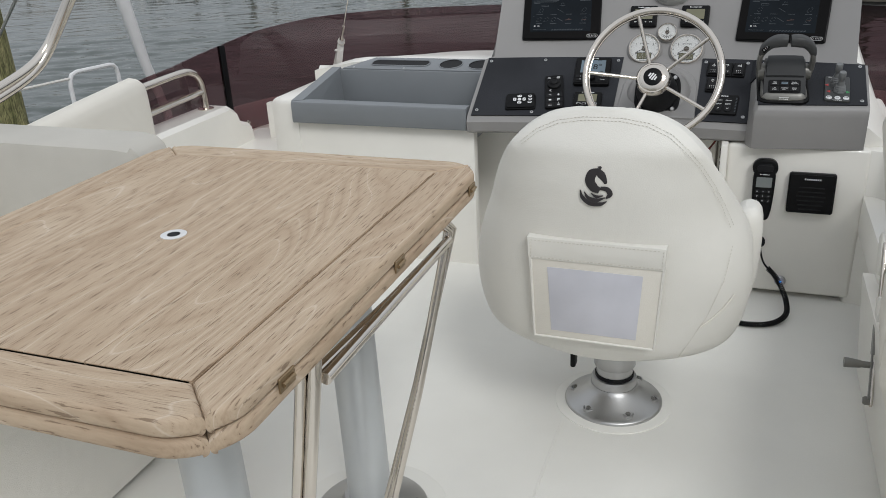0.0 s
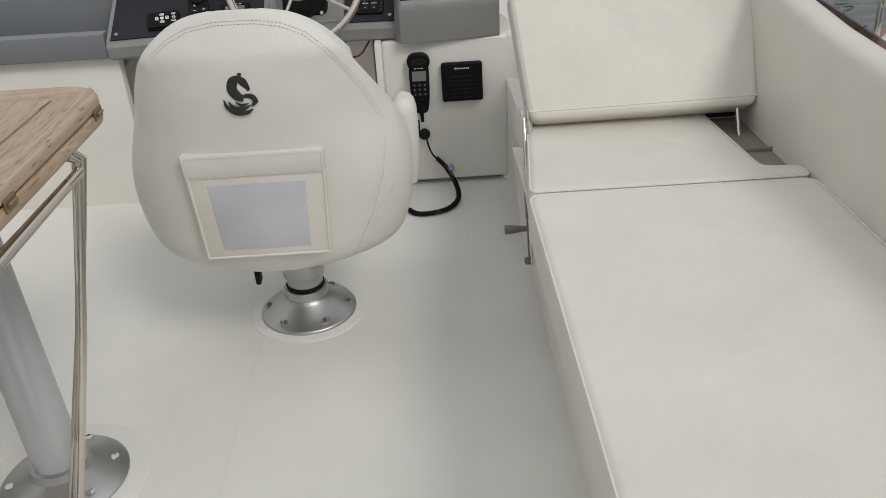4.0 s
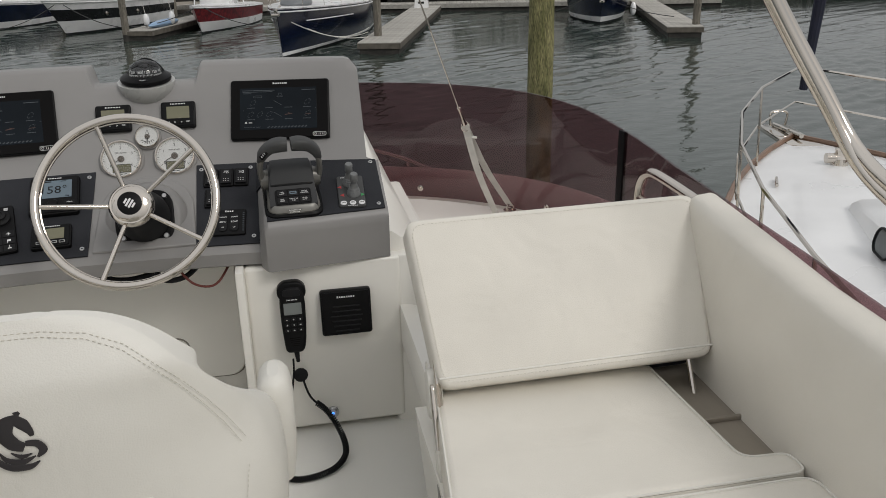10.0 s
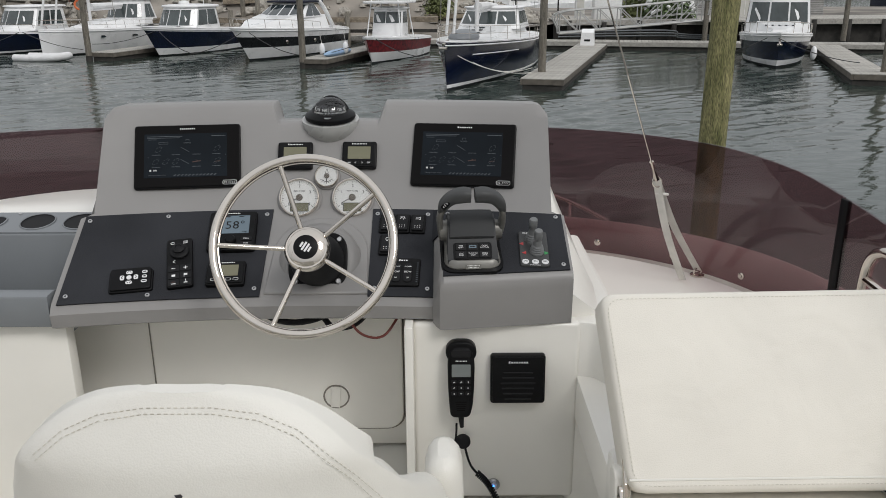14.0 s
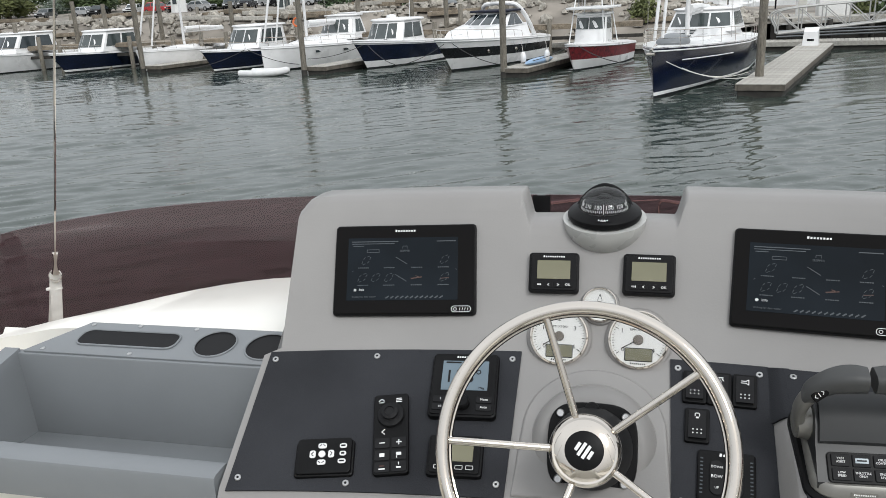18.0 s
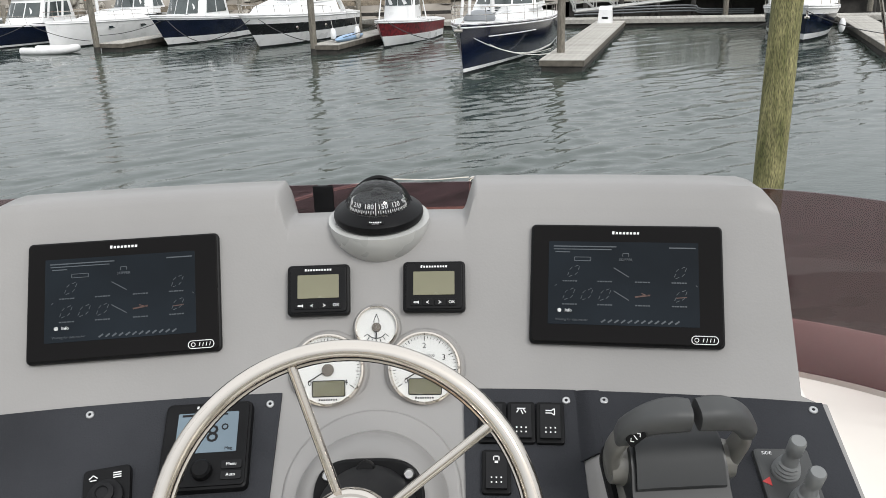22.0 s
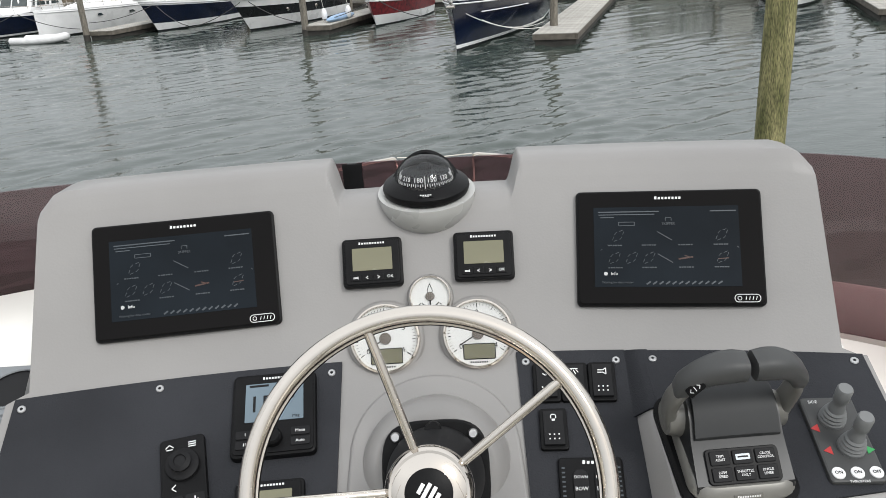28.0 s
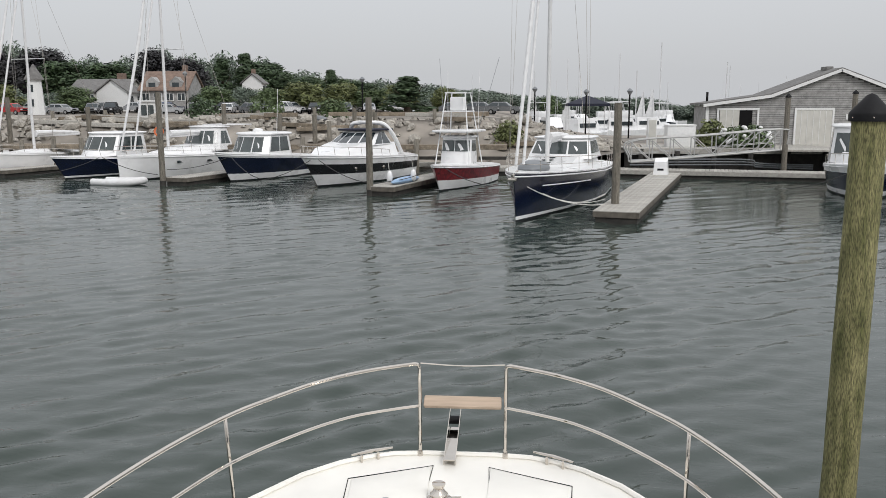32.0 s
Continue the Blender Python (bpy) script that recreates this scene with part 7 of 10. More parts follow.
# rocker switches
SYMBOLS = ([(0, 0.014, 0.0012, 0.010, 0), (0, 0.0165, 0.006, 0.0012, 0), (-0.003, 0.0098, 0.005, 0.0012, -35), (0.003, 0.0098, 0.005, 0.0012, 35)],
           [(0, 0.0175, 0.011, 0.0013, 0), (-0.0045, 0.014, 0.0055, 0.0012, 55), (0.0045, 0.014, 0.0055, 0.0012, -55), (0.001, 0.0125, 0.0012, 0.007, 25)],
           [(-0.002, 0.015, 0.008, 0.0013, 0), (-0.002, 0.0115, 0.008, 0.0013, 0), (0.0035, 0.0165, 0.005, 0.0012, 35), (0.0035, 0.010, 0.005, 0.0012, -35), (0.0055, 0.0133, 0.0012, 0.009, 0)],
           [(0, 0.0185, 0.005, 0.0012, 0), (-0.0033, 0.0155, 0.0012, 0.005, 0), (0.0033, 0.0155, 0.0012, 0.005, 0), (0, 0.0110, 0.0042, 0.0028, 0)])
for (x, w), symbol in zip(((0.155, 0.80), (0.1925, 0.80), (0.230, 0.80), (0.157, 0.555)), SYMBOLS):
    d = thing("rocker_switch", "black rocker switch with white dots on the dash", "switch", on(lower, x, w), group="rocker switches")
    part("frame", plate(0.0365, 0.058, 0.010, 0.004, 0.002), PLASTIC, d)
    part("rocker", loft([[(-0.013, -0.024, 0.0095), (0.013, -0.024, 0.0095), (0.013, -0.024, 0.015), (-0.013, -0.024, 0.015)], [(-0.013, 0.0, 0.0095), (0.013, 0.0, 0.0095), (0.013, 0.0, 0.0115), (-0.013, 0.0, 0.0115)],
                         [(-0.013, 0.024, 0.0095), (0.013, 0.024, 0.0095), (0.013, 0.024, 0.0125), (-0.013, 0.024, 0.0125)]]), RUBBER, d)
    bars(d, [(-0.006 + 0.006 * i, -0.010 - 0.006 * j, 0.0018, 0.0018, 0) for i in range(3) for j in range(2)], INK_W, 0.0146)
    for stroke_ in symbol:
        bars(d, [stroke_], INK_W, 0.0128, "symbol_stroke")

# trim tab pad
d = thing("trim_tab_control", "black trim tab control pad with two oval keys", "control pad", on(lower, 0.196, 0.268))
part("housing", plate(0.082, 0.080, 0.010, 0.006, 0.003), PLASTIC, d)
for sx in (-1, 1):
    part("oval_key", slab(rounded(0.020, 0.054, 0.0098), 0.0098, 0.0125, 0.001), RUBBER, d, at=T(0.0135 * sx, -0.004, 0))
    letters("DOWN", 0.005, INK_W, d, T(0.0135 * sx, 0.012, 0.0127))
    letters("BOW", 0.0068, INK_W, d, T(0.0135 * sx, -0.003, 0.0127))
    letters("UP", 0.005, INK_W, d, T(0.0135 * sx, -0.020, 0.0127))
    bars(d, [(0.035 * sx, 0.025 - 0.006 * k, 0.004, 0.002, 0) for k in range(10)], INK, 0.0102)
bars(d, [(0, 0.032, 0.022, 0.006, 0)], INK_W, 0.0102, "maker_mark")

# throttle head
m0 = on(block, 0.353, 0.34) @ Matrix.Diagonal((0.92, 0.95, 1.0, 1))
thr = thing("throttle_control", "black and pewter twin-lever engine throttle with six keys", "throttle", m0)
rings = []
for z, w, y0, y1 in ((0.0, 0.150, -0.082, 0.097), (0.008, 0.150, -0.082, 0.097), (0.013, 0.142, -0.077, 0.093)):
    rings.append([(x, (y0 + y1) / 2 + y, z) for x, y in rounded(w, y1 - y0, 0.03, 5)])
part("base", loft(rings), PLASTIC, thr)
# pewter skirt: splayed towards the front corners
rings = []
for z, w, y0, y1, r in ((0.008, 0.134, -0.0765, 0.088, 0.028), (0.016, 0.136, -0.0790, 0.088, 0.028), (0.025, 0.131, -0.0745, 0.086, 0.026), (0.029, 0.124, -0.0680, 0.084, 0.024)):
    rings.append([(x * (1 - 0.10 * max(0, y) / 0.08), (y0 + y1) / 2 + y, z) for x, y in rounded(w, y1 - y0, r, 5)])
part("skirt", loft(rings), PEWTER, thr, "pewter skirt round the body")
side_prof = [(-0.070, 0.022), (-0.0665, 0.031), (-0.018, 0.058), (0.000, 0.076), (0.018, 0.086), (0.036, 0.089), (0.056, 0.082), (0.070, 0.066), (0.080, 0.04), (0.080, 0.020)]
part("body", loft([[(x * (1.0 - 0.07 * max(0, z - 0.03) / 0.06), y * (1 if abs(x) < 0.054 else 0.97), z * (1 if abs(x) < 0.054 else 0.93)) for y, z in side_prof] for x in (-0.061, -0.054, 0.054, 0.061)]), DARKBODY, thr, "satin black domed body")
rings = []
for y, z, w_ in ((-0.0185, 0.0596, 0.0540), (0.0, 0.0778, 0.0530), (0.018, 0.0878, 0.0520), (0.036, 0.0908, 0.051), (0.055, 0.0846, 0.050)):
    rings.append([(-w_, y, z - 0.004), (w_, y, z - 0.004), (w_, y, z), (w_ * 0.5, y, z + 0.0012), (-w_ * 0.5, y, z + 0.0012), (-w_, y, z)])
part("top_panel", loft(rings), DARKTOP, thr, "charcoal soft-touch top panel")
kp = frame_of((0, -0.0465, 0.0395), (1, 0, 0), Vector((0, -0.028, 0.05)).normalized())
part("key_plate", plate(0.092, 0.042, 0.002, 0.006, 0.0008), PLASTIC, thr, at=kp)
names = (("TRIM\nASSIST", "STATION", "CRUISE\nCONTROL"), ("LOW\nSPEED", "THROTTLE\nONLY", "SINGLE\nLEVER"))
for r_ in range(2):
    for c2 in range(3):
        kx, ky = -0.0285 + 0.0285 * c2, 0.0095 - 0.0190 * r_
        part("key", plate(0.0250, 0.0165, 0.0024, 0.002, 0.0008), RUBBER, thr, at=kp @ T(kx, ky, 0.0018))
        if (r_, c2) == (0, 1):
            bars(part("key_face", plate(0.018, 0.007, 0.0004, 0.0008, 0.0001), LCD_B, thr, at=kp @ T(kx, ky, 0.0042)), [(0, 0, 0.013, 0.0018, 0)], RUBBER, 0.0006)
        else:
            letters(names[r_][c2], 0.0043, INK_W, thr, kp @ T(kx, ky, 0.0044), depth=0.0002)
bars(part("badge", plate(0.036, 0.011, 0.001, 0.001, 0.0003), PEWTER, thr, at=frame_of((0, -0.0775, 0.0190), (1, 0, 0), (0, -1, 0.45))), [(0, 0.0025, 0.030, 0.0034, 0), (0, -0.0020, 0.025, 0.0034, 0)], DIAL, 0.0012, "maker_mark")


def blade(points, sizes, soft=0.45):
    """A bar of rounded oblong section along a path in the plane of the levers; sizes are (depth, thickness)."""
    pts, rings = smooth_path(points, 6), []
    n = len(pts)
    for i, p in enumerate(pts):
        t = (pts[min(n - 1, i + 1)] - pts[max(0, i - 1)]).normalized()
        dy = Vector((0, 1, 0))
        dy = (dy - t * dy.dot(t)).normalized()
        ov = t.cross(dy)
        f = i / (n - 1) * (len(sizes) - 1)
        k = min(int(f), len(sizes) - 2)
        w, h = (sizes[k][q] + (sizes[k + 1][q] - sizes[k][q]) * (f - k) for q in (0, 1))
        rings.append([p + dy * a + ov * b for a, b in rounded(w, h, min(w, h) * soft, 4)])
    return loft(rings)


for s in (-1, 1):
    part("pivot", rod((s * 0.050, 0.030, 0.046), (s * 0.078, 0.028, 0.046), 0.028, 0.021, 28), PEWTER, thr, "pewter lever pivot")
    part("lever", blade([(s * 0.071, 0.030, 0.040), (s * 0.0765, 0.024, 0.075), (s * 0.0735, 0.014, 0.108), (s * 0.060, 0.008, 0.134)], [(0.036, 0.016), (0.030, 0.015), (0.028, 0.014), (0.026, 0.014)]), PEWTER, thr, "pewter throttle lever")
    part("grip", blade([(s * 0.0745, 0.013, 0.112), (s * 0.066, 0.008, 0.132), (s * 0.048, 0.004, 0.150), (s * 0.026, 0.002, 0.157), (s * 0.0045, 0.001, 0.157)], [(0.024, 0.016), (0.030, 0.023), (0.031, 0.026), (0.033, 0.028), (0.036, 0.031), (0.036, 0.031), (0.033, 0.028)], 0.36), LEVER, thr, "soft dark grey grip")
tb_ = part("trim_button", plate(0.024, 0.013, 0.003, 0.003, 0.001), PLASTIC, thr, "trim rocker in the grip", at=frame_of((-0.0640, -0.0085, 0.1375), (0.62, 0, 0.75), (-0.50, -0.75, 0.42)))
bars(tb_, [(-0.006, 0.0012, 0.004, 0.0009, 40), (-0.006, -0.0012, 0.004, 0.0009, -40), (0.006, 0.0012, 0.004, 0.0009, -40), (0.006, -0.0012, 0.004, 0.0009, 40), (0, 0, 0.001, 0.006, 0)], INK_W, 0.0032)

# twin joysticks of the thrusters
d = thing("thruster_control", "grey thruster control panel with two rubber joysticks", "joystick", on(block, 0.497, 0.36, 0, -3))
part("housing", plate(0.066, 0.122, 0.010, 0.006, 0.003), LEVER, d)
for jx, jy in ((0.006, -0.014), (-0.003, 0.027)):
    part("joystick", lathe([(0.0205, 0.009), (0.0205, 0.014), (0.0185, 0.0165), (0.0195, 0.019), (0.0170, 0.022), (0.0178, 0.0245), (0.0150, 0.0275), (0.0155, 0.030), (0.0125, 0.033), (0.0115, 0.040), (0.0095, 0.046), (0.0095, 0.050), (0.0118, 0.054), (0.0120, 0.074), (0.0100, 0.077), (0.001, 0.077)], 24), JOY, d, "ribbed grey rubber joystick", at=T(jx, jy, 0.001) @ Matrix.Diagonal((0.80, 0.80, 0.92, 1)))
for bx, tx in ((-0.021, "ON"), (0.001, "ON"), (0.023, "OFF")):
    part("button", lathe([(0.0080, 0.0098), (0.0076, 0.0115), (0.001, 0.0118)], 22), INK_W, d, "round white button", at=T(bx, -0.049, 0))
    letters(tx, 0.0058, RUBBER, d, T(bx, -0.049, 0.0121), depth=0.0002)
letters("THRUSTERS", 0.0045, INK_W, d, T(0.0, -0.0605, 0.0104), depth=0.0002)
letters("SIDE", 0.006, INK_W, d, T(-0.018, 0.053, 0.0104), depth=0.0002)
for ax, ay, s, m_ in ((-0.022, -0.018, -1, RED), (0.027, -0.018, 1, GREEN), (-0.027, 0.014, -1, RED)):
    part("arrow", slab([(s * 0.006, 0), (-s * 0.004, 0.006), (-s * 0.004, -0.006)][::s], 0.0098, 0.0106, 0), m_, d, at=T(ax, ay, 0), smooth=False)

# compass on its bracket
cm = thing("compass", "black dome compass with a white numbered card on the dash", "compass", T(0.003, 0.452, 0.947))
part("bracket", loft([[(0.066 * k * math.cos(a), 0.066 * k * math.sin(a) * 0.95, z) for a in (2 * math.pi * j / 40 for j in range(40))]
                      for k, z in ((1.10, 0.004), (1.10, -0.006), (1.04, -0.020), (0.92, -0.034), (0.75, -0.046), (0.55, -0.054), (0.25, -0.059))]), mat("pale_grey_bracket", (0.40, 0.40, 0.385), 0.25, var=0.03, scale=6), cm, "pale grey half-round bracket", at=pose(0, 0, 0, 10, 0, 0))
lean = pose(0, 0, 0, 15, 0, 0)
flat = pose(0, 0, 0.0115, 8, 0, 0) @ Matrix.Diagonal((0.96, 0.96, 1, 1))
part("ring", lathe([(0.061, -0.008), (0.0655, -0.006), (0.0672, -0.001), (0.0662, 0.004), (0.0640, 0.006), (0.0500, 0.0130), (0.0478, 0.0140), (0.0458, 0.0136), (0.0448, 0.010), (0.042, 0.002), (0.001, 0.0)], 56), PLASTIC, cm, "black flared ring", at=flat)
rings = []
for a in steps(8, 172, 20):
    top_e = 4 + 40 * max(0.0, math.sin(radians(a))) ** 2.0
    arc = [(0.0458, e) for e in steps(-6, top_e, 6)] + [(0.0475 + 0.0030 * (1 - k / 6), e) for k, e in enumerate(steps(top_e - 2, -6, 6))]
    rings.append([(r * math.cos(radians(e)) * math.cos(radians(a)), r * math.cos(radians(e)) * math.sin(radians(a)), 0.0145 + r * math.sin(radians(e))) for r, e in arc])
part("hood", loft(rings), PLASTIC, cm, "black hood over the back of the dome", at=lean @ T(0, 0, 0.004))
part("card", lathe([(0.0398, 0.003), (0.0400, 0.007), (0.0350, 0.0205), (0.027, 0.0235), (0.018, 0.0250), (0.001, 0.0255)], 40), RUBBER, cm, "black compass card", at=T(0, 0, 0.0135))
for k in range(72):
    a = radians(5 * k)
    nn = Vector((math.cos(a), math.sin(a), 0.37)).normalized()
    far_ = Vector((0.0402 * math.cos(a), 0.0402 * math.sin(a), 0.0225 + (0.0006 if k % 2 else 0.0)))
    n_ = round(165 - (5 * k - 270)) % 360
    part("tick", box(0.0009, 0.0030 if k % 2 else 0.0046, 0.0006, (0, 0, 0), 0, 1), INK_W, cm, at=frame_of(far_, (-math.sin(a), math.cos(a), 0), nn), smooth=False)
    if n_ % 30 == 0:
        letters(str(n_), 0.0100, INK_W, cm, frame_of(Vector((0.0379 * math.cos(a), 0.0379 * math.sin(a), 0.0300)), (-math.sin(a), math.cos(a), 0), nn), depth=0.0002)
part("card_dome", lathe([(0.012, 0.025), (0.011, 0.030), (0.006, 0.034), (0.001, 0.0345)], 24), RUBBER, cm, "black pivot of the card", at=T(0, 0, 0.0125))
part("lubber_line", rod((0, -0.0418, 0.019), (0, -0.038, 0.036), 0.0006, seg=6), INK_W, cm)
part("dome", lathe([(0.0440, 0.018), (0.0438, 0.026), (0.0412, 0.0365), (0.0358, 0.0452), (0.028, 0.0515), (0.018, 0.0558), (0.008, 0.0578), (0.0005, 0.0583)], 44), GLASS_D, cm, "clear glass dome", at=lean).visible_shadow = False
mk = frame_of((0, -0.0585, 0.0092), (1, 0, 0), (0, -0.45, 0.89))
bars(part("badge", plate(0.024, 0.006, 0.0006, 0.001, 0.0002), PLASTIC, cm, at=flat @ mk), [(0, 0.0006, 0.018, 0.0026, 0), (0, -0.0022, 0.010, 0.0012, 0)], INK_W, 0.0008, "maker_mark")

# radio handset, speaker and light on the console front
hm = frame_of((0.330, 0.066, 0.410), (1, 0, 0), (0, -1, 0.10))
hs = thing("radio_handset", "black radio handset with a grey screen in its cradle", "handset", hm)
outl = [(-0.024, -0.085), (0.020, -0.085), (0.027, -0.055), (0.030, -0.01), (0.031, 0.045), (0.028, 0.072), (0.018, 0.086), (-0.018, 0.086), (-0.028, 0.072), (-0.031, 0.045), (-0.030, -0.01), (-0.027, -0.055)]
part("cradle", slab(dense([(x * 0.75, y * 0.95) for x, y in outl], 0.01), 0, 0.014, 0.003), PLASTIC, hs)
part("body", slab(dense(outl, 0.012), 0.013, 0.040, 0.007, 3), PLASTIC, hs)
part("cap", slab(rounded(0.070, 0.052, 0.025, 6), 0.004, 0.036, 0.006, 3), PLASTIC, hs, "rounded black earpiece cap", at=T(0, 0.072, 0))
part("ear", slab(rounded(0.044, 0.018, 0.007), 0.039, 0.0425, 0.001), RUBBER, hs, at=T(0, 0.072, 0))
part("screen", plate(0.043, 0.030, 0.001, 0.002, 0.0003), mat("grey_lcd", (0.17, 0.185, 0.18), 0.25, var=0.05), hs, "grey lcd", T(0, 0.031, 0.0398))
bars(hs, [(0, 0.054, 0.026, 0.0035, 0)], INK_W, 0.0402, "maker_mark")
for r_ in range(3):
    for c2 in range(3):
        kx, ky = -0.016 + 0.016 * c2, 0.004 - 0.014 * r_
        part("key", plate(0.0125, 0.0095, 0.0022, 0.003, 0.0008), RUBBER, hs, at=T(kx, ky, 0.0395))
        bars(hs, [(kx, ky, 0.004, 0.0016, (0, 45, 90)[(r_ + c2) % 3])], INK_W, 0.0418)
bars(hs, [(0, -0.045 - 0.005 * k, 0.026 - 0.002 * k, 0.0016, 0) for k in range(5)], SCREEN, 0.0402, "grille")
part("strain_relief", tube([(0.0, -0.084, 0.022), (0.002, -0.115, 0.022)], 0.006, 10, radii=[0.007, 0.0045]), RUBBER, hs)
part("cable_clip", lathe([(0.018, 0), (0.018, 0.006), (0.010, 0.010), (0.001, 0.010)], 24), RUBBER, hs, "round black cable outlet", at=T(0.005, -0.160, 0.0))
coil = [(0.32, 0.045, 0.30), (0.318, 0.045, 0.26), (0.305, 0.03, 0.19), (0.285, -0.01, 0.11), (0.268, -0.065, 0.062), (0.29, -0.10, 0.048), (0.345, -0.105, 0.047), (0.40, -0.085, 0.052), (0.430, -0.05, 0.068), (0.425, -0.01, 0.10), (0.395, 0.03, 0.145), (0.355, 0.045, 0.185), (0.336, 0.055, 0.248)]
path = smooth_path(coil, 14)
part("cable", tube(path[:70], 0.0028, 6), RUBBER, hs, "thin black cable", at=hm.inverted())
verts = []
run = path[62:150]
total = len(run)
hel = []
for i in range(total - 1):
    a_, b_ = run[i], run[i + 1]
    t_ = (b_ - a_).normalized()
    s1 = t_.cross(Vector((0, 0.3, 1))).normalized()
    s2 = t_.cross(s1)
    for k in range(6):
        f = k / 6
        ph = 2 * math.pi * (i + f) * 0.85
        hel.append(a_.lerp(b_, f) + (s1 * math.cos(ph) + s2 * math.sin(ph)) * 0.0065)
part("coiled_cable", tube(hel, 0.0023, 5), RUBBER, hs, "coiled black cable", at=hm.inverted())
part("cable", tube(path[148:], 0.0028, 6), RUBBER, hs, at=hm.inverted())

spk = thing("loudspeaker", "square black loudspeaker on the console front", "loudspeaker", frame_of((0.461, 0.066, 0.412), (1, 0, 0), (0, -1, 0.06)))
part("housing", plate(0.126, 0.120, 0.020, 0.007, 0.004), PLASTIC, spk)
part("front", plate(0.118, 0.112, 0.003, 0.006, 0.001), PLASTIC, spk, at=T(0, 0, 0.0195))
for k in range(6):
    part("louvre", box(0.080 - 0.006 * abs(k - 2), 0.004, 0.004, (0, 0.018 - 0.013 * k, 0.0225), 0.0015, 1), RUBBER, spk)
bars(spk, [(0, 0.043, 0.046, 0.0065, 0)], INK_W, 0.0226, "maker_mark")
led = thing("courtesy_light", "small round blue courtesy light on the console", "light", frame_of((0.409, 0.0665, 0.120), (1, 0, 0), (0, -1, 0)))
part("ring", lathe([(0.0165, 0), (0.0165, 0.004), (0.0125, 0.007), (0.010, 0.005)], 24), ALU, led)
part("lens", lathe([(0.0115, 0.003), (0.009, 0.007), (0.001, 0.0085)], 20), CLEAR, led)
part("lamp", lathe([(0.0042, 0.006), (0.003, 0.0095), (0.001, 0.0098)], 14), LED, led, "blue led")
for sx, sz in ((0.592, 0.42), (0.592, 0.30)):
    solid("snap_button", lathe([(0.006, 0), (0.006, 0.003), (0.001, 0.005)], 14), INK_W, "small white snap button on the console side", "snap", frame_of((sx + 0.012, 0.098, sz), (1, 0, 0), (0, -1, 0)), group="snap buttons")

# stay straps with clips, both sides
for side in (1, -1):
    cx = (lambda x: x) if side > 0 else (lambda x: -0.41 - x)
    st = thing("bimini_strap", "white webbing strap with a steel clip and wire stay", "strap", group="bimini straps")
    top, eye_, tail = (0.898, 0.622, 0.745), (1.080, 0.742, 0.428), (1.020, 0.690, 0.415)
    for end, w_ in ((eye_, 0.0), (tail, 0.0)):
        a_, b_ = Vector((cx(top[0]), top[1], top[2])), Vector((cx(end[0]), end[1], end[2]))
        mid = a_.lerp(b_, 0.5) + Vector((-0.012 * side, -0.01, 0))
        sd = Vector((0.75 * side, -0.65, 0.1)).normalized() * 0.0125
        rings = []
        for q in smooth_path([a_, mid, b_], 6):
            rings.append([q + sd, q + Vector((0, 0.0015, 0.001)) + sd, q + Vector((0, 0.0015, 0.001)) - sd, q - sd])
        part("webbing", loft(rings), STRAP, st)
    a_ = Vector((cx(top[0]), top[1], top[2]))
    part("buckle", box(0.036, 0.008, 0.022, (0, 0, 0), 0.003, 2, frame_of(a_ + Vector((0.022 * side, 0.012, -0.045)), (0.7 * side, -0.6, 0.1), (-0.4 * side, -0.6, 0.2))), STRAP, st)
    d_ = Vector((-0.349 * side, -0.189, 0.918))
    part("clip", tube([a_, a_ + d_ * 0.03, a_ + d_ * 0.06], 0.006, 8, radii=[0.009, 0.004, 0.007]), STEEL, st, "steel snap clip")
    part("clip_ring", torus(0.014, 0.0028, 20, 6), STEEL, st, at=frame_of(a_ - d_ * 0.008, (1, 0, 0), (0.3, -1, 0.2)))
    part("wire", rod(a_ + d_ * 0.05, a_ + d_ * (1.9 if side > 0 else 1.6), 0.0025, seg=6), STEEL, st, "thin wire stay")
    ey = Vector((cx(eye_[0]), eye_[1], 0.411))
    part("eye", torus(0.013, 0.004, 20, 8), STEEL, st, at=frame_of(ey + Vector((0, 0, 0.013)), (1, 0, 0), (0.4, -1, 0)))
    part("eye_plate", lathe([(0.022, 0), (0.022, 0.004), (0.001, 0.006)], 20), STEEL, st, at=T(ey.x, ey.y, 0.411))

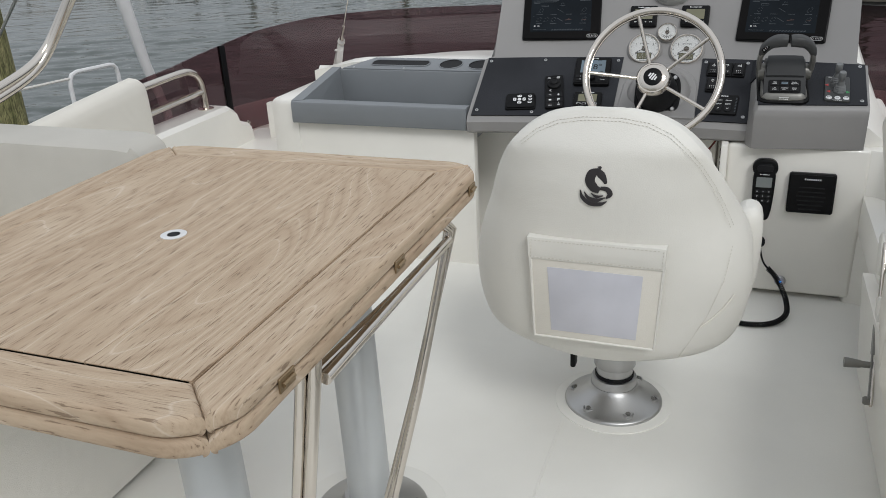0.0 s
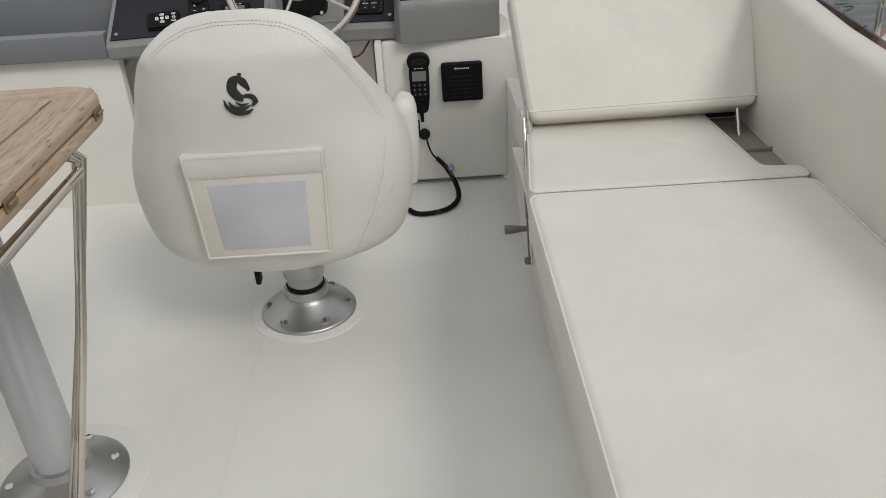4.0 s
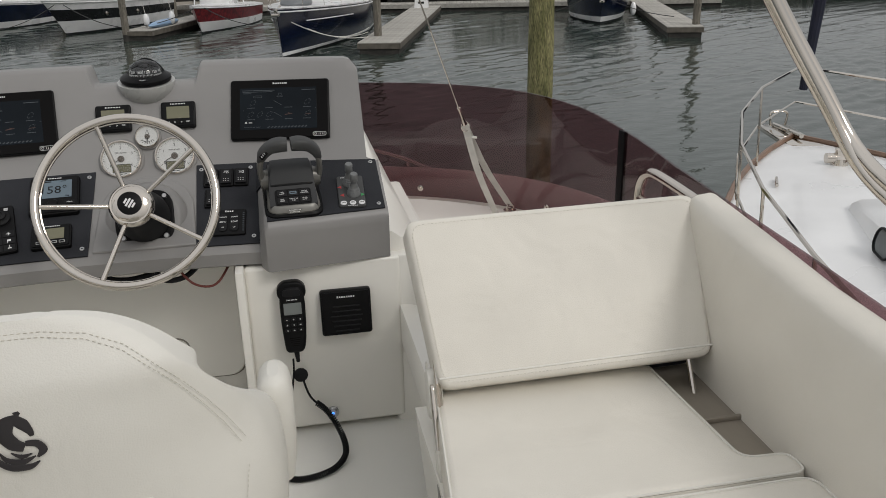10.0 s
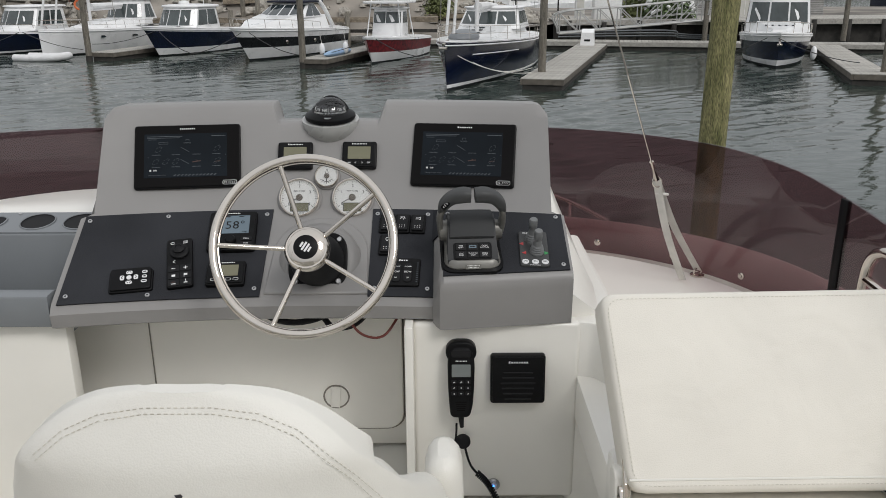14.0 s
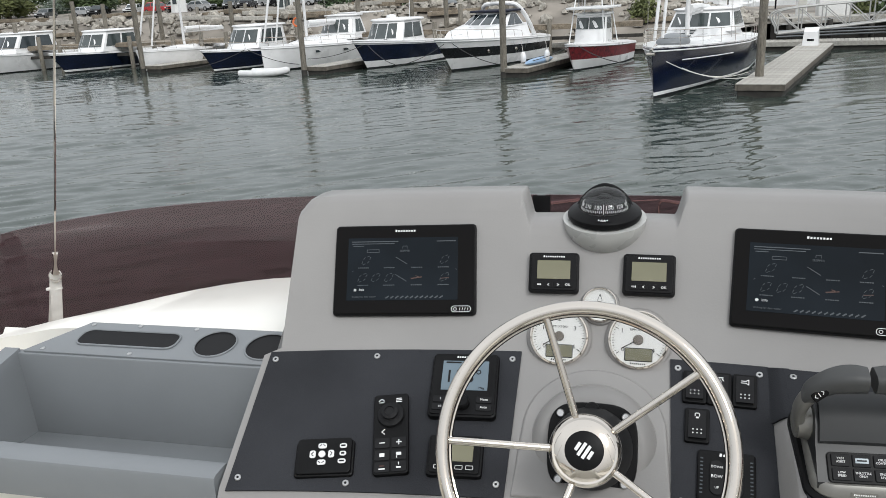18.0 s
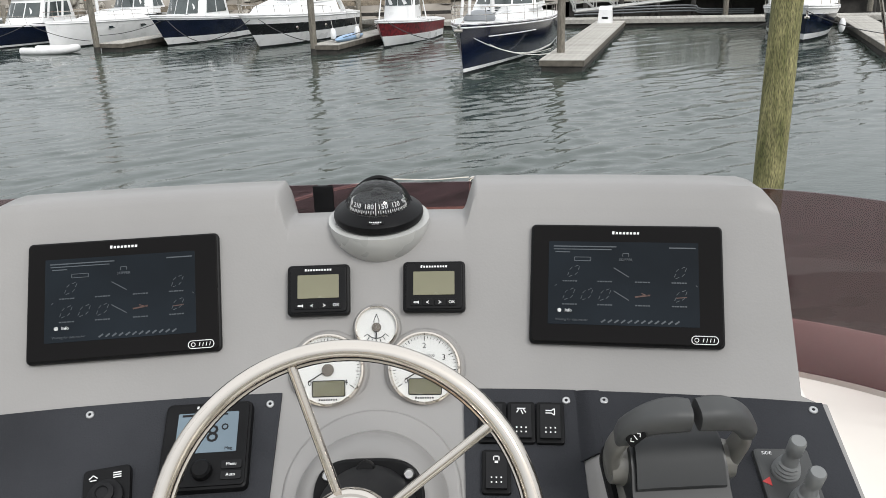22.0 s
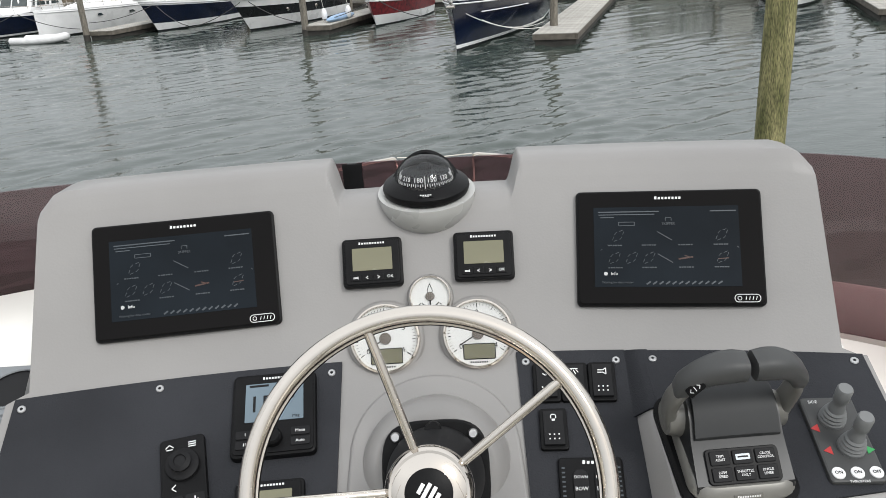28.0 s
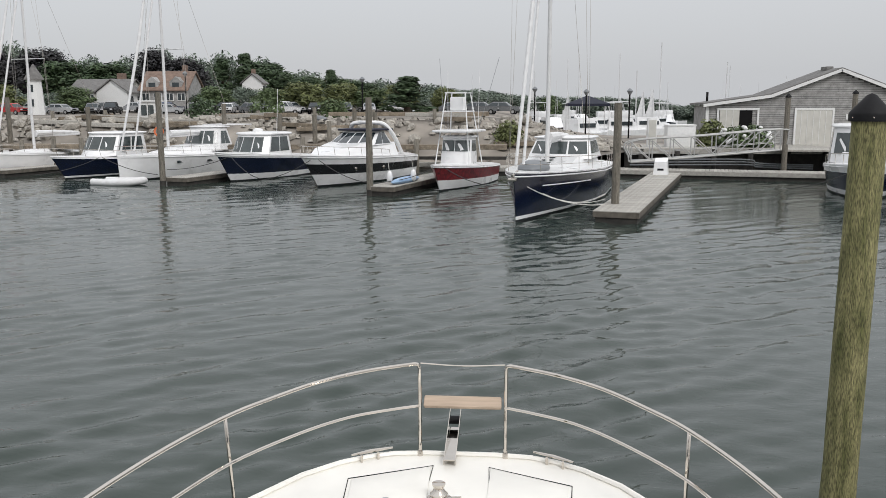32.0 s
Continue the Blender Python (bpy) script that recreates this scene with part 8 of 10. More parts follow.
# folded bimini frame on both coamings
for side in (1, -1):
    mx = (lambda p: p) if side > 0 else (lambda p: (-0.30 - p[0], p[1], p[2] - 0.03))
    bf_ = thing("bimini", "polished stainless bimini frame tubes above the coaming", "bimini", group="bimini frames")
    part("pole", tube([mx(p) for p in ((1.318, -1.098, 0.60), (1.33, -1.114, 0.80), (1.33, -1.208, 0.984), (1.33, -1.44, 1.44), (1.33, -1.72, 2.0))], 0.0185, 14), STEEL, bf_, "upright steel pole")
    part("sleeve", tube([mx(p) for p in ((1.318, -1.098, 0.60), (1.33, -1.112, 0.785), (1.33, -1.125, 0.815))], 0.022, 14), STEEL, bf_)
    part("foot", lathe([(0.035, 0), (0.034, 0.006), (0.024, 0.012), (0.001, 0.012)], 20), STEEL, bf_, at=T(*mx((1.318, -1.098, 0.598))))
    for off in (-0.013, 0.013):
        part("bow_tube", tube(smooth_path([mx((x, y + off * 0.6, z + off)) for x, y, z in ((0.85, -0.40, 1.85), (1.02, -0.44, 1.52), (1.17, -0.49, 1.22), (1.28, -0.545, 1.02), (1.325, -0.62, 0.905), (1.338, -0.76, 0.85), (1.340, -0.93, 0.82), (1.337, -1.06, 0.803))], 8), 0.0135, 12), STEEL, bf_, "curved steel bow tube")
    part("jaw", box(0.05, 0.06, 0.045, (0, 0, 0), 0.012, 2, T(*mx((1.335, -1.085, 0.80)))), ALU, bf_, "cast hinge jaw")

# ---------------------------------------------------------------- our foredeck and hull
BX = -0.11
prof_d = [(0.0, 0.28), (0.05, 0.55), (0.12, 0.74), (0.25, 0.95), (0.49, 1.20), (0.95, 1.50), (1.35, 1.65), (2.1, 1.82), (3.4, 1.94), (6.0, 2.0), (10.4, 1.95)]
YB, DZ = 6.27, -1.25
outline = [(BX + h, YB - d_) for d_, h in reversed(prof_d)] + [(BX - h, YB - d_) for d_, h in prof_d]
own = thing("boat_hull", "white motor yacht hull and foredeck below the flybridge", "boat")
part("foredeck", slab(outline, DZ - 0.08, DZ, 0.012), GEL, own, "white foredeck")
part("toe_rail", tube([(BX + (x - BX) * 0.985, y if y < YB - 0.02 else y - 0.02, DZ + 0.012) for x, y in outline], 0.022, 6), GEL, own)
for zz0, zz1, m_ in ((0.07, 1.62, HULL_W), (-0.5, 0.075, BOOT)):
    rings = []
    for d_, h in prof_d:
        lo = max(0.02, h - (0.5 if d_ < 1.2 else 0.28))
        t0, t1 = (zz0 + 0.5) / 2.1, (zz1 + 0.5) / 2.1
        ha, hb = lo + (h - lo) * max(0, t0) ** 0.8, lo + (h - lo) * max(0, t1) ** 0.8
        y = YB - d_
        sh = 0.55 * max(0, 1 - d_ / 2.5)
        rings.append([(BX - hb, y - sh * (1 - t1), WZ + zz1), (BX - ha, y - sh * (1 - t0), WZ + zz0), (BX + ha, y - sh * (1 - t0), WZ + zz0), (BX + hb, y - sh * (1 - t1), WZ + zz1)])
    part("side", loft(rings), m_, own)
part("cabin", loft([[(BX - 1.5, -3.9, DZ - 0.02), (BX + 1.5, -3.9, DZ - 0.02), (BX + 1.5, 2.9, DZ - 0.02), (BX - 1.5, 2.9, DZ - 0.02)], [(BX - 1.42, -3.9, -0.10), (BX + 1.42, -3.9, -0.10), (BX + 1.30, 1.35, -0.10), (BX - 1.30, 1.35, -0.10)]]), GEL, own, "white cabin house")
part("windscreen", loft([[(BX - 1.2, 2.75, DZ + 0.18), (BX + 1.2, 2.75, DZ + 0.18), (BX + 1.1, 1.62, -0.28), (BX - 1.1, 1.62, -0.28)], [(BX - 1.2, 2.77, DZ + 0.20), (BX + 1.2, 2.77, DZ + 0.20), (BX + 1.1, 1.64, -0.26), (BX - 1.1, 1.64, -0.26)]]), WIN, own, "dark raked cabin windscreen")
part("flybridge_shell", slab([(BX + (x - BX) * 1.03, y * 1.03) for x, y in [screen_plan(t) for t in steps(0.02, 0.98, 70)]] + [(BX - 1.46, -3.9), (BX + 1.46, -3.9)], -0.16, -0.085, 0.02), GEL, own)
part("coachroof", loft([[(BX - 0.95, 4.95, DZ), (BX + 0.95, 4.95, DZ), (BX + 1.35, 2.9, DZ), (BX - 1.35, 2.9, DZ)], [(BX - 0.85, 4.85, DZ + 0.07), (BX + 0.85, 4.85, DZ + 0.07), (BX + 1.25, 2.9, DZ + 0.16), (BX - 1.25, 2.9, DZ + 0.16)]]), GEL, own)
part("deck_hatch", loft([[(-0.98, 4.62, DZ + 0.07), (-0.42, 4.62, DZ + 0.07), (-0.36, 4.05, DZ + 0.09), (-1.02, 4.05, DZ + 0.09)], [(-0.94, 4.58, DZ + 0.15), (-0.46, 4.58, DZ + 0.15), (-0.42, 4.10, DZ + 0.20), (-0.96, 4.10, DZ + 0.20)]]), GEL, own, "raised white hatch")
part("deck_step", box(0.26, 0.34, 0.02, (0.62, 4.75, DZ + 0.085), 0.006), GEL, own)
for s in (1, -1):
    ex_ = lambda x: BX + s * x
    lid = part("locker_lid", slab([(ex_(0.23), 6.02), (ex_(0.80), 5.76), (ex_(0.76), 5.36), (ex_(0.21), 5.42)][::-s], DZ + 0.002, DZ + 0.010, 0.003), GEL, own, "white anchor locker lid")
    part("lid_gap", tube([(ex_(x), y, DZ + 0.002) for x, y in ((0.235, 5.405), (0.215, 6.045), (0.83, 5.775), (0.79, 5.34))], 0.0045, 5), RUBBER, lid)
    part("latch", lathe([(0.026, 0.0), (0.026, 0.004), (0.012, 0.005), (0.001, 0.003)], 18), ALU, lid, at=T(ex_(0.50), 5.46, DZ + 0.010))
    cl = part("cleat", tube([(ex_(0.86), 6.06, DZ + 0.06), (ex_(0.72), 6.14, DZ + 0.065), (ex_(0.56), 6.23, DZ + 0.06)], 0.014, 8, radii=[0.008, 0.015, 0.008]), STEEL, own, "steel mooring cleat")
    for k in (0.66, 0.78):
        part("cleat_leg", rod((ex_(k), 6.10 + (0.72 - k) * 0.55, DZ), (ex_(k), 6.10 + (0.72 - k) * 0.55, DZ + 0.06), 0.010, seg=8), STEEL, cl)
wl_ = part("windlass", lathe([(0.075, 0.0), (0.075, 0.012), (0.060, 0.03), (0.064, 0.05), (0.045, 0.07), (0.036, 0.09), (0.048, 0.115), (0.048, 0.125), (0.001, 0.128)], 28), STEEL, own, "steel anchor windlass", at=T(-0.235, 5.50, DZ))
part("lever", rod((0.07, -0.02, 0.03), (0.16, -0.05, 0.05), 0.008, seg=8), STEEL, wl_)
part("base", lathe([(0.095, -0.001), (0.095, 0.006), (0.06, 0.008)], 24), STEEL, wl_)
for sx in (-0.045, 0.045):
    part("roller_cheek", loft([[(-0.20 + sx - 0.003, 6.05, DZ + 0.01), (-0.20 + sx + 0.003, 6.05, DZ + 0.01), (-0.20 + sx + 0.003, 6.05, DZ + 0.05), (-0.20 + sx - 0.003, 6.05, DZ + 0.05)], [(-0.20 + sx - 0.003, 6.78, DZ + 0.09), (-0.20 + sx + 0.003, 6.78, DZ + 0.09), (-0.20 + sx + 0.003, 6.78, DZ + 0.20), (-0.20 + sx - 0.003, 6.78, DZ + 0.20)]]), STEEL, own, "steel anchor roller")
part("roller", rod((-0.245, 6.70, DZ + 0.12), (-0.155, 6.70, DZ + 0.12), 0.035), RUBBER, own)
part("roller_bed", box(0.09, 0.66, 0.012, (-0.20, 6.37, DZ + 0.05), 0.002, 1, pose(0, 0, 0)), STEEL, own)
pul = thing("bow_rail", "polished stainless bow rail with a teak step on the foredeck", "rail")
for s in (1, -1):
    px_ = lambda x: BX + s * x
    topp = [(px_(0.338), 6.235, DZ + 0.02), (px_(0.338), 6.235, DZ + 0.66), (px_(0.342), 6.235, -0.515), (px_(0.362), 6.225, -0.492), (px_(0.42), 6.20, -0.490), (px_(0.72), 6.03, -0.492), (px_(1.02), 5.77, -0.495), (px_(1.27), 5.42, -0.498), (px_(1.48), 5.05, -0.50), (px_(1.70), 4.40, -0.50), (px_(1.86), 3.55, -0.50), (px_(1.95), 2.4, -0.5), (px_(1.98), 0.5, -0.5)]
    part("top_rail", tube(smooth_path(topp, 5), 0.0145, 10), STEEL, pul)
    midp = [(px_(0.33), 6.235, -0.834), (px_(0.55), 6.13, -0.834), (px_(0.85), 5.95, -0.836), (px_(1.15), 5.62, -0.838), (px_(1.475), 5.10, -0.84), (px_(1.68), 4.50, -0.84), (px_(1.80), 4.05, -0.84), (px_(1.92), 2.8, -0.84), (px_(1.96), 0.5, -0.84)]
    part("mid_rail", tube(smooth_path(midp, 5), 0.0115, 8), STEEL, pul)
    for x, y in ((1.48, 5.05), (1.86, 3.55), (1.96, 1.8)):
        part("stanchion", rod((px_(x + 0.045), y + 0.22, DZ), (px_(x), y, -0.50), 0.0125, seg=10), STEEL, pul)
        part("socket", lathe([(0.026, 0), (0.024, 0.03), (0.016, 0.06), (0.013, 0.06)], 16), STEEL, pul, at=T(px_(x + 0.045), y + 0.22, DZ))
    part("socket", lathe([(0.024, 0), (0.022, 0.03), (0.016, 0.05), (0.0145, 0.05)], 16), STEEL, pul, at=T(px_(0.338), 6.235, DZ))
part("gate_wire", tube(smooth_path([(BX - 0.33, 6.235, -0.485), (BX, 6.235, -0.500), (BX + 0.33, 6.235, -0.485)]), 0.005, 6), STEEL, pul)
part("teak_step", slab(rounded(0.61, 0.11, 0.015), 0, 0.030, 0.006), mat("oiled_teak", (0.44, 0.34, 0.255), 0.6, var=0.1, scale=3, stretch=(1, 12, 1)), pul, "pale teak step board", at=frame_of((BX, 6.25, -0.815), (1, 0, 0), (0, -0.55, 1)))

# ---------------------------------------------------------------- boat moored to starboard
nb = thing("boat", "white trunk-cabin motor yacht with a wooden toe rail moored alongside", "boat", pose(6.85, 7.6, WZ, 0, 0, 167))
TOE = mat("varnished_toe_rail", (0.20, 0.12, 0.08), 0.4, var=0.15, scale=4)
f_ = hull(nb, 13.0, 4.6, 1.68, 1.40, [(0.06, 0.14, HULL_N, "boot_stripe"), (0.14, 1.0, HULL_W, "topside")], rake=1.0, trans=0.88, fine=3.1)
bow_rail(nb, f_, 0.75, 0.92, 8, 0.017, True)
for side in (-1, 1):
    part("toe_rail", tube([(side * (f_(s, 1)[0] - 0.02), f_(s, 1)[1], f_(s, 1)[2] + 0.05) for s in steps(0, 0.9, 18)], 0.035, 6), TOE, nb, "varnished brown toe rail")
rings = []
for y, w, h in ((2.7, 0.35, 0.02), (3.1, 0.58, 0.20), (4.2, 0.80, 0.36), (6.0, 1.02, 0.48), (9.0, 1.22, 0.56)):
    zb = f_(y / 13.0, 1)[2] + 0.02
    rings.append([(-w - 0.06, y, zb), (-w, y, zb + h * 0.8), (-w * 0.86, y, zb + h), (w * 0.86, y, zb + h + 0.0), (w, y, zb + h * 0.8), (w + 0.06, y, zb)])
part("trunk_cabin", loft(rings), HULL_W, nb)
for side in (-1, 1):
    for y, w_ in ((4.35, 0.865), (5.42, 1.00), (6.5, 1.10), (7.6, 1.17)):
        po = part("porthole", slab(rounded(0.34, 0.20, 0.09), 0, 0.02, 0.006), WIN, nb, "dark oval porthole", at=frame_of((side * (w_ - 0.008), y, 1.82), (side * 0.11, 1, 0), (side, -0.11, 0.2)))
        part("porthole_frame", tube([(x, yy, 0.02) for x, yy in rounded(0.35, 0.21, 0.095)], 0.012, 6, closed=True), PLASTIC, po)
    part("grab_rail", tube([(side * 0.62, 4.4, 1.99), (side * 0.64, 4.5, 2.09), (side * 0.86, 7.0, 2.17), (side * 0.87, 7.1, 2.08)], 0.016, 8), STEEL, nb)
for y in (4.7, 6.2):
    hb = part("deck_hatch", slab(rounded(0.62, 0.56, 0.08), 0, 0.06, 0.015), ALU, nb, "grey deck hatch", at=T(0.0, y, 2.02 + 0.03 * (y - 4.7)))
    part("hatch_pane", slab(rounded(0.50, 0.44, 0.06), 0.058, 0.066, 0.003), WIN, hb)
wz_ = f_(0.12, 1)[2] + 0.06
part("windlass_plate", slab(rounded(0.5, 0.7, 0.06), 0, 0.02, 0.006), STEEL, nb, at=T(0, 1.35, wz_))
part("windlass", join(lathe([(0.10, 0.02), (0.09, 0.10), (0.06, 0.13), (0.07, 0.20), (0.05, 0.22), (0.001, 0.22)], 20), rod((-0.16, 0, 0.10), (0.16, 0, 0.10), 0.06)), STEEL, nb, at=T(0, 1.45, wz_))
part("anchor_platform", box(0.42, 1.3, 0.07, (0, -0.1, 1.68), 0.02), STEEL, nb, "dark bow platform")
part("anchor", join(tube([(0, -0.7, 1.72), (0, 0.3, 1.78)], 0.03), tube(smooth_path([(-0.10, -0.55, 1.74), (-0.10, -0.55, 1.92), (0.10, -0.55, 1.92), (0.10, -0.55, 1.74)]), 0.016)), STEEL, nb)
for side in (-1, 1):
    part("cleat", tube([(side * 0.9, 2.0, 1.72), (side * 0.95, 2.15, 1.73), (side * 1.0, 2.3, 1.72)], 0.018, 6), STEEL, nb)
part("furled_cover", tube([(0, 0.15, 2.35), (0.0, 0.4, 4.2), (0, 0.8, 7.0)], 0.07, 10, radii=[0.05, 0.085, 0.09]), CANVAS, nb, "navy covered furled sail")
piling("mooring_pile", -5.9, 2.95, 1.9, 0.172, PILE, "green weathered timber mooring pile beside the boat")
wp = thing("outrigger_pole", "white covered pole rising outside the port screen", "pole")
part("pole", tube([(-2.02, 0.554, -1.252), (-2.02, 0.358, 0.492), (-2.02, 0.282, 0.693), (-2.02, 0.219, 0.951), (-2.02, 0.091, 1.471), (-2.02, -0.122, 2.316)], 0.025, 12, radii=[0.018, 0.018, 0.021, 0.027, 0.029, 0.024]), MAST, wp)
for top, low in ((1.47, 0.30), (1.80, 1.20)):
    lr = thing("mooring_rope", "pale mooring rope leading to the pile", "rope", group="mooring ropes")
    part("rope", tube([(-2.02, 0.09 - 0.25 * (top - 1.47), top), (-4.0, 1.60, (top + low) / 2 - 0.05), (-5.74, 2.88, low)], 0.012, 6), STRAP, lr)
ll = thing("lifeline", "thin white lifeline with a hoop on the port side deck", "rail")
part("hoop", tube([(-2.02, -0.131, -1.252), (-2.02, -0.130, 0.690), (-2.02, -0.126, 0.714), (-2.02, -0.114, 0.730), (-2.02, -0.090, 0.736), (-2.02, 0.080, 0.730), (-2.02, 0.100, 0.726), (-2.02, 0.113, 0.713), (-2.02, 0.118, 0.690), (-2.02, 0.118, -1.252)], 0.008, 8), MAST, ll)
part("wire", tube([(-2.02, -0.129, 0.719), (-2.02, -0.434, 0.730), (-2.02, -2.579, 0.759)], 0.005, 6), STRAP, ll)
part("stanchion", rod((-2.02, -2.579, -1.252), (-2.02, -2.579, 0.777), 0.010, seg=8), MAST, ll)

# ---------------------------------------------------------------- shore
def blend(v, a, b):
    t = max(0.0, min(1.0, (v - a) / (b - a)))
    return t * t * (3 - 2 * t)


def ground_z(x, y):
    """Height of the ground: rocky bank and car lot to port, low wharf behind the shed, sea bed beyond."""
    bank = -3.4 + 3.9 * blend(y, 57.0, 64.5) + 0.12 * blend(y, 64, 100) + 1.3 * blend(y, 116, 140) + 1.5 * blend(y, 135, 230)
    bank += 3.0 * blend(y, 160, 400) * blend(-x, 10, 120)
    wharf = -1.32 if y < 84 else -1.32 - 3.0 * blend(y, 84, 92)
    return wharf + (bank - wharf) * blend(-x, -9, 0.5)


gx = [-3000, -900, -400, -250] + list(range(-170, 80, 4)) + [110, 160, 300, 900, 3000]
gy = [57, 58.5, 60, 61.5, 63, 64.5, 67, 70, 75, 80, 84, 86, 88, 92, 100, 110, 120, 130, 145, 160, 180, 200, 230, 270, 330, 450, 800, 3000]
gv = [(x, y, ground_z(x, y)) for y in gy for x in gx]
gf = [(j * len(gx) + i, j * len(gx) + i + 1, (j + 1) * len(gx) + i + 1, (j + 1) * len(gx) + i) for j in range(len(gy) - 1) for i in range(len(gx) - 1)]
solid("ground", from_data(gv, gf), EARTH, "pale gravel boatyard ground behind the seawall", "ground", kind="structure")

# timber bulkhead with walkway
walkw = thing("walkway", "weathered timber walkway on piles along the seawall", "walkway", T(0, 0, 0))
DW = mat("walkway_board", (0.27, 0.225, 0.17), 0.9, var=0.2, scale=3, bump=0.3, bump_scale=20, rand=0.2, fine=0.4)
for x0 in range(-84, -2, 4):
    part("plank", box(3.97, 1.5, 0.09, (x0 + 2, 56.4, -1.05), 0.01, 1), DW, walkw)
    part("edge_beam", box(3.98, 0.14, 0.26, (x0 + 2, 55.6, -1.2), 0.01, 1), DW, walkw)
    part("lower_beam", box(3.98, 0.14, 0.22, (x0 + 2, 55.65, -1.9), 0.01, 1), DOCKD, walkw)
rnd = random.Random(11)
post = tube([(0, 0, -4), (0, 0, 0)], 0.17, 10, radii=[0.18, 0.16])
pm = None
for x0 in range(-84, 0, 2):
    if pm is None:
        ob = part("pile", post, PILE_G, walkw)
        pm = ob.data
    else:
        ob = new("pile", pm)
        ob.parent = walkw
        tagged(ob)
    ob.matrix_basis = T(x0 + rnd.uniform(-0.2, 0.2), 55.4, -0.6 + rnd.uniform(-0.2, 0.5) + (0.9 if x0 % 12 == 0 else 0))

# rocks of the seawall
rocks = []
for k in range(5):
    rr = random.Random(40 + k)
    bm = bmesh.new()
    bmesh.ops.create_icosphere(bm, subdivisions=1, radius=0.5)
    for v in bm.verts:
        v.co = Vector((v.co.x * rr.uniform(0.8, 1.25), v.co.y * rr.uniform(0.7, 1.1), v.co.z * rr.uniform(0.55, 0.95)))
    bm.normal_update()
    rocks.append(mesh("rock", bm, ROCK, False))
wall_r = thing("rock_wall", "pale granite boulders of the sloping seawall", "rock wall", T(0, 0, 0), kind="structure")
for k in range(290):
    x = rnd.uniform(-62, 7)
    y = rnd.uniform(57.6, 64.6)
    s = rnd.uniform(0.45, 1.15)
    ob = new("rock", rocks[k % 5])
    ob.parent = wall_r
    ob.matrix_basis = pose(x, y, ground_z(x, y) + 0.22 * s - 0.05, rnd.uniform(-20, 20), rnd.uniform(-20, 20), rnd.uniform(0, 360)) @ Matrix.Diagonal((s * 1.35, s, s, 1))
    tagged(ob)

# loose rubble between the boulders
rv, rf = [], []
for k in range(900):
    x, y, s = rnd.uniform(-64, 9), rnd.uniform(57.2, 67), rnd.uniform(0.15, 0.42)
    z = ground_z(x, y) + s * 0.15
    base_ = len(rv)
    for a in range(5):
        ang = a * 1.2566 + rnd.uniform(-0.3, 0.3)
        rv.append((x + s * math.cos(ang) * rnd.uniform(0.8, 1.3), y + s * math.sin(ang), z - s * 0.3))
    for a in range(4):
        ang = a * 1.5708 + rnd.uniform(-0.3, 0.3)
        rv.append((x + 0.6 * s * math.cos(ang), y + 0.6 * s * math.sin(ang), z + s * rnd.uniform(0.35, 0.6)))
    for a in range(5):
        rf.append((base_ + a, base_ + (a + 1) % 5, base_ + 5 + min(a, 3)))
    for a in range(4):
        rf.append((base_ + 5 + a, base_ + a + 1 if a < 4 else base_, base_ + 5 + (a + 1) % 4))
    rf.append((base_ + 5, base_ + 6, base_ + 7, base_ + 8))
rme = bpy.data.meshes.new("rubble")
rme.from_pydata(rv, [], rf)
rme.materials.append(ROCK)
tagged(new("rubble", rme), "loose pale granite rubble between the boulders", "rubble", kind="stuff")

# ---------------------------------------------------------------- foliage
def crown_mesh(name, seed, w, h, leaf, count, material, shape="round"):
    """A crown of many leaf clumps about its base: uneven outline with gaps."""
    rr = random.Random(seed)
    verts, faces = [], []
    clumps = []
    for _ in range(52):
        a, q = rr.uniform(0, 2 * math.pi), rr.random()
        if shape == "poplar":
            rad, zz = w * 0.35 * rr.random() ** 0.6 * (1 - 0.7 * q), h * q
        elif shape == "cone":
            rad, zz = w * 0.48 * rr.random() ** 0.6 * (1 - q), h * q
        else:
            env = math.sqrt(max(0.05, 1 - (2 * q - 0.85) ** 2 / 1.4))
            rad, zz = w * 0.42 * rr.random() ** 0.5 * env, h * (0.06 + 0.86 * q)
        clumps.append((rad * math.cos(a), rad * math.sin(a), zz, w * rr.uniform(0.13, 0.22)))
    for _ in range(count):
        cx, cy, cz, cr = clumps[rr.randrange(len(clumps))]
        d = Vector((rr.gauss(0, 1), rr.gauss(0, 1), rr.gauss(0, 1))).normalized() * cr * rr.uniform(0.55, 1.08)
        p = Vector((cx, cy, cz)) + Vector((d.x, d.y, d.z * 0.85))
        u = Vector((rr.gauss(0, 1), rr.gauss(0, 1), rr.gauss(0, 0.7))).normalized()
        nrm = (d.normalized() + Vector((0, 0, 0.5)) + u * 0.5).normalized()
        u = (u - nrm * u.dot(nrm)).normalized() * leaf * rr.uniform(0.6, 1.3)
        v = nrm.cross(u) * rr.uniform(0.5, 0.9)
        i = len(verts)
        verts += [p - u, p + v * 0.7 + nrm * leaf * 0.2, p + u, p - v * 0.7]
        faces.append((i, i + 1, i + 2, i + 3))
    me = bpy.data.meshes.new(name)
    me.from_pydata([tuple(v) for v in verts], [], faces)
    me.materials.append(material)
    return me


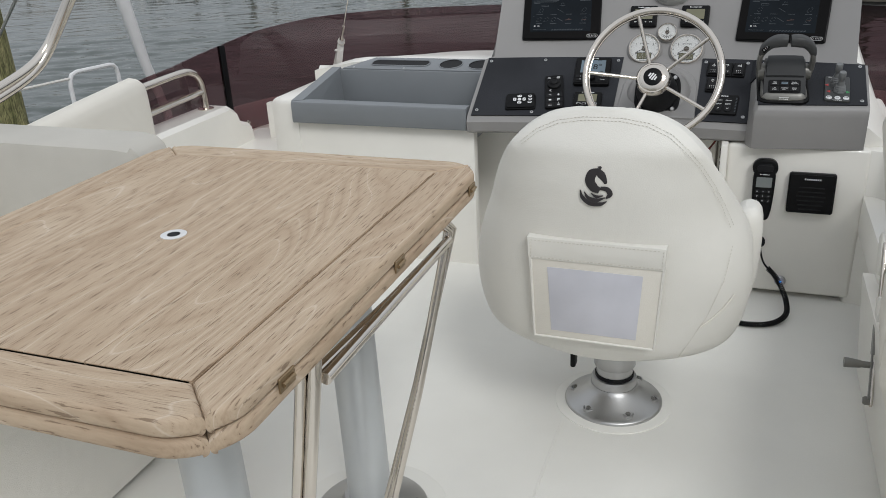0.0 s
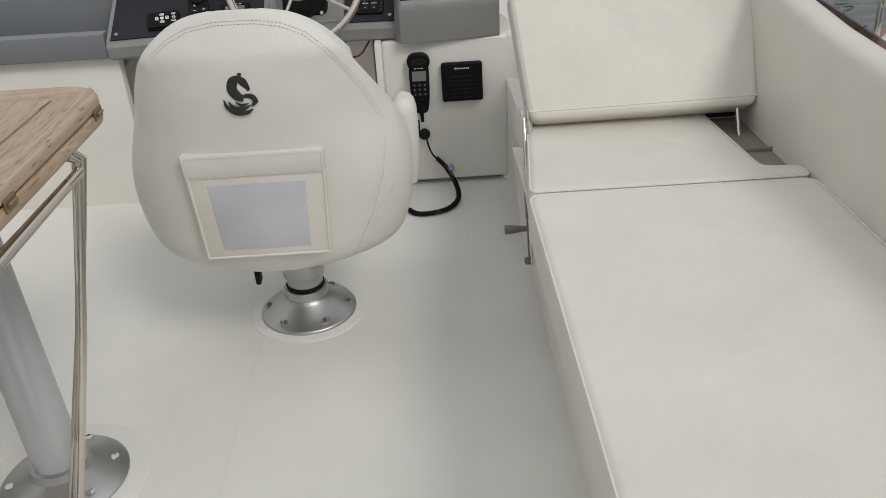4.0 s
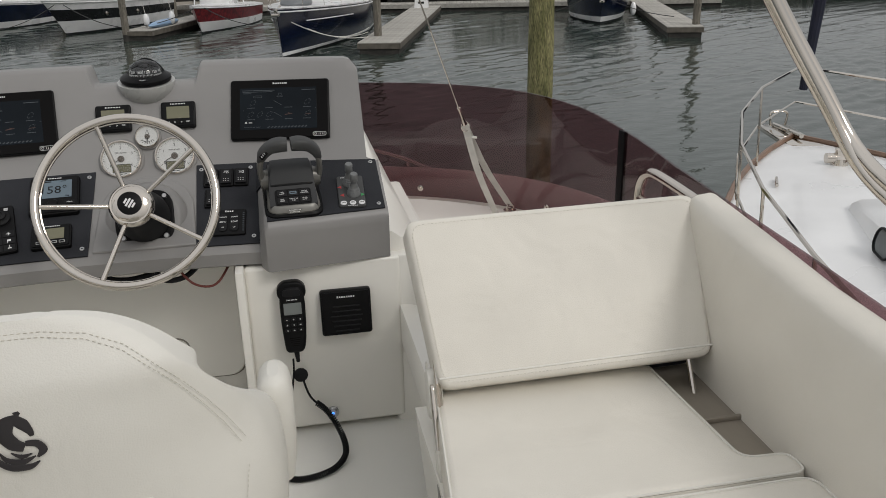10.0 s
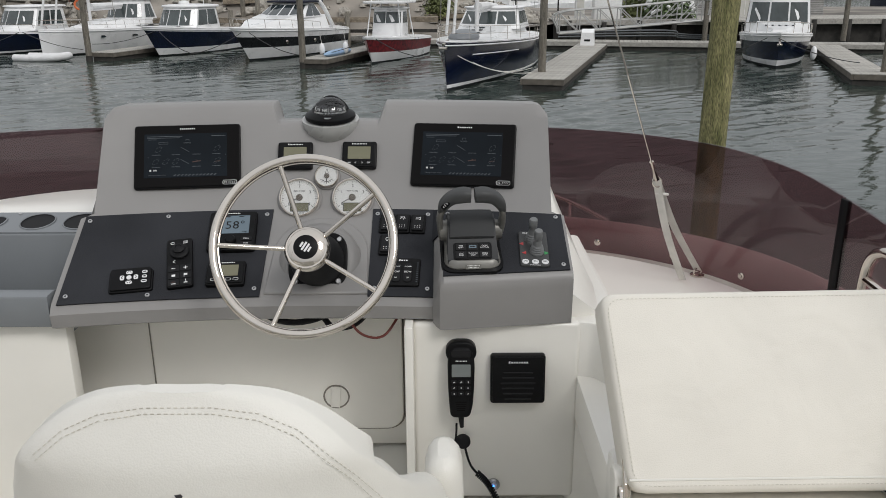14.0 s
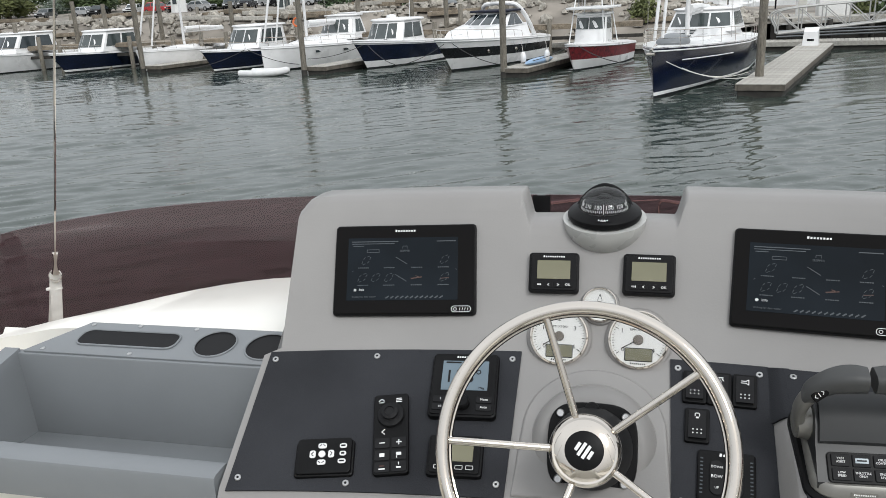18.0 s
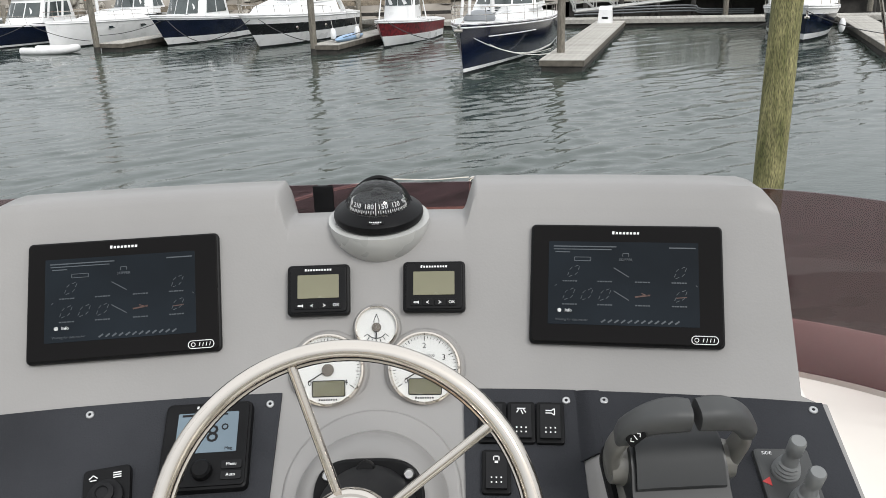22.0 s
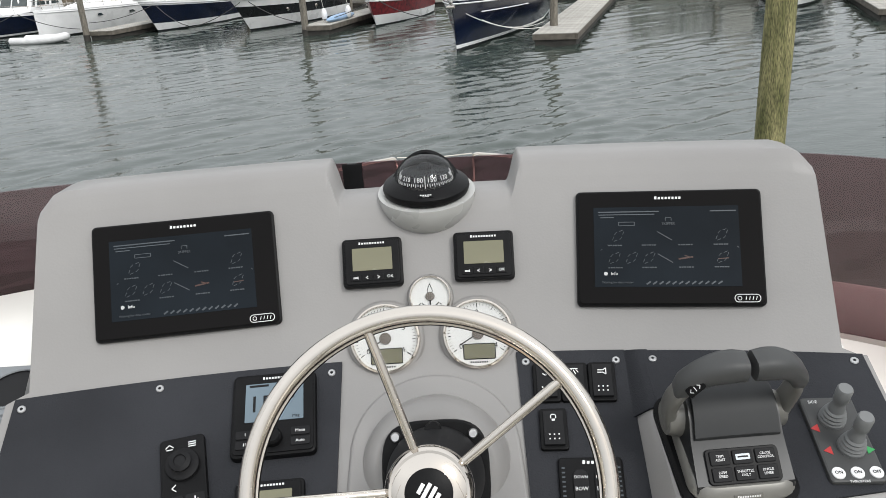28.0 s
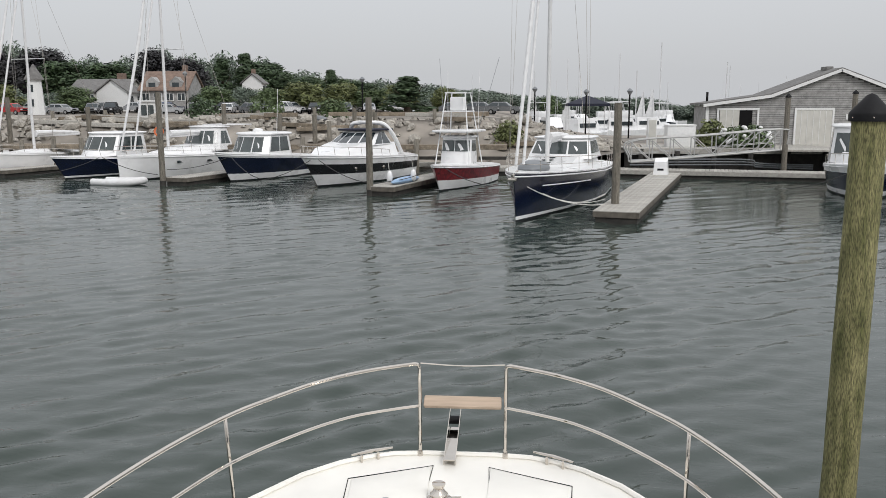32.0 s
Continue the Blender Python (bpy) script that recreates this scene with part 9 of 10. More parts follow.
def leafy(name, light, dark):
    m = mat(name, light, 0.7, var=0.3, scale=0.5, dark=dark)
    n, l = m.node_tree.nodes, m.node_tree.links
    b = n["Principled BSDF"]
    src = b.inputs["Base Color"].links[0].from_socket
    geo, hs, mr = n.new("ShaderNodeNewGeometry"), n.new("ShaderNodeHueSaturation"), n.new("ShaderNodeMapRange")
    mr.inputs[3].default_value, mr.inputs[4].default_value = 0.72, 1.3
    l.new(geo.outputs["Random Per Island"], mr.inputs[0])
    l.new(mr.outputs[0], hs.inputs["Value"])
    l.new(src, hs.inputs["Color"])
    l.new(hs.outputs[0], b.inputs["Base Color"])
    return m


LEAF_D = leafy("dark_green_leaves", (0.056, 0.090, 0.040), (0.032, 0.052, 0.024))
LEAF_M = leafy("mid_green_leaves", (0.085, 0.122, 0.05), (0.052, 0.076, 0.03))
LEAF_L = leafy("light_green_leaves", (0.125, 0.14, 0.05), (0.075, 0.09, 0.03))
LEAF_P = leafy("purple_brown_leaves", (0.036, 0.034, 0.036), (0.022, 0.022, 0.024))
# leaf green paled to carry the distance haze in the colour
LEAF_F = leafy("haze_paled_leaves", (0.12, 0.15, 0.115), (0.085, 0.11, 0.085))
CROWNS = {"round_dark": crown_mesh("crown", 1, 9, 10, 0.32, 7000, LEAF_D), "round_mid": crown_mesh("crown", 2, 9, 9, 0.32, 7000, LEAF_M),
          "round_light": crown_mesh("crown", 3, 8, 6.5, 0.28, 6000, LEAF_L), "purple": crown_mesh("crown", 4, 10, 12, 0.34, 8000, LEAF_P),
          "poplar": crown_mesh("crown", 5, 6, 14, 0.28, 6500, LEAF_D, "poplar"), "cone": crown_mesh("crown", 6, 5, 9, 0.24, 6000, LEAF_D, "cone")}
SIZES = {"round_dark": (9, 10), "round_mid": (9, 9), "round_light": (8, 6.5), "purple": (10, 12), "poplar": (6, 14), "cone": (5, 9)}
LABELS = {"round_dark": "dark green broad-leaved tree behind the car lot", "round_mid": "green broad-leaved tree behind the car lot",
          "round_light": "light green rounded tree beside the car lot", "purple": "tall dark purple-leaved tree behind the houses",
          "poplar": "tall narrow dark green tree on the skyline", "cone": "dense dark green conical tree by the shore"}
TRUNK = mesh("trunk", join(tube([(0, 0, -0.6), (0.05, 0, 2.0), (0.0, 0.1, 4.5), (0.1, 0, 7.5)], 0.3, 8, radii=[0.42, 0.3, 0.22, 0.08]),
                           tube([(0, 0, 2.2), (1.2, 0.4, 4.2), (2.2, 0.6, 5.6)], 0.1, 6, radii=[0.12, 0.07, 0.03]),
                           tube([(0, 0, 2.6), (-1.2, -0.3, 4.4), (-2.0, -0.8, 6.0)], 0.1, 6, radii=[0.12, 0.07, 0.03]),
                           tube([(0, 0.1, 3.4), (-0.2, 1.2, 5.4), (0.1, 1.9, 6.8)], 0.1, 6, radii=[0.1, 0.06, 0.03])), BARK)


def tree(kind, x, y, top, width, stem=1.2):
    g = ground_z(x, y)
    t = thing("tree", LABELS[kind], "tree", pose(x, y, g, 0, 0, (x * 37 + y * 11) % 360), group="shore trees")
    w, h = SIZES[kind]
    tr = new("trunk", TRUNK)
    tr.parent = t
    tr.matrix_basis = Matrix.Diagonal((width / w, width / w, (top - g) * 0.85 / 7.5, 1))
    tagged(tr)
    cr = new("crown", CROWNS[kind])
    cr.parent = t
    cr.matrix_basis = T(0, 0, stem) @ Matrix.Diagonal((width / w, width / w, (top - g - stem) / (h * 1.04), 1))
    tagged(cr, "uneven leafy crown")
    return t


for kind, x, y, top, width in (
        ("purple", -118, 180, 15.7, 17), ("purple", -106, 182, 15.2, 15), ("round_dark", -97, 176, 12.3, 15), ("round_dark", -88, 178, 11.9, 14),
        ("round_mid", -128, 176, 15.4, 16), ("purple", -79, 180, 14.8, 13), ("poplar", -66, 186, 12.8, 7), ("poplar", -61, 188, 14.0, 7),
        ("purple", -72, 178, 12.6, 12), ("round_dark", -58, 190, 12.6, 14), ("round_dark", -52, 180, 10.3, 11), ("round_mid", -48, 200, 8.8, 13),
        ("round_mid", -41, 196, 8.5, 12), ("round_dark", -35, 190, 7.7, 10), ("round_light", -31, 124, 5.2, 8), ("round_light", -25, 122, 5.0, 7),
        ("round_mid", -37.5, 128, 4.6, 6), ("round_mid", -20, 122, 4.4, 6.5), ("round_light", -15.6, 118, 4.8, 6), ("cone", -11.3, 92, 5.0, 6.4),
        ("round_light", -9, 118, 4.2, 5), ("round_mid", -46, 126, 4.9, 6), ("round_mid", -66, 121, 4.8, 6.5), ("round_light", -79, 122, 5.2, 8),
        ("round_mid", -90, 124, 5.6, 9), ("round_dark", -38, 152, 7.5, 6), ("cone", -30.5, 140, 8.0, 4.5), ("round_mid", 8.6, 175, 3.8, 6),
        ("round_mid", -144, 170, 14.9, 18), ("round_light", -105, 122, 5.8, 9)):
    tree(kind, x, y, top, width, 0.5 if top < 6 else 1.2)

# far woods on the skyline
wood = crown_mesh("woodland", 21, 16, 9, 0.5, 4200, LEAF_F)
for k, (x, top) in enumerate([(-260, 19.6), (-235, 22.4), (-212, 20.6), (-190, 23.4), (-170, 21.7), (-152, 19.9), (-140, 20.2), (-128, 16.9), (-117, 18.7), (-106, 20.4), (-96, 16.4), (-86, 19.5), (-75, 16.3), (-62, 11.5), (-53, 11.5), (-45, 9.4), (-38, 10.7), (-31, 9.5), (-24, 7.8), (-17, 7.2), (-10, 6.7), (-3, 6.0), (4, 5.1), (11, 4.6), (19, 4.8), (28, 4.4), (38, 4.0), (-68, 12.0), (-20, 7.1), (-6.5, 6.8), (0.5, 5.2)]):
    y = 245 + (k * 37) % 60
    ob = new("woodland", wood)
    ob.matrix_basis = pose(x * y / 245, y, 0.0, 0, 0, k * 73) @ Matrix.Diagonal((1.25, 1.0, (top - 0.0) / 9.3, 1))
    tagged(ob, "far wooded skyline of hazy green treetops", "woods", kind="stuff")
# shrubs share the leaf colour paled for haze
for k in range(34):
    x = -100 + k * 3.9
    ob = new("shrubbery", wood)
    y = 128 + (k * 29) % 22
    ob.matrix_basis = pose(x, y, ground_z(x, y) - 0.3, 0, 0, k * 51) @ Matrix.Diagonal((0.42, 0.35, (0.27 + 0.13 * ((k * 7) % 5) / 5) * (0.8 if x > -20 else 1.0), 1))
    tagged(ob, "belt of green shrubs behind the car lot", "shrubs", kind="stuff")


def bush(label, x, y, w, h, material, seed, flowers=0):
    b = thing("bush", label, "bush", T(x, y, ground_z(x, y)))
    me = crown_mesh("foliage", seed, w, h, 0.16, 900, material)
    f = new("foliage", me)
    f.parent = b
    tagged(f)
    rr = random.Random(seed)
    for k in range(flowers):
        a, z = rr.uniform(0, 6.28), rr.uniform(0.25, 1.0)
        r = w * 0.42 * math.sqrt(max(0.1, 1 - (z - 0.3) ** 2))
        part("flower_head", ball(0.15, (r * math.cos(a), r * math.sin(a), h * z), 8, 6, (1, 1, 0.85)), TRIMW, b, "white hydrangea flower head")


bush("tall grassy light green shrub by the gangway", 14.1, 58.3, 2.2, 1.9, LEAF_L, 61)
bush("hydrangea bush with white flower heads", 15.5, 57.8, 2.4, 1.35, LEAF_M, 62, 34)
bush("hydrangea bush with white flower heads", 17.0, 57.7, 2.2, 1.2, LEAF_M, 63, 30)
bush("hydrangea bush with white flower heads", 16.6, 58.0, 2.0, 1.5, LEAF_M, 63, 22)
bush("green shrub at the water's edge", 0.0, 61.0, 2.4, 1.6, LEAF_L, 64)
bush("low green shrub on the bank", -14.5, 68.0, 3.4, 1.5, LEAF_M, 65)
bush("low green shrub on the bank", -21.0, 70.0, 4.2, 2.0, LEAF_M, 66)
bush("low green shrub on the bank", -26.5, 70.0, 3.2, 1.7, LEAF_D, 67)

# ---------------------------------------------------------------- shed
sh = thing("boat_shed", "grey cedar-shingled boat shed with white sliding doors", "shed", T(0, 62, 0))
AX, AZ, BRK, EL, ER = 23.75, 4.12, (18.95, 2.30), (14.3, 1.66), (29.0, 2.12)


def roof_z(x):
    """Height of the shed roof over x: steep about the ridge, shallow over the lean-to."""
    if x < BRK[0]:
        return EL[1] + (BRK[1] - EL[1]) * (x - EL[0]) / (BRK[0] - EL[0])
    return AZ - abs(x - AX) * (AZ - BRK[1]) / (AX - BRK[0])


# wall behind the shingles coloured dark, so gaps between courses read as shade
SHDARK = mat("shingle_shadow_gap", (0.09, 0.09, 0.088), 0.9, var=0.1)
gx_ = [14.45, BRK[0], AX, 28.9]
gw_ = [(x, roof_z(x) - 0.1) for x in reversed(gx_)]
part("gable_wall", loft([[(14.45, y, -1.32), (28.9, y, -1.32)] + [(x, y, z) for x, z in gw_] for y in (0, 0.2)]), SHDARK, sh)
for sx in (14.55, 28.8):
    part("side_wall", box(0.2, 3.6, roof_z(sx) + 1.2, (sx, 2.0, (roof_z(sx) - 1.4) / 2)), SHINGLE, sh)
part("back_wall", box(14.2, 0.2, 2.9, (21.65, 3.9, 0.13)), SHINGLE, sh)
for k in range(int((AZ + 1.2) / 0.16)):
    z = -1.3 + 0.16 * k
    x, end = 14.45, 28.9
    while x < end and roof_z(x) - 0.14 < z + 0.14:
        x += 0.05
    while end > x and roof_z(end) - 0.14 < z + 0.14:
        end -= 0.05
    while x < end - 0.05:
        w = min(1.9 + 0.35 * math.sin(k * 5.1 + x), end - x)
        part("shingle_course", box(w - 0.015, 0.03, 0.135, (x + w / 2, -0.012, z + 0.075), 0, 1, None), SHINGLE, sh)
        x += w
for (ax_, az_), (bx_, bz_) in ((EL, BRK), (BRK, (AX, AZ)), (ER, (AX, AZ))):
    d = Vector((bx_ - ax_, 0, bz_ - az_)).normalized()
    nz = Vector((-d.z, 0, d.x)) * (1 if d.x > 0 else -1)
    a_, b_ = Vector((ax_, -0.35, az_)) - d * (0.12 if ax_ != BRK[0] else 0.0), Vector((bx_, -0.35, bz_))
    part("roof", loft([[tuple(q + Vector((0, dy, 0))) for q in (a_, b_, b_ + nz * 0.12, a_ + nz * 0.12)] for dy in (0, 4.6)]), ROOFG, sh, "grey shingled roof slope")
    part("bargeboard", loft([[tuple(q + Vector((0, dy, 0))) for q in (a_ - nz * 0.17, b_ - nz * 0.17, b_ + nz * 0.04, a_ + nz * 0.04)] for dy in (-0.003, -0.06)]), TRIMW, sh, "white bargeboard")
part("corner_board", box(0.22, 0.1, 2.85, (14.56, -0.03, 0.1), 0.01, 1), TRIMW, sh, "white corner board")
for x0, x1, z0, z1 in ((15.45, 16.85, -1.2, 1.30), (20.8, 23.4, -1.28, 1.22)):
    dr = part("sliding_door", box(x1 - x0, 0.07, z1 - z0, ((x0 + x1) / 2, -0.085, (z0 + z1) / 2), 0.01, 1), SIDING, sh, "pale grey sliding door")
    n = int((x1 - x0) / 0.4)
    for k in range(1, n):
        part("batten", box(0.03, 0.02, z1 - z0 - 0.1, (x0 + k * (x1 - x0) / n, -0.128, (z0 + z1) / 2)), TRIMW, dr)
# no opening cut: a black board gives the shade of the doorway
part("doorway", box(0.95, 0.06, 2.45, (17.30, -0.06, 0.04)), PLASTIC, sh, "black board for the shade inside the open doorway")
for x0, x1 in ((15.4, 18.1), (20.9, 23.4)):
    part("door_head", box(x1 - x0 + 0.3, 0.09, 0.16, ((x0 + x1) / 2, -0.09, 1.32), 0.01, 1), TRIMW, sh)
    for xx in (x0 - 0.08, x1 + 0.08):
        part("door_jamb", box(0.14, 0.09, 2.55, (xx, -0.09, -0.03), 0.01, 1), TRIMW, sh)
part("sign", box(0.45, 0.03, 0.4, (24.6, -0.06, 0.75), 0.01, 1), TRIMW, sh, "small white sign")
part("gable_lamp", join(box(0.3, 0.3, 0.12, (24.9, -0.2, 3.55), 0.02), rod((24.9, -0.03, 3.7), (24.9, -0.25, 3.62), 0.03)), TRIMW, sh)
part("ridge_vent", box(0.5, 1.2, 0.35, (AX - 0.2, 2, AZ + 0.1), 0.04), ROOFG, sh)
part("stovepipe", rod((15.2, 3, 1.6), (15.2, 3, 2.6), 0.09, seg=10), PLASTIC, sh)

# wharf edge in front of the shed, piles and pipes
wf = thing("wharf", "timber wharf with dark pilings in front of the shed", "wharf", T(0, 0, 0))
for k in range(16):
    part("deck_board", box(1.98, 5.6, 0.1, (9 + 2 * k, 59.2, -1.3), 0.01, 1), DOCKW, wf)
part("fascia", box(32, 0.16, 0.35, (24, 56.3, -1.45), 0.01, 1), DOCKW, wf)
part("landing", box(7.0, 2.6, 0.12, (20.9, 54.95, -1.27), 0.01, 1), DOCKW, wf)
for k in range(14):
    part("pile", rod((9 + 2.4 * k, 56.15, -4), (9 + 2.4 * k, 56.15, -1.3), 0.16, seg=10), DOCKD, wf)
part("bulkhead", box(32, 0.12, 2.6, (24, 56.8, -2.7)), DOCKD, wf, "dark timber bulkhead boards")
for k in range(3):
    part("pipe", tube(smooth_path([(8.2, 55.6, -2.0 - 0.17 * k), (15.5, 55.6, -1.95 - 0.17 * k), (16.6, 55.5, -2.2 - 0.12 * k), (20, 55.4, -2.3 - 0.12 * k)]), 0.05, 8), GUN, wf, "grey service pipe")
for x, y, top in ((17.55, 53.6, 2.1), (21.6, 53.6, 2.3), (27.0, 54.2, 2.2)):
    piling("mooring_pile", x, y, top, 0.17, PILE_G, "dark grey timber pile by the wharf", True)

# greyer, less metallic aluminium: the gangway's shade is in the colour
GANG = mat("shaded_aluminium", (0.40, 0.40, 0.39), 0.5, 0.4, var=0.08, scale=3)
gw = thing("gangway", "grey aluminium truss gangway down to the floating dock", "gangway", T(0, 0, 0))
GA, GB = Vector((7.95, 54, -2.02)), Vector((17.2, 54, -1.22))
for dy in (-0.55, 0.55):
    o = Vector((0, dy, 0))
    part("bottom_chord", rod(GA + o, GB + o, 0.065, seg=8), GANG, gw)
    up0, up1 = Vector((0, 0, 1.32)), Vector((0, 0, 1.30))
    part("hand_rail", tube(smooth_path([GA + o + Vector((0, 0, 0.2)), GA + o + up0, GA.lerp(GB, 0.5) + o + Vector((0, 0, 1.31)), GB + o + up1, GB + o + Vector((0.45, 0, 1.0)), GB + o + Vector((0.4, 0, 0.35))]), 0.05, 8), GANG, gw)
    for k in range(8):
        a, b = GA.lerp(GB, k / 7) + o, GA.lerp(GB, (k + 1) / 7) + o
        part("upright", rod(a, a + Vector((0, 0, 1.31)), 0.04, seg=6), GANG, gw)
        if k < 7:
            part("brace", rod(a + Vector((0, 0, 1.28)), b, 0.035, seg=6) if k < 4 else rod(a, b + Vector((0, 0, 1.28)), 0.035, seg=6), GANG, gw)
        part("mid_rail", rod(a + Vector((0, 0, 0.5)), b + Vector((0, 0, 0.5)), 0.02, seg=6), GANG, gw) if k < 7 else None
tread = GB - GA
part("tread", loft([[tuple(GA + Vector((0, s, -0.03))) for s in (-0.5, 0.5)] + [tuple(GA + Vector((0, s, 0.02))) for s in (0.5, -0.5)],
                    [tuple(GB + Vector((0, s, -0.03))) for s in (-0.5, 0.5)] + [tuple(GB + Vector((0, s, 0.02))) for s in (0.5, -0.5)]]), GANG, gw)
sb = thing("storage_box", "large white storage box on the wharf", "box", T(11.9, 58.2, -1.26))
part("body", box(1.9, 1.2, 1.45, (0, 0, 0.725), 0.03), TRIMW, sb)
part("lid", box(1.98, 1.28, 0.10, (0, 0, 1.5), 0.03), TRIMW, sb)
cb = thing("cabinet", "tall white utility cabinet beside the storage box", "cabinet", T(10.05, 58.6, -1.26))
part("body", box(0.62, 0.6, 2.0, (0, 0, 1.0), 0.03), TRIMW, cb)
part("door", box(0.50, 0.03, 1.7, (0, -0.31, 1.0), 0.01, 1), SIDING, cb)
tn = thing("canopy_tent", "dark navy blue canopy tent on thin white legs", "tent", T(8.4, 90, -1.4))
part("canopy", loft([[(-2.2, -2.2, 3.0), (2.2, -2.2, 3.0), (2.2, 2.2, 3.0), (-2.2, 2.2, 3.0)], [(-2.2, -2.2, 3.25), (2.2, -2.2, 3.25), (2.2, 2.2, 3.25), (-2.2, 2.2, 3.25)], [(-0.1, -0.1, 4.1), (0.1, -0.1, 4.1), (0.1, 0.1, 4.1), (-0.1, 0.1, 4.1)]]), CANVAS, tn)
for sx in (-2.1, 2.1):
    for sy in (-2.1, 2.1):
        part("leg", rod((sx, sy, -0.6), (sx, sy, 3.05), 0.04, seg=6), MAST, tn)


# ---------------------------------------------------------------- houses
def cottage(label, x, y, w, d, z0, eave, ridge, wall_m, roof_m, turn=0, dormers=0, windows=3, side_gable=True):
    h = thing("house", label, "house", pose(x, y, z0, 0, 0, turn), group="shore houses")
    e, r = eave - z0, ridge - z0
    body = part("wall", from_data([(-w / 2, -d / 2, -2), (w / 2, -d / 2, -2), (w / 2, d / 2, -2), (-w / 2, d / 2, -2), (-w / 2, -d / 2, e), (w / 2, -d / 2, e), (w / 2, d / 2, e), (-w / 2, d / 2, e), (-w / 2, 0, r - 0.1), (w / 2, 0, r - 0.1)],
                                  [(0, 1, 5, 4), (2, 3, 7, 6), (1, 2, 6, 9, 5), (3, 0, 4, 8, 7), (4, 5, 9, 8), (6, 7, 8, 9)]), wall_m, h)
    for s in (-1, 1):
        part("roof", loft([[(-w / 2 - 0.3, s * (d / 2 + 0.4), e - 0.2), (-w / 2 - 0.3, 0, r), (-w / 2 - 0.3, 0, r + 0.18), (-w / 2 - 0.3, s * (d / 2 + 0.4), e)],
                           [(w / 2 + 0.3, s * (d / 2 + 0.4), e - 0.2), (w / 2 + 0.3, 0, r), (w / 2 + 0.3, 0, r + 0.18), (w / 2 + 0.3, s * (d / 2 + 0.4), e)]]), roof_m, h)
    for k in range(windows):
        xx = -w / 2 + w * (k + 0.5) / windows
        wn_ = part("window", box(1.3, 0.12, 1.3, (xx, -d / 2 - 0.03, e - 1.1), 0.01, 1), TRIMW, h, "white framed window")
        for q in (-0.3, 0.3):
            part("pane", box(0.5, 0.06, 1.1, (xx + q, -d / 2 - 0.08, e - 1.1)), WIN, wn_)
    for k in range(dormers):
        xx = -w / 4 + w / 2 * k if dormers > 1 else 0
        yy = -d / 4 - 0.6
        dm = part("dormer", from_data([(xx - 1.0, yy - 0.9, e - 0.2), (xx + 1.0, yy - 0.9, e - 0.2), (xx + 1.0, yy - 0.9, e + 1.3), (xx, yy - 0.9, e + 2.1), (xx - 1.0, yy - 0.9, e + 1.3),
                                       (xx - 1.0, yy + 2.4, e - 0.2), (xx + 1.0, yy + 2.4, e - 0.2), (xx + 1.0, yy + 2.4, e + 1.3), (xx, yy + 2.4, e + 2.1), (xx - 1.0, yy + 2.4, e + 1.3)],
                                      [(0, 1, 2, 3, 4), (9, 8, 7, 6, 5), (1, 6, 7, 2), (4, 9, 5, 0), (3, 8, 9, 4), (2, 7, 8, 3)]), wall_m, h)
        part("window", box(1.1, 0.1, 0.9, (xx, yy - 0.93, e + 0.7), 0.01, 1), WIN, dm)
    part("chimney", box(0.7, 0.7, 1.6, (w * 0.28, 0.4, r + 0.3), 0.02, 1), ROOFB, h)
    return h


cottage("long low house with a grey shingle roof", -66.2, 132, 9.5, 7, 1.9, 4.2, 6.1, SIDING, ROOFG, 0, 0, 4)
cottage("gabled white house end facing the water", -61.8, 127, 5.0, 5.0, 1.8, 4.0, 5.9, TRIMW, ROOFG, 90, 0, 2)
cottage("shingled house with a brown roof and two dormers", -55.2, 132, 7.8, 7, 1.9, 4.4, 7.3, SHINGLE, ROOFB, 0, 2, 4)
cottage("small white gabled house among the trees", -50.2, 160, 3.0, 4, 2.5, 6.3, 8.0, TRIMW, ROOFG, 90, 0, 2)
tw = thing("tower", "white octagonal tower with a pointed grey roof", "tower", T(-66.8, 112, 0.7))
part("shaft", lathe([(1.25, -1), (0.95, 4.9)], 8), TRIMW, tw)
part("roof", lathe([(1.35, 4.8), (1.3, 5.0), (0.06, 7.0)], 8), ROOFG, tw)
for k in range(2):
    part("window", box(0.6, 0.2, 1.0, (0, -1.05 + 0.1 * k, 1.6 + 2.0 * k), 0.01, 1), WIN, tw)


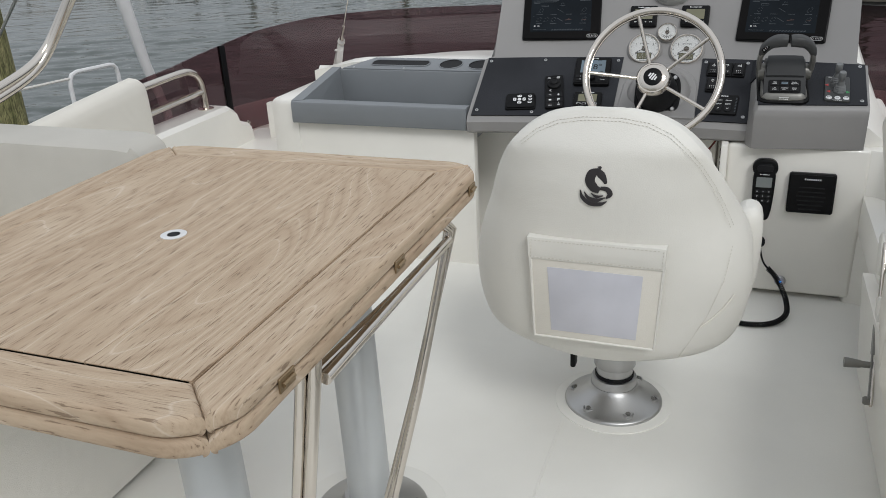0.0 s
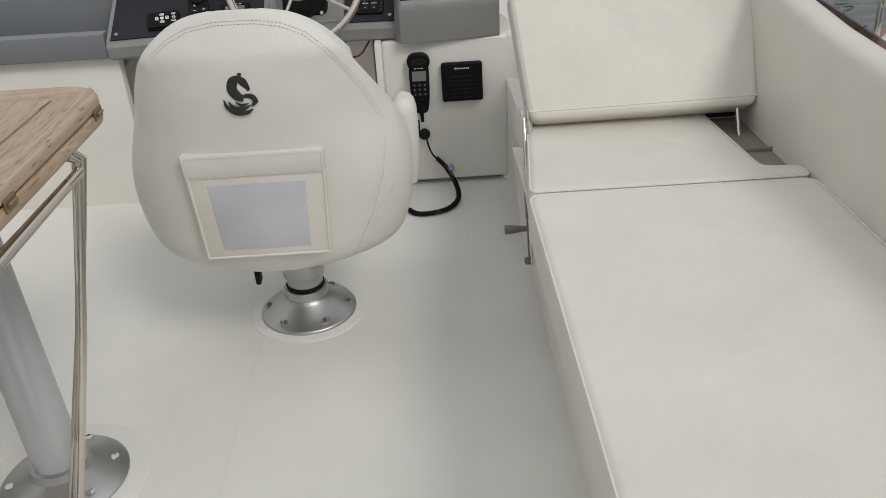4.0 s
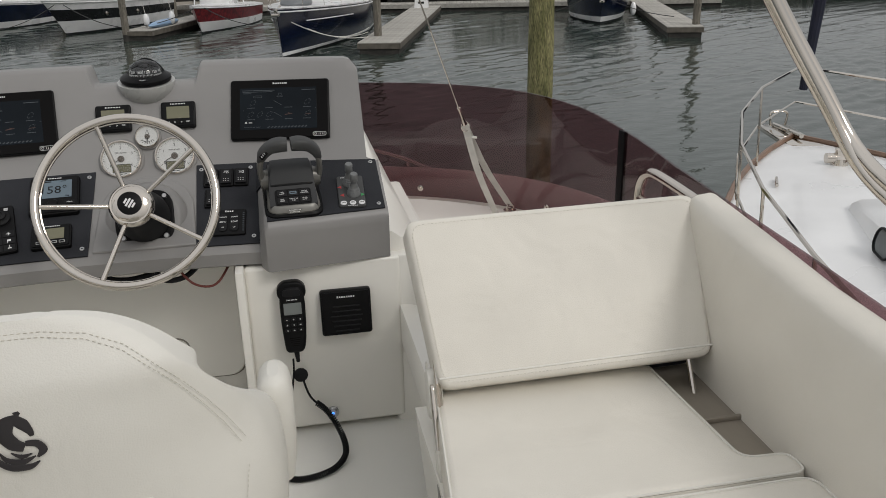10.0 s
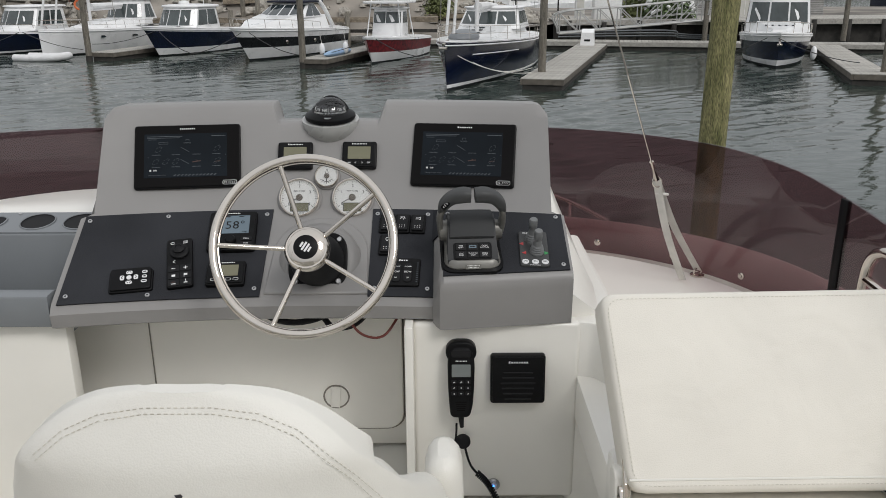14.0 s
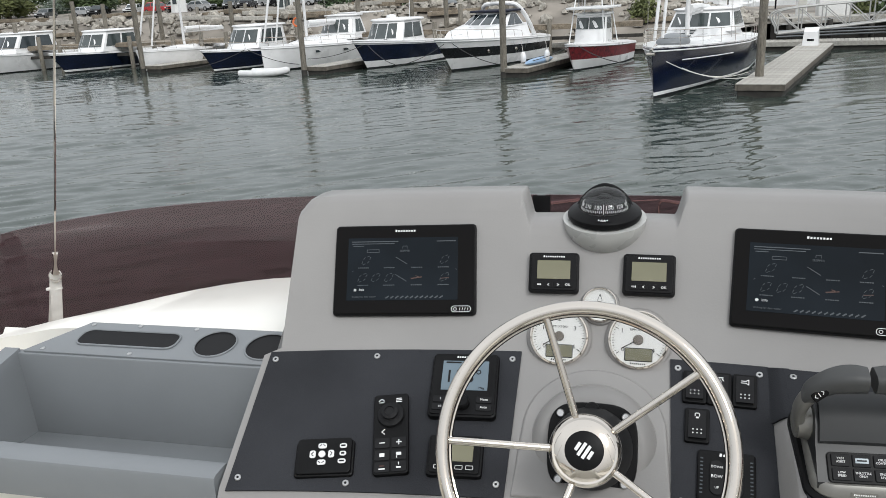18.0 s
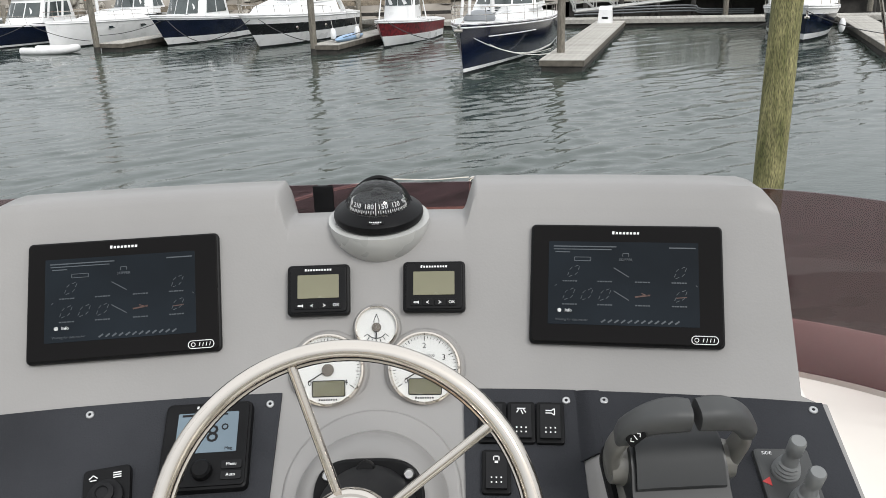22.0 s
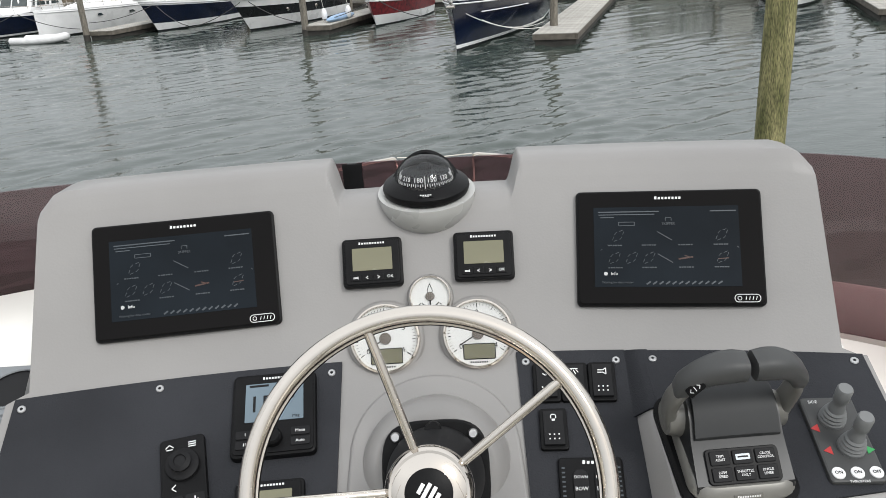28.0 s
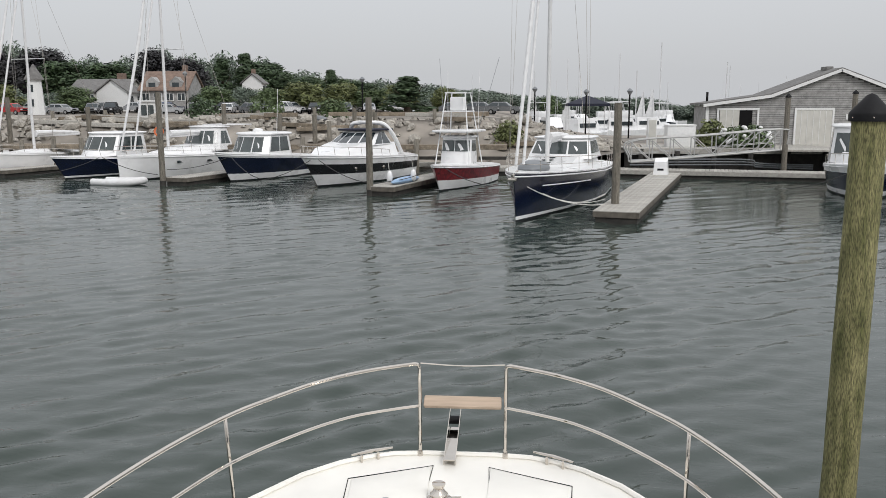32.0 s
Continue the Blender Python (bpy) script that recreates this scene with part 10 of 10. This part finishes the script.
# ---------------------------------------------------------------- cars
def car(label, x, y, turn, paint, tall=1.45, ln=4.5, pickup=False):
    c = thing("car", label, "car", pose(x, y, ground_z(x, y), 0, 0, turn), group="parked cars")
    w = 0.9
    prof = [(-ln / 2, 0.75), (-ln / 2 + 0.05, 0.95), (-ln / 2 + 1.2, 1.02), (ln / 2 - 0.7, 1.05), (ln / 2, 0.98), (ln / 2, 0.4), (-ln / 2, 0.4)]
    part("body", loft([[(s * w * q, a, b) for a, b in prof] for s, q in ((-1, 0.97), (-1, 1.0), (1, 1.0), (1, 0.97))]), CARMATS[paint], c)
    y0, y1, y2, y3 = (-0.95, -0.3, 0.55, 0.75) if pickup else (-1.1, -0.45, ln / 2 - 1.0, ln / 2 - 0.25)
    cab = part("cabin", loft([[(-w, y0, 1.0), (w, y0, 1.0), (w, y3, 1.0), (-w, y3, 1.0)], [(-w * 0.8, y1, tall), (w * 0.8, y1, tall), (w * 0.8, y2, tall), (-w * 0.8, y2, tall)],
                              [(-w * 0.7, y1 + 0.1, tall + 0.06), (w * 0.7, y1 + 0.1, tall + 0.06), (w * 0.7, y2 - 0.1, tall + 0.06), (-w * 0.7, y2 - 0.1, tall + 0.06)]]), CARMATS[paint], c)

    def P(u, v, f):
        yy = (y0 + (y1 - y0) * v) if f else (y3 + (y2 - y3) * v)
        return (u * w * (1 - 0.2 * v), yy + (-0.015 if f else 0.015), 1.0 + (tall - 1.0) * v)
    for f, nm in ((True, "windscreen"), (False, "rear_window")):
        q = [P(-0.88, 0.12, f), P(0.88, 0.12, f), P(0.88, 0.9, f), P(-0.88, 0.9, f)]
        part(nm, loft([q, [(a, b + (-0.01 if f else 0.01), z) for a, b, z in q]]), WIN, cab)
    for s in (-1, 1):
        for t0, t1 in ((0.05, 0.47), (0.53, 0.95)):
            def Q(t, v):
                ya, yb = y0 + (y1 - y0) * v, y3 + (y2 - y3) * v
                return (s * (w * (1 - 0.2 * v) + 0.008), ya + (yb - ya) * t, 1.0 + (tall - 1.0) * v)
            q = [Q(t0, 0.12), Q(t1, 0.12), Q(t1, 0.88), Q(t0, 0.88)]
            part("side_window", loft([q, [(a + s * 0.01, b, z) for a, b, z in q]]), WIN, cab)
        for yy in (-ln / 2 + 0.85, ln / 2 - 0.9):
            wh = part("wheel", lathe([(0.2, -0.1), (0.32, -0.1), (0.34, 0), (0.32, 0.1), (0.2, 0.1)], 18), RUBBER, c, at=T(s * 0.82, yy, 0.34) @ pose(0, 0, 0, 0, 90, 0))
            part("rim", lathe([(0.02, -0.11), (0.19, -0.115), (0.2, 0.11), (0.02, 0.11)], 14), ALU, wh)
        part("headlight", box(0.35, 0.06, 0.16, (s * 0.62, -ln / 2 - 0.005, 0.78), 0.02, 1), GLASS_L, c, "clear headlight")
    part("bumper", box(1.7, 0.14, 0.2, (0, -ln / 2 - 0.02, 0.5), 0.03, 1), PLASTIC, c)
    part("grille", box(0.8, 0.05, 0.16, (0, -ln / 2 - 0.01, 0.78), 0.01, 1), PLASTIC, c)


GLASS_L = mat("headlight_lens", (0.6, 0.6, 0.62), 0.15, var=0.05)
car("red sports utility car parked facing the water", -71.0, 113, 75, 0, 1.6, 4.6)
NAMES = ("red", "white", "black", "dark grey", "silver", "dark blue")
for x, paint, turn, tall, pk in ((-45.6, 4, 80, 1.5, False), (-42.6, 3, 20, 1.6, False), (-40.0, 2, 12, 1.75, True), (-37.2, 2, 70, 1.55, False), (-34.2, 4, 95, 1.45, False), (-31.4, 3, 15, 1.6, False),
                                 (-28.8, 1, 10, 1.5, False), (-26.0, 3, 60, 1.6, False), (-22.5, 1, 80, 1.75, True), (-19.2, 2, 10, 1.55, False), (-16.6, 3, 15, 1.6, False), (-14.0, 4, 12, 1.5, False),
                                 (-10.6, 1, 85, 1.5, False), (-54.6, 1, 12, 1.55, False), (-57.8, 2, 10, 1.6, False), (-61.5, 4, 80, 1.5, False), (-66.0, 3, 14, 1.55, False)):
    car(("%s pickup truck" if pk else "%s car") % NAMES[paint] + " parked on the gravel lot", x * 1.42, 114 + (x * 7 % 5), turn, paint, tall, 5.2 if pk else 4.5, pk)
for k, x in enumerate((-69, -63, -58.5, -54, -49, -44.5, -40, -35.5, -31, -27, -22.5, -18.5)):
    car("%s car parked at the back of the lot" % NAMES[1 + k % 5], x * 1.05, 121.5 + k % 2, 70 + 30 * (k % 3), 1 + k % 5, 1.55)
for x in (-6.5, -3.5, -0.8):
    car("dark grey car parked beyond the rocks", x, 104, 80, 3, 1.5)


# ---------------------------------------------------------------- lamp posts, poles and posts on the shore
def lamp_post(x, y, top):
    g = ground_z(x, y)
    p = thing("lamp_post", "dark lamp post with a lantern head", "lamp post", T(x, y, g), group="lamp posts")
    part("pole", rod((0, 0, 0), (0, 0, top - g), 0.07, seg=8), PLASTIC, p)
    part("lantern", lathe([(0.1, top - g), (0.28, top - g + 0.3), (0.22, top - g + 0.4), (0.05, top - g + 0.55)], 10), GUN, p)


for x, y, top in ((10.9, 76, 2.6), (7.2, 78, 2.6), (2.6, 84, 3.0), (-14.6, 82, 4.0), (-36, 90, 5.0)):
    lamp_post(x, y, top)
for k, (x, y, top) in enumerate(((-43.5, 57, 2.2), (-40.8, 57, 1.9), (-38.2, 57, 2.2), (-36.0, 57, 2.3), (-30, 57, 1.6), (-20.0, 57, 1.8), (-13.5, 57, 1.0), (-9.2, 57, 1.2), (-16, 57, 1.1), (-12.0, 64, 1.5))):
    piling("shore_pile", x, y, top, 0.17, PILE_G, "grey timber pile along the seawall", group="shore piles")
for k in range(4):
    x = -44 + 9.5 * k
    bk = thing("rowing_boat", "small upturned rowing boat lying on the bank", "rowing boat", pose(x, 65.6 + (k % 3) * 0.9, ground_z(x, 66) + 0.1, 0, 0, 60 + 35 * (k % 3)), group="boats on the bank")
    part("hull", ball(0.5, (0, 0, 0), 14, 8, (0.9, 2.6, 0.6)), (GUN, HULL_W, ROCK)[k % 3], bk)
    part("keel", box(0.05, 2.0, 0.06, (0, 0, 0.3), 0.01, 1), DOCKW, bk)
rnd = random.Random(77)
for k in range(46):
    x, y = rnd.uniform(-60, 2), rnd.uniform(57.4, 66)
    ln = rnd.uniform(2.0, 6.0)
    tb = thing("timber", "weathered brown timber baulk lying on the bank", "timber", pose(x, y, ground_z(x, y) + rnd.uniform(0.25, 0.5), 0, rnd.uniform(-3, 3), rnd.uniform(-14, 14)), group="timber baulks")
    part("baulk", box(ln, 0.35, 0.32, (0, 0, 0), 0.02, 1), DW if k % 3 else DOCKW, tb)
for k in range(14):
    x = -58 + 4.3 * k
    pl = thing("post", "short grey timber post standing on the bank", "post", T(x + rnd.uniform(-1, 1), 63.5 + rnd.uniform(0, 3), 0.3), group="bank posts")
    part("shaft", rod((0, 0, -0.6), (0, 0, rnd.uniform(0.7, 1.3)), 0.15, seg=10), PILE_G, pl)
sh2 = thing("kiosk", "small white glazed kiosk on the bank", "kiosk", T(-29.8, 67, 0.4) @ Matrix.Diagonal((0.6, 0.7, 0.85, 1)))
part("body", box(2.2, 2.0, 1.9, (0, 0, 0.95), 0.03), TRIMW, sh2)
part("roof", box(2.6, 2.4, 0.14, (0, 0, 1.97), 0.03), TRIMW, sh2)
for k in range(2):
    part("window", box(0.8, 0.06, 1.0, (-0.5 + k, -1.01, 1.1)), WIN_G, sh2)


# ---------------------------------------------------------------- distant marina
def far_boat(x, y, k):
    b = thing("distant_boat", "white boat moored far off in the marina", "boat", pose(x, y, WZ, 0, 0, (k * 47) % 180), group="distant boats")
    L = 9 + (k * 5) % 5
    hull_ = loft([[(-0.1, 0, 0), (0.1, 0, 0), (0.15, 0, 1.7), (-0.15, 0, 1.7)], [(-1.3, L * 0.3, 0), (1.3, L * 0.3, 0), (1.6, L * 0.3, 1.5), (-1.6, L * 0.3, 1.5)], [(-1.4, L, 0), (1.4, L, 0), (1.5, L, 1.3), (-1.5, L, 1.3)]])
    part("hull", hull_, HULL_W if k % 4 else HULL_N, b)
    cab = part("cabin", loft([[(-1.1, L * 0.35, 1.4), (1.1, L * 0.35, 1.4), (1.2, L * 0.8, 1.3), (-1.2, L * 0.8, 1.3)], [(-0.9, L * 0.45, 3.0), (0.9, L * 0.45, 3.0), (1.0, L * 0.78, 3.0), (-1.0, L * 0.78, 3.0)]]), HULL_W, b)
    part("window_band", box(2.35, L * 0.3, 0.5, (0, L * 0.6, 2.3), 0.02, 1), WIN, cab)
    if k % 2:
        part("flybridge", box(1.8, 2.2, 0.8, (0, L * 0.62, 3.4), 0.08), HULL_W, b)
        part("hard_top", box(2.0, 2.4, 0.1, (0, L * 0.62, 5.1), 0.03), HULL_W, b)
        for s in (-0.8, 0.8):
            part("post", rod((s, L * 0.55, 3.6), (s, L * 0.6, 5.1), 0.04, seg=5), MAST, b)
    if k % 3 == 0:
        part("mast", rod((0, L * 0.4, 1.5), (0, L * 0.4, 9 + (k * 3) % 7), 0.07, seg=6), MAST, b)
        part("boom", rod((0, L * 0.4, 2.6), (0, L * 0.8, 2.7), 0.1, seg=6), CANVAS, b)
    part("aerial", rod((0.6, L * 0.6, 3.0), (0.7, L * 0.62, 6.0 + (k % 3)), 0.025, seg=5), MAST, b)


rnd = random.Random(5)
for k in range(30):
    far_boat(7 + rnd.uniform(0, 36), rnd.uniform(96, 175), k)
for k in range(10):
    far_boat(75 + rnd.uniform(0, 70), rnd.uniform(80, 150), k + 3)
for x, y, h in ((3.6, 150, 8.5), (9.8, 150, 7.0), (18.3, 120, 6.5), (19.8, 121, 6.8)):
    s_ = thing("sailing_dinghy", "small dinghy under full white sail", "sailing boat", T(x, y, WZ))
    part("hull", ball(0.8, (0, 0, 0.2), 12, 8, (1, 2.6, 0.5)), HULL_W, s_)
    part("sail", loft([[(-0.9, 0, 1.6), (1.3, 0.1, 1.6), (1.3, 0.13, 1.6), (-0.9, 0.03, 1.6)], [(0.0, 0.1, h * 0.6), (1.0, 0.1, h * 0.6), (1.0, 0.13, h * 0.6), (0.0, 0.13, h * 0.6)], [(0.62, 0, h), (0.7, 0, h), (0.7, 0.03, h), (0.62, 0.03, h)]]), SAILC, s_)
    part("mast", rod((0.75, 0, 0.4), (0.75, 0, h + 0.1), 0.04, seg=6), MAST, s_)
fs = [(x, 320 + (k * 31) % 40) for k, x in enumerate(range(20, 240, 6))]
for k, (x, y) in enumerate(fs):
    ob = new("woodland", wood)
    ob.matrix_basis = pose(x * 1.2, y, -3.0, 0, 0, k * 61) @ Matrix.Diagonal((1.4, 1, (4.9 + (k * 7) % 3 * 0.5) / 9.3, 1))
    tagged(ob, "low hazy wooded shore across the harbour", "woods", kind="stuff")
